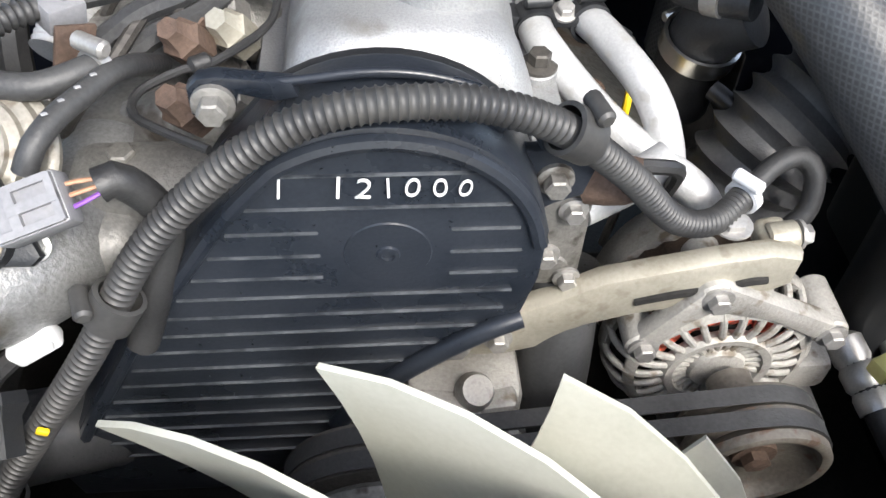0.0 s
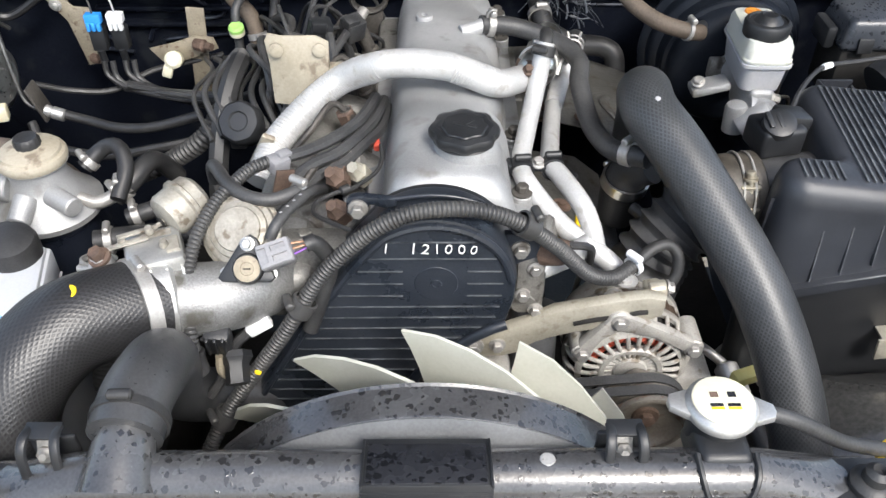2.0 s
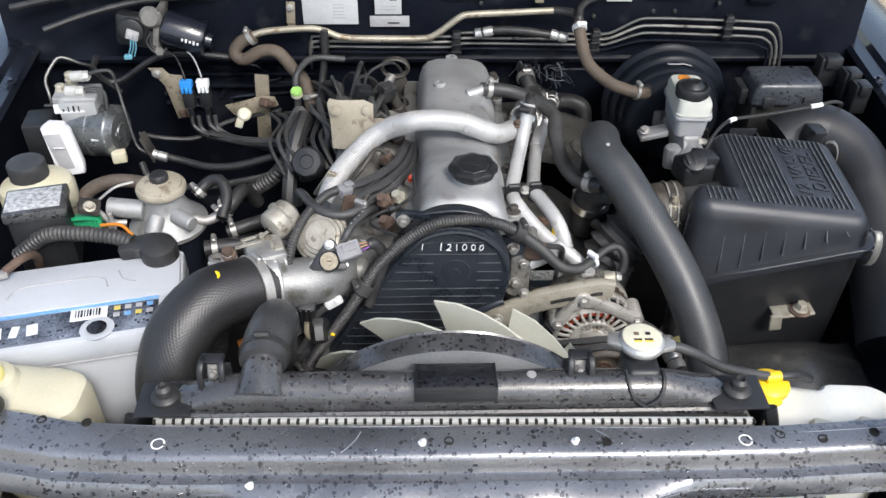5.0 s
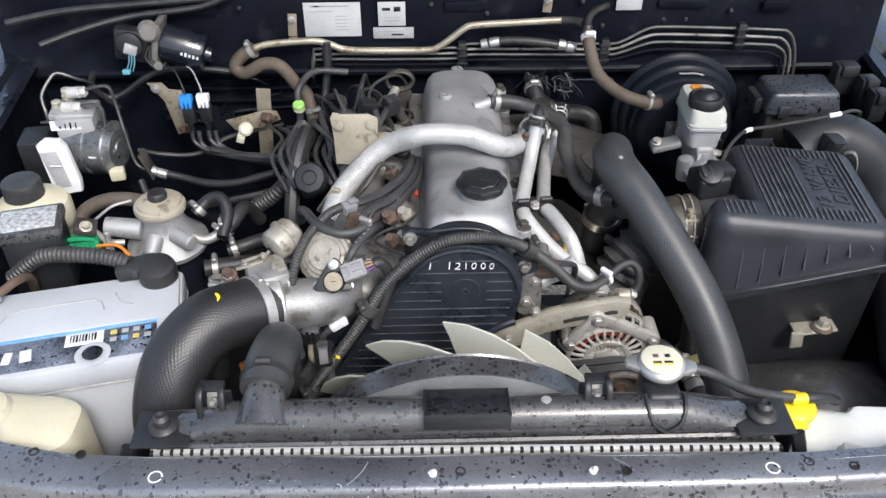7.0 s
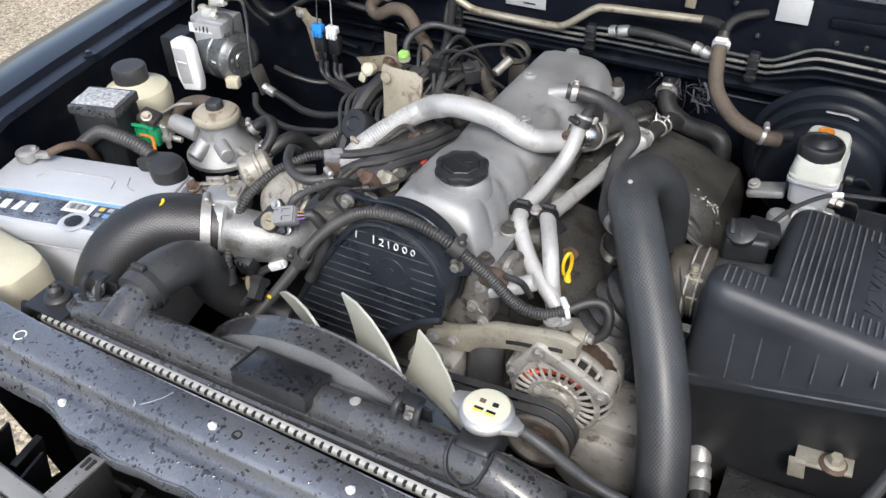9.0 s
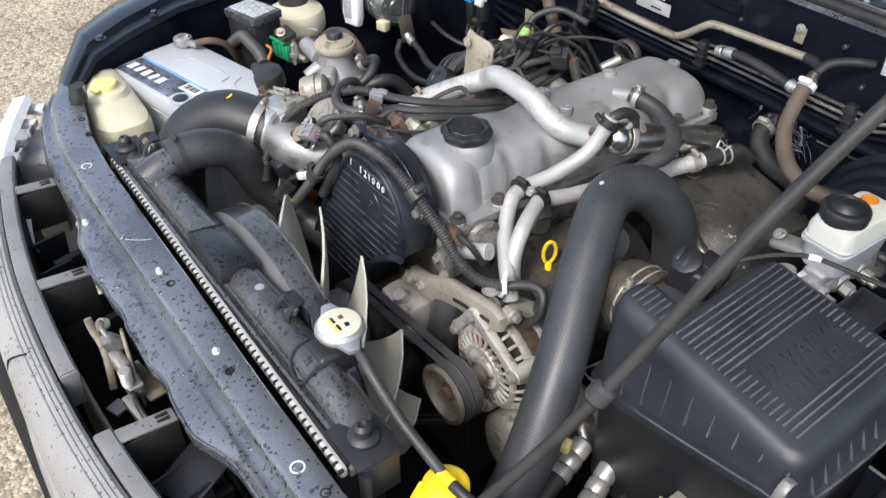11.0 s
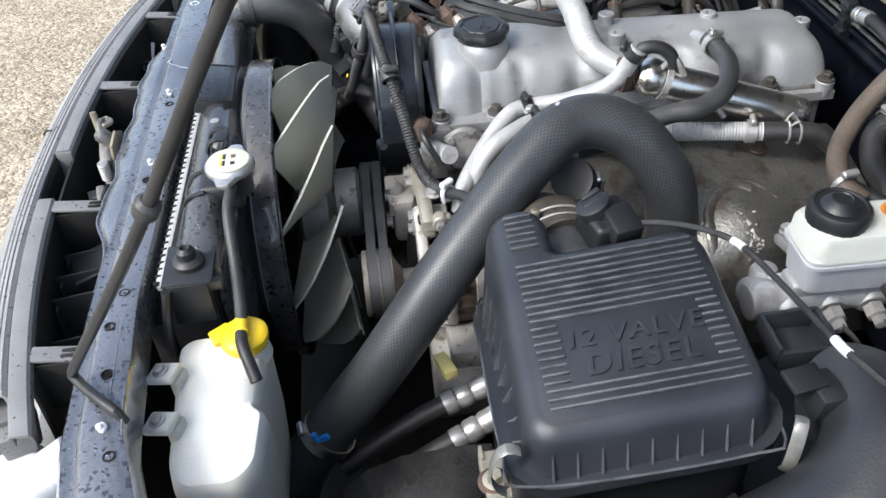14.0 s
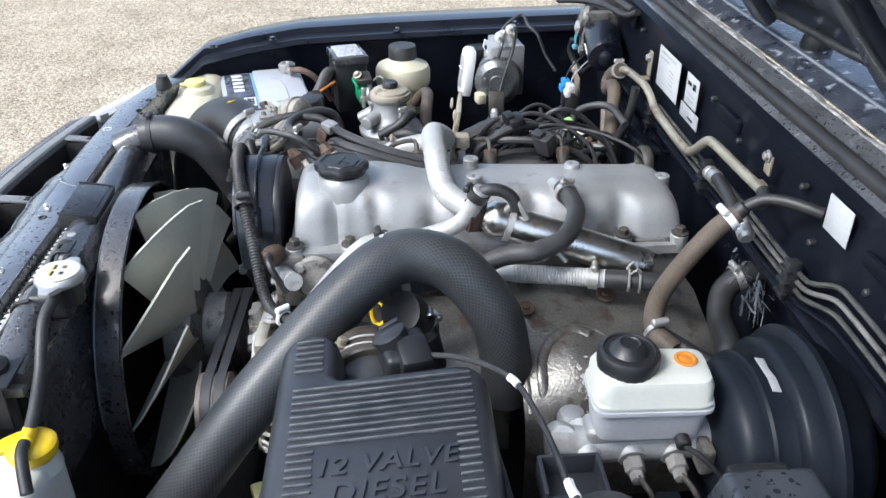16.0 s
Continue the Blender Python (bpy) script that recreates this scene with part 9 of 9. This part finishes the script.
part("hose_body", tube(B(), [(-0.206, 0.4, 0.99), (-0.203, 0.392, 1.012), (-0.193, 0.372, 1.024), (-0.177, 0.346, 1.024), (-0.157, 0.331, 1.022), (-0.136, 0.329, 1.02), (-0.118, 0.339, 1.02), (-0.112, 0.347, 1.019)], 0.0063, 14), RUBBER_DUSTY, rv)
clamp_ring(rv, (-0.113, 0.345, 1.019), (0.5, 0.8, 0), 0.0066, 0.006, STEEL)
rv2 = thing("vacuum_hose", (-0.14, 0.31, 1.01), "grey-black vacuum hose with faint white print", "hose")
part("hose_body", tube(B(), [(-0.133, 0.288, 1.009), (-0.128, 0.294, 1.018), (-0.121, 0.309, 1.021), (-0.113, 0.325, 1.02), (-0.106, 0.341, 1.018), (-0.1, 0.36, 1.008), (-0.097, 0.385, 0.99)], 0.0052, 14), RUBBER_DUSTY, rv2)
for k in range(4):
    b = B()
    box(b, (-0.1235 + 0.0045 * k, 0.303 + 0.009 * k, 1.0264 - 0.0004 * k), (0.0026, 0.0018, 0.0006), (0, 10, 40), 0.0001)
    part("printed_bar", b, GREY_PLUG, rv2)
for pts in ([(-0.15, 0.388, 1.02), (-0.132, 0.397, 1.02), (-0.111, 0.41, 1.019), (-0.084, 0.445, 1.014), (-0.066, 0.49, 1.005), (-0.055, 0.56, 0.99)], [(-0.125, 0.39, 1.0), (-0.106, 0.4, 1.01), (-0.088, 0.415, 1.01), (-0.071, 0.447, 1.006), (-0.055, 0.5, 0.995), (-0.046, 0.57, 0.98)], [(-0.118, 0.386, 0.99), (-0.1, 0.397, 0.999), (-0.08, 0.414, 1.0), (-0.062, 0.45, 0.998), (-0.048, 0.5, 0.985), (-0.042, 0.57, 0.97)]):
    lead(pts, 0.0062, "grey-black rubber return hose under the white pipe", RUBBER_DUSTY)
b = B()
tube(b, [(-0.064, 0.309, 1.0), (-0.087, 0.322, 1.001), (-0.1, 0.333, 1.001), (-0.1, 0.349, 1.001), (-0.082, 0.362, 1.003), (-0.069, 0.367, 1.003), (-0.047, 0.398, 1.0), (-0.042, 0.425, 0.998), (-0.044, 0.455, 0.995)], 0.0022, 8)
lathe(b, [(0.002, 0), (0.0045, 0.002), (0.0045, 0.01), (0.002, 0.012)], (-0.079, 0.363, 1.0035), (0.8, 0.5, 0), 12)
tagged(part("glow_plug_lead", b, RUBBER), "thin black glow plug lead with a loop", "wire")
b = B()
tube(b, [(-0.049, 0.462, 0.985), (-0.05, 0.475, 0.986), (-0.051, 0.482, 0.986)], 0.0034, 8)
tagged(part("taped_lead", b, RED), "red taped wire beside the valve cover", "wire")
for p, m in (((-0.075, 0.35, 0.985), RUST), ((-0.08, 0.395, 0.99), RUST), ((-0.06, 0.41, 0.985), GOLD), ((-0.068, 0.44, 0.98), CAST_DULL), ((-0.06, 0.37, 0.975), CAST_DULL)):
    b = B()
    lathe(b, [(0.011, 0), (0.011, 0.018), (0.0085, 0.02), (0.006, 0.03)], p, (-0.3, -0.5, 0.8), 6)
    tagged(part("pipe_union", b, m), "corroded pipe union nut on the head", "nut", "pipe unions")
wc = thing("white_plug", (-0.152, 0.268, 0.91), "small white plug on a taped lead", "plug")
b = B()
box(b, (-0.15, 0.263, 0.926), (0.024, 0.011, 0.012), (0, -25, 15), 0.0025)
box(b, (-0.144, 0.258, 0.931), (0.008, 0.006, 0.008), (0, -25, 15), 0.0012)
part("shell", b, WHITE, wc)
b = B()
tube(b, [(-0.16, 0.261, 0.92), (-0.173, 0.252, 0.91), (-0.185, 0.245, 0.88), (-0.2, 0.235, 0.86)], 0.005, 8)
part("lead", b, RUBBER, wc)
pp = thing("sensor_plug", (-0.185, 0.235, 0.9), "black wiring plug below the intake elbow", "plug")
b = B()
box(b, (-0.184, 0.247, 0.926), (0.023, 0.018, 0.036), (20, 6, 0), 0.003)
for k in range(3):
    box(b, (-0.191 + 0.007 * k, 0.2365, 0.926), (0.003, 0.004, 0.03), (20, 6, 0), 0.001)
box(b, (-0.184, 0.2355, 0.936), (0.024, 0.003, 0.005), (20, 6, 0), 0.001)
part("shell", b, PLASTIC, pp)
b = B()
lathe(b, [(0.0135, 0), (0.0135, 0.008), (0.012, 0.01), (0.012, 0.014)], (-0.186, 0.257, 0.944), (0.05, 0.45, 0.9), 6)
part("sensor_hexagon", b, CAST_DULL, pp)
b = B()
tube(b, [(-0.185, 0.243, 0.908), (-0.186, 0.24, 0.89), (-0.178, 0.246, 0.872)], 0.004, 8)
part("lead", b, GOLD_DULL, pp)
# tan plate and the wiring behind it
tpn = thing("relay_plate", (-0.14, 0.575, 0.97), "tan painted steel relay plate with rounded rivets", "plate")
b = B()
prism(b, [(-0.032, -0.046), (0.026, -0.048), (0.034, 0.0), (0.034, 0.03), (0.02, 0.036), (-0.02, 0.034), (-0.034, 0.036), (-0.038, 0.028), (-0.034, 0.0)], 0.006, Matrix.Translation((-0.139, 0.578, 1.02)) @ turn((82, 0, -6)), 0.002)
box(b, (-0.098, 0.58, 1.01), (0.022, 0.02, 0.018), (0, 0, 0), 0.003)
box(b, (-0.143, 0.5745, 1.015), (0.002, 0.004, 0.07), (-8, 0, 0), 0.0008)
box(b, (-0.15, 0.575, 0.94), (0.02, 0.006, 0.08), (0, 20, 0), 0.002)
part("plate", b, TAN, tpn)
for x in (-0.163, -0.115):
    b = B()
    lathe(b, [(0.008, 0), (0.008, 0.002), (0.005, 0.003)], (x, 0.571, 1.042), (0, -1, 0.1), 16)
    part("rivet", b, TAN, tpn)
b = B()
box(b, (-0.18, 0.5, 0.955), (0.014, 0.006, 0.09), (30, 25, 0), 0.002)
tagged(part("stay_bar", b, TAN), "cream painted stay bar beside the pipe", "stay")
for k in range(5):
    b = B()
    c = ((-0.16, 0.66, 1.0), (-0.125, 0.66, 1.02), (-0.09, 0.7, 1.005), (-0.13, 0.72, 0.985), (-0.17, 0.72, 0.97))[k]
    box(b, c, (0.028, 0.024, 0.03), (10 * k, 15 - 8 * k, 20 * k), 0.004)
    box(b, (c[0], c[1] - 0.01, c[2] + 0.012), (0.018, 0.014, 0.014), (10 * k, 15 - 8 * k, 20 * k), 0.002)
    tagged(part("wiring_connector", b, PLASTIC if k % 2 else RUBBER_DUSTY), "black wiring connector in a bundle", "connector", "wiring connectors")
for k in range(16):
    x0, y0 = random.uniform(-0.2, -0.06), random.uniform(0.58, 0.66)
    x1, y1 = random.uniform(-0.24, -0.04), random.uniform(0.7, 0.84)
    z0, z1 = random.uniform(0.95, 1.0), random.uniform(0.92, 1.0)
    xm, ym, zm = (x0 + x1) / 2 + random.uniform(-0.03, 0.03), (y0 + y1) / 2, max(z0, z1) + random.uniform(0.0, 0.045)
    lead([(x0, y0, z0 - 0.04), (x0, y0, z0), (xm, ym, zm), (x1, y1, z1), (x1 + random.uniform(-0.03, 0.03), y1 + 0.03, z1 - 0.06)], random.choice((0.0025, 0.003, 0.004, 0.0055)), "dusty wiring lead in a tangled bundle", random.choice((RUBBER, RUBBER_DUSTY, RUBBER_DUSTY, LOOM)))
for k in range(8):
    x0 = -0.28 + 0.014 * k
    lead([(x0 + 0.03, 0.56, 0.93 + 0.006 * (k % 3)), (x0, 0.62, 0.955 + 0.005 * (k % 4)), (x0 + 0.005, 0.7, 0.945 + 0.008 * (k % 3)), (x0 - 0.03, 0.8, 0.91)], random.choice((0.003, 0.004, 0.005)), "dusty wiring lead in a taped trunk", random.choice((RUBBER, RUBBER_DUSTY, LOOM)))
ey = thing("lifting_eye", (-0.079, 0.845, 0.94), "dark steel engine lifting eye", "lifting eye")
b = B()
tube(b, [(-0.079 + 0.024 * math.cos(a), 0.846, 0.978 + 0.018 * math.sin(a)) for a in [math.tau * k / 18 for k in range(19)]], 0.008, 10, flat=0.5)
box(b, (-0.075, 0.846, 0.94), (0.03, 0.008, 0.05), (0, 0, 0), 0.002)
part("eye_plate", b, IRON, ey)
b = B()
cyl(b, (-0.1, 0.81, 0.95), (-0.085, 0.84, 0.965), 0.008)
part("sensor", b, STEEL, ey)

# ---- labels on the bulkhead ----
def sticker(name, x0, x1, z0, z1, material, label, y=0.9055, bars=()):
    b = B()
    box(b, ((x0 + x1) / 2, y, (z0 + z1) / 2), (x1 - x0, 0.0012, z1 - z0), (0, 0, 0), 0.0004)
    s = tagged(part(name, b, material), label, "label")
    for bx, bz, w, h in bars:
        b = B()
        box(b, (x0 + bx * (x1 - x0), y - 0.0009, z0 + bz * (z1 - z0)), (w * (x1 - x0), 0.0006, h * (z1 - z0)), (0, 0, 0), 0.0001)
        part("printed_bar", b, GREY_PLUG if h < 0.1 else LABEL_DARK, s)
    return s


sticker("specification_label", -0.247, -0.146, 1.037, 1.1, LABEL_PAPER, "white printed specification label on the bulkhead", bars=[(0.5, 0.9, 0.6, 0.05), (0.3, 0.75, 0.4, 0.03), (0.65, 0.6, 0.2, 0.03), (0.65, 0.5, 0.2, 0.03), (0.65, 0.4, 0.2, 0.03), (0.65, 0.3, 0.2, 0.03), (0.65, 0.2, 0.25, 0.03), (0.2, 0.9, 0.15, 0.06)])
sticker("information_label", -0.115, -0.066, 1.056, 1.1, LABEL_PAPER, "small white printed label on the bulkhead", bars=[(0.3, 0.7, 0.3, 0.12), (0.7, 0.7, 0.25, 0.2), (0.5, 0.35, 0.6, 0.04), (0.5, 0.22, 0.6, 0.04)])
sticker("plate_label", -0.125, -0.052, 1.032, 1.053, GREY_PLUG, "narrow grey printed plate on the bulkhead", bars=[(0.5, 0.7, 0.7, 0.08), (0.6, 0.35, 0.3, 0.15)])
sticker("blank_label", 0.31, 0.356, 1.08, 1.118, LABEL_PAPER, "plain white label on the bulkhead")
# insulation torn at the bulkhead
b = B()
for k in range(60):
    p = Vector((0.2 + random.uniform(-0.045, 0.045), 0.9 + random.uniform(-0.015, 0.012), 0.95 + random.uniform(-0.025, 0.02)))
    q = p + Vector((random.uniform(-0.022, 0.03), random.uniform(-0.012, 0.008), random.uniform(-0.03, 0.004)))
    tube(b, [p, (p + q) / 2 + Vector((0.002, 0, random.uniform(-0.004, 0.008))), q], random.choice((0.0003, 0.0004, 0.0005, 0.0016)), 5, 0.01, flat=random.choice((1.0, 0.3)))
tagged(part("torn_insulation", b, TORN), "torn grey plastic insulation by the heater pipe", "insulation", kind="stuff")
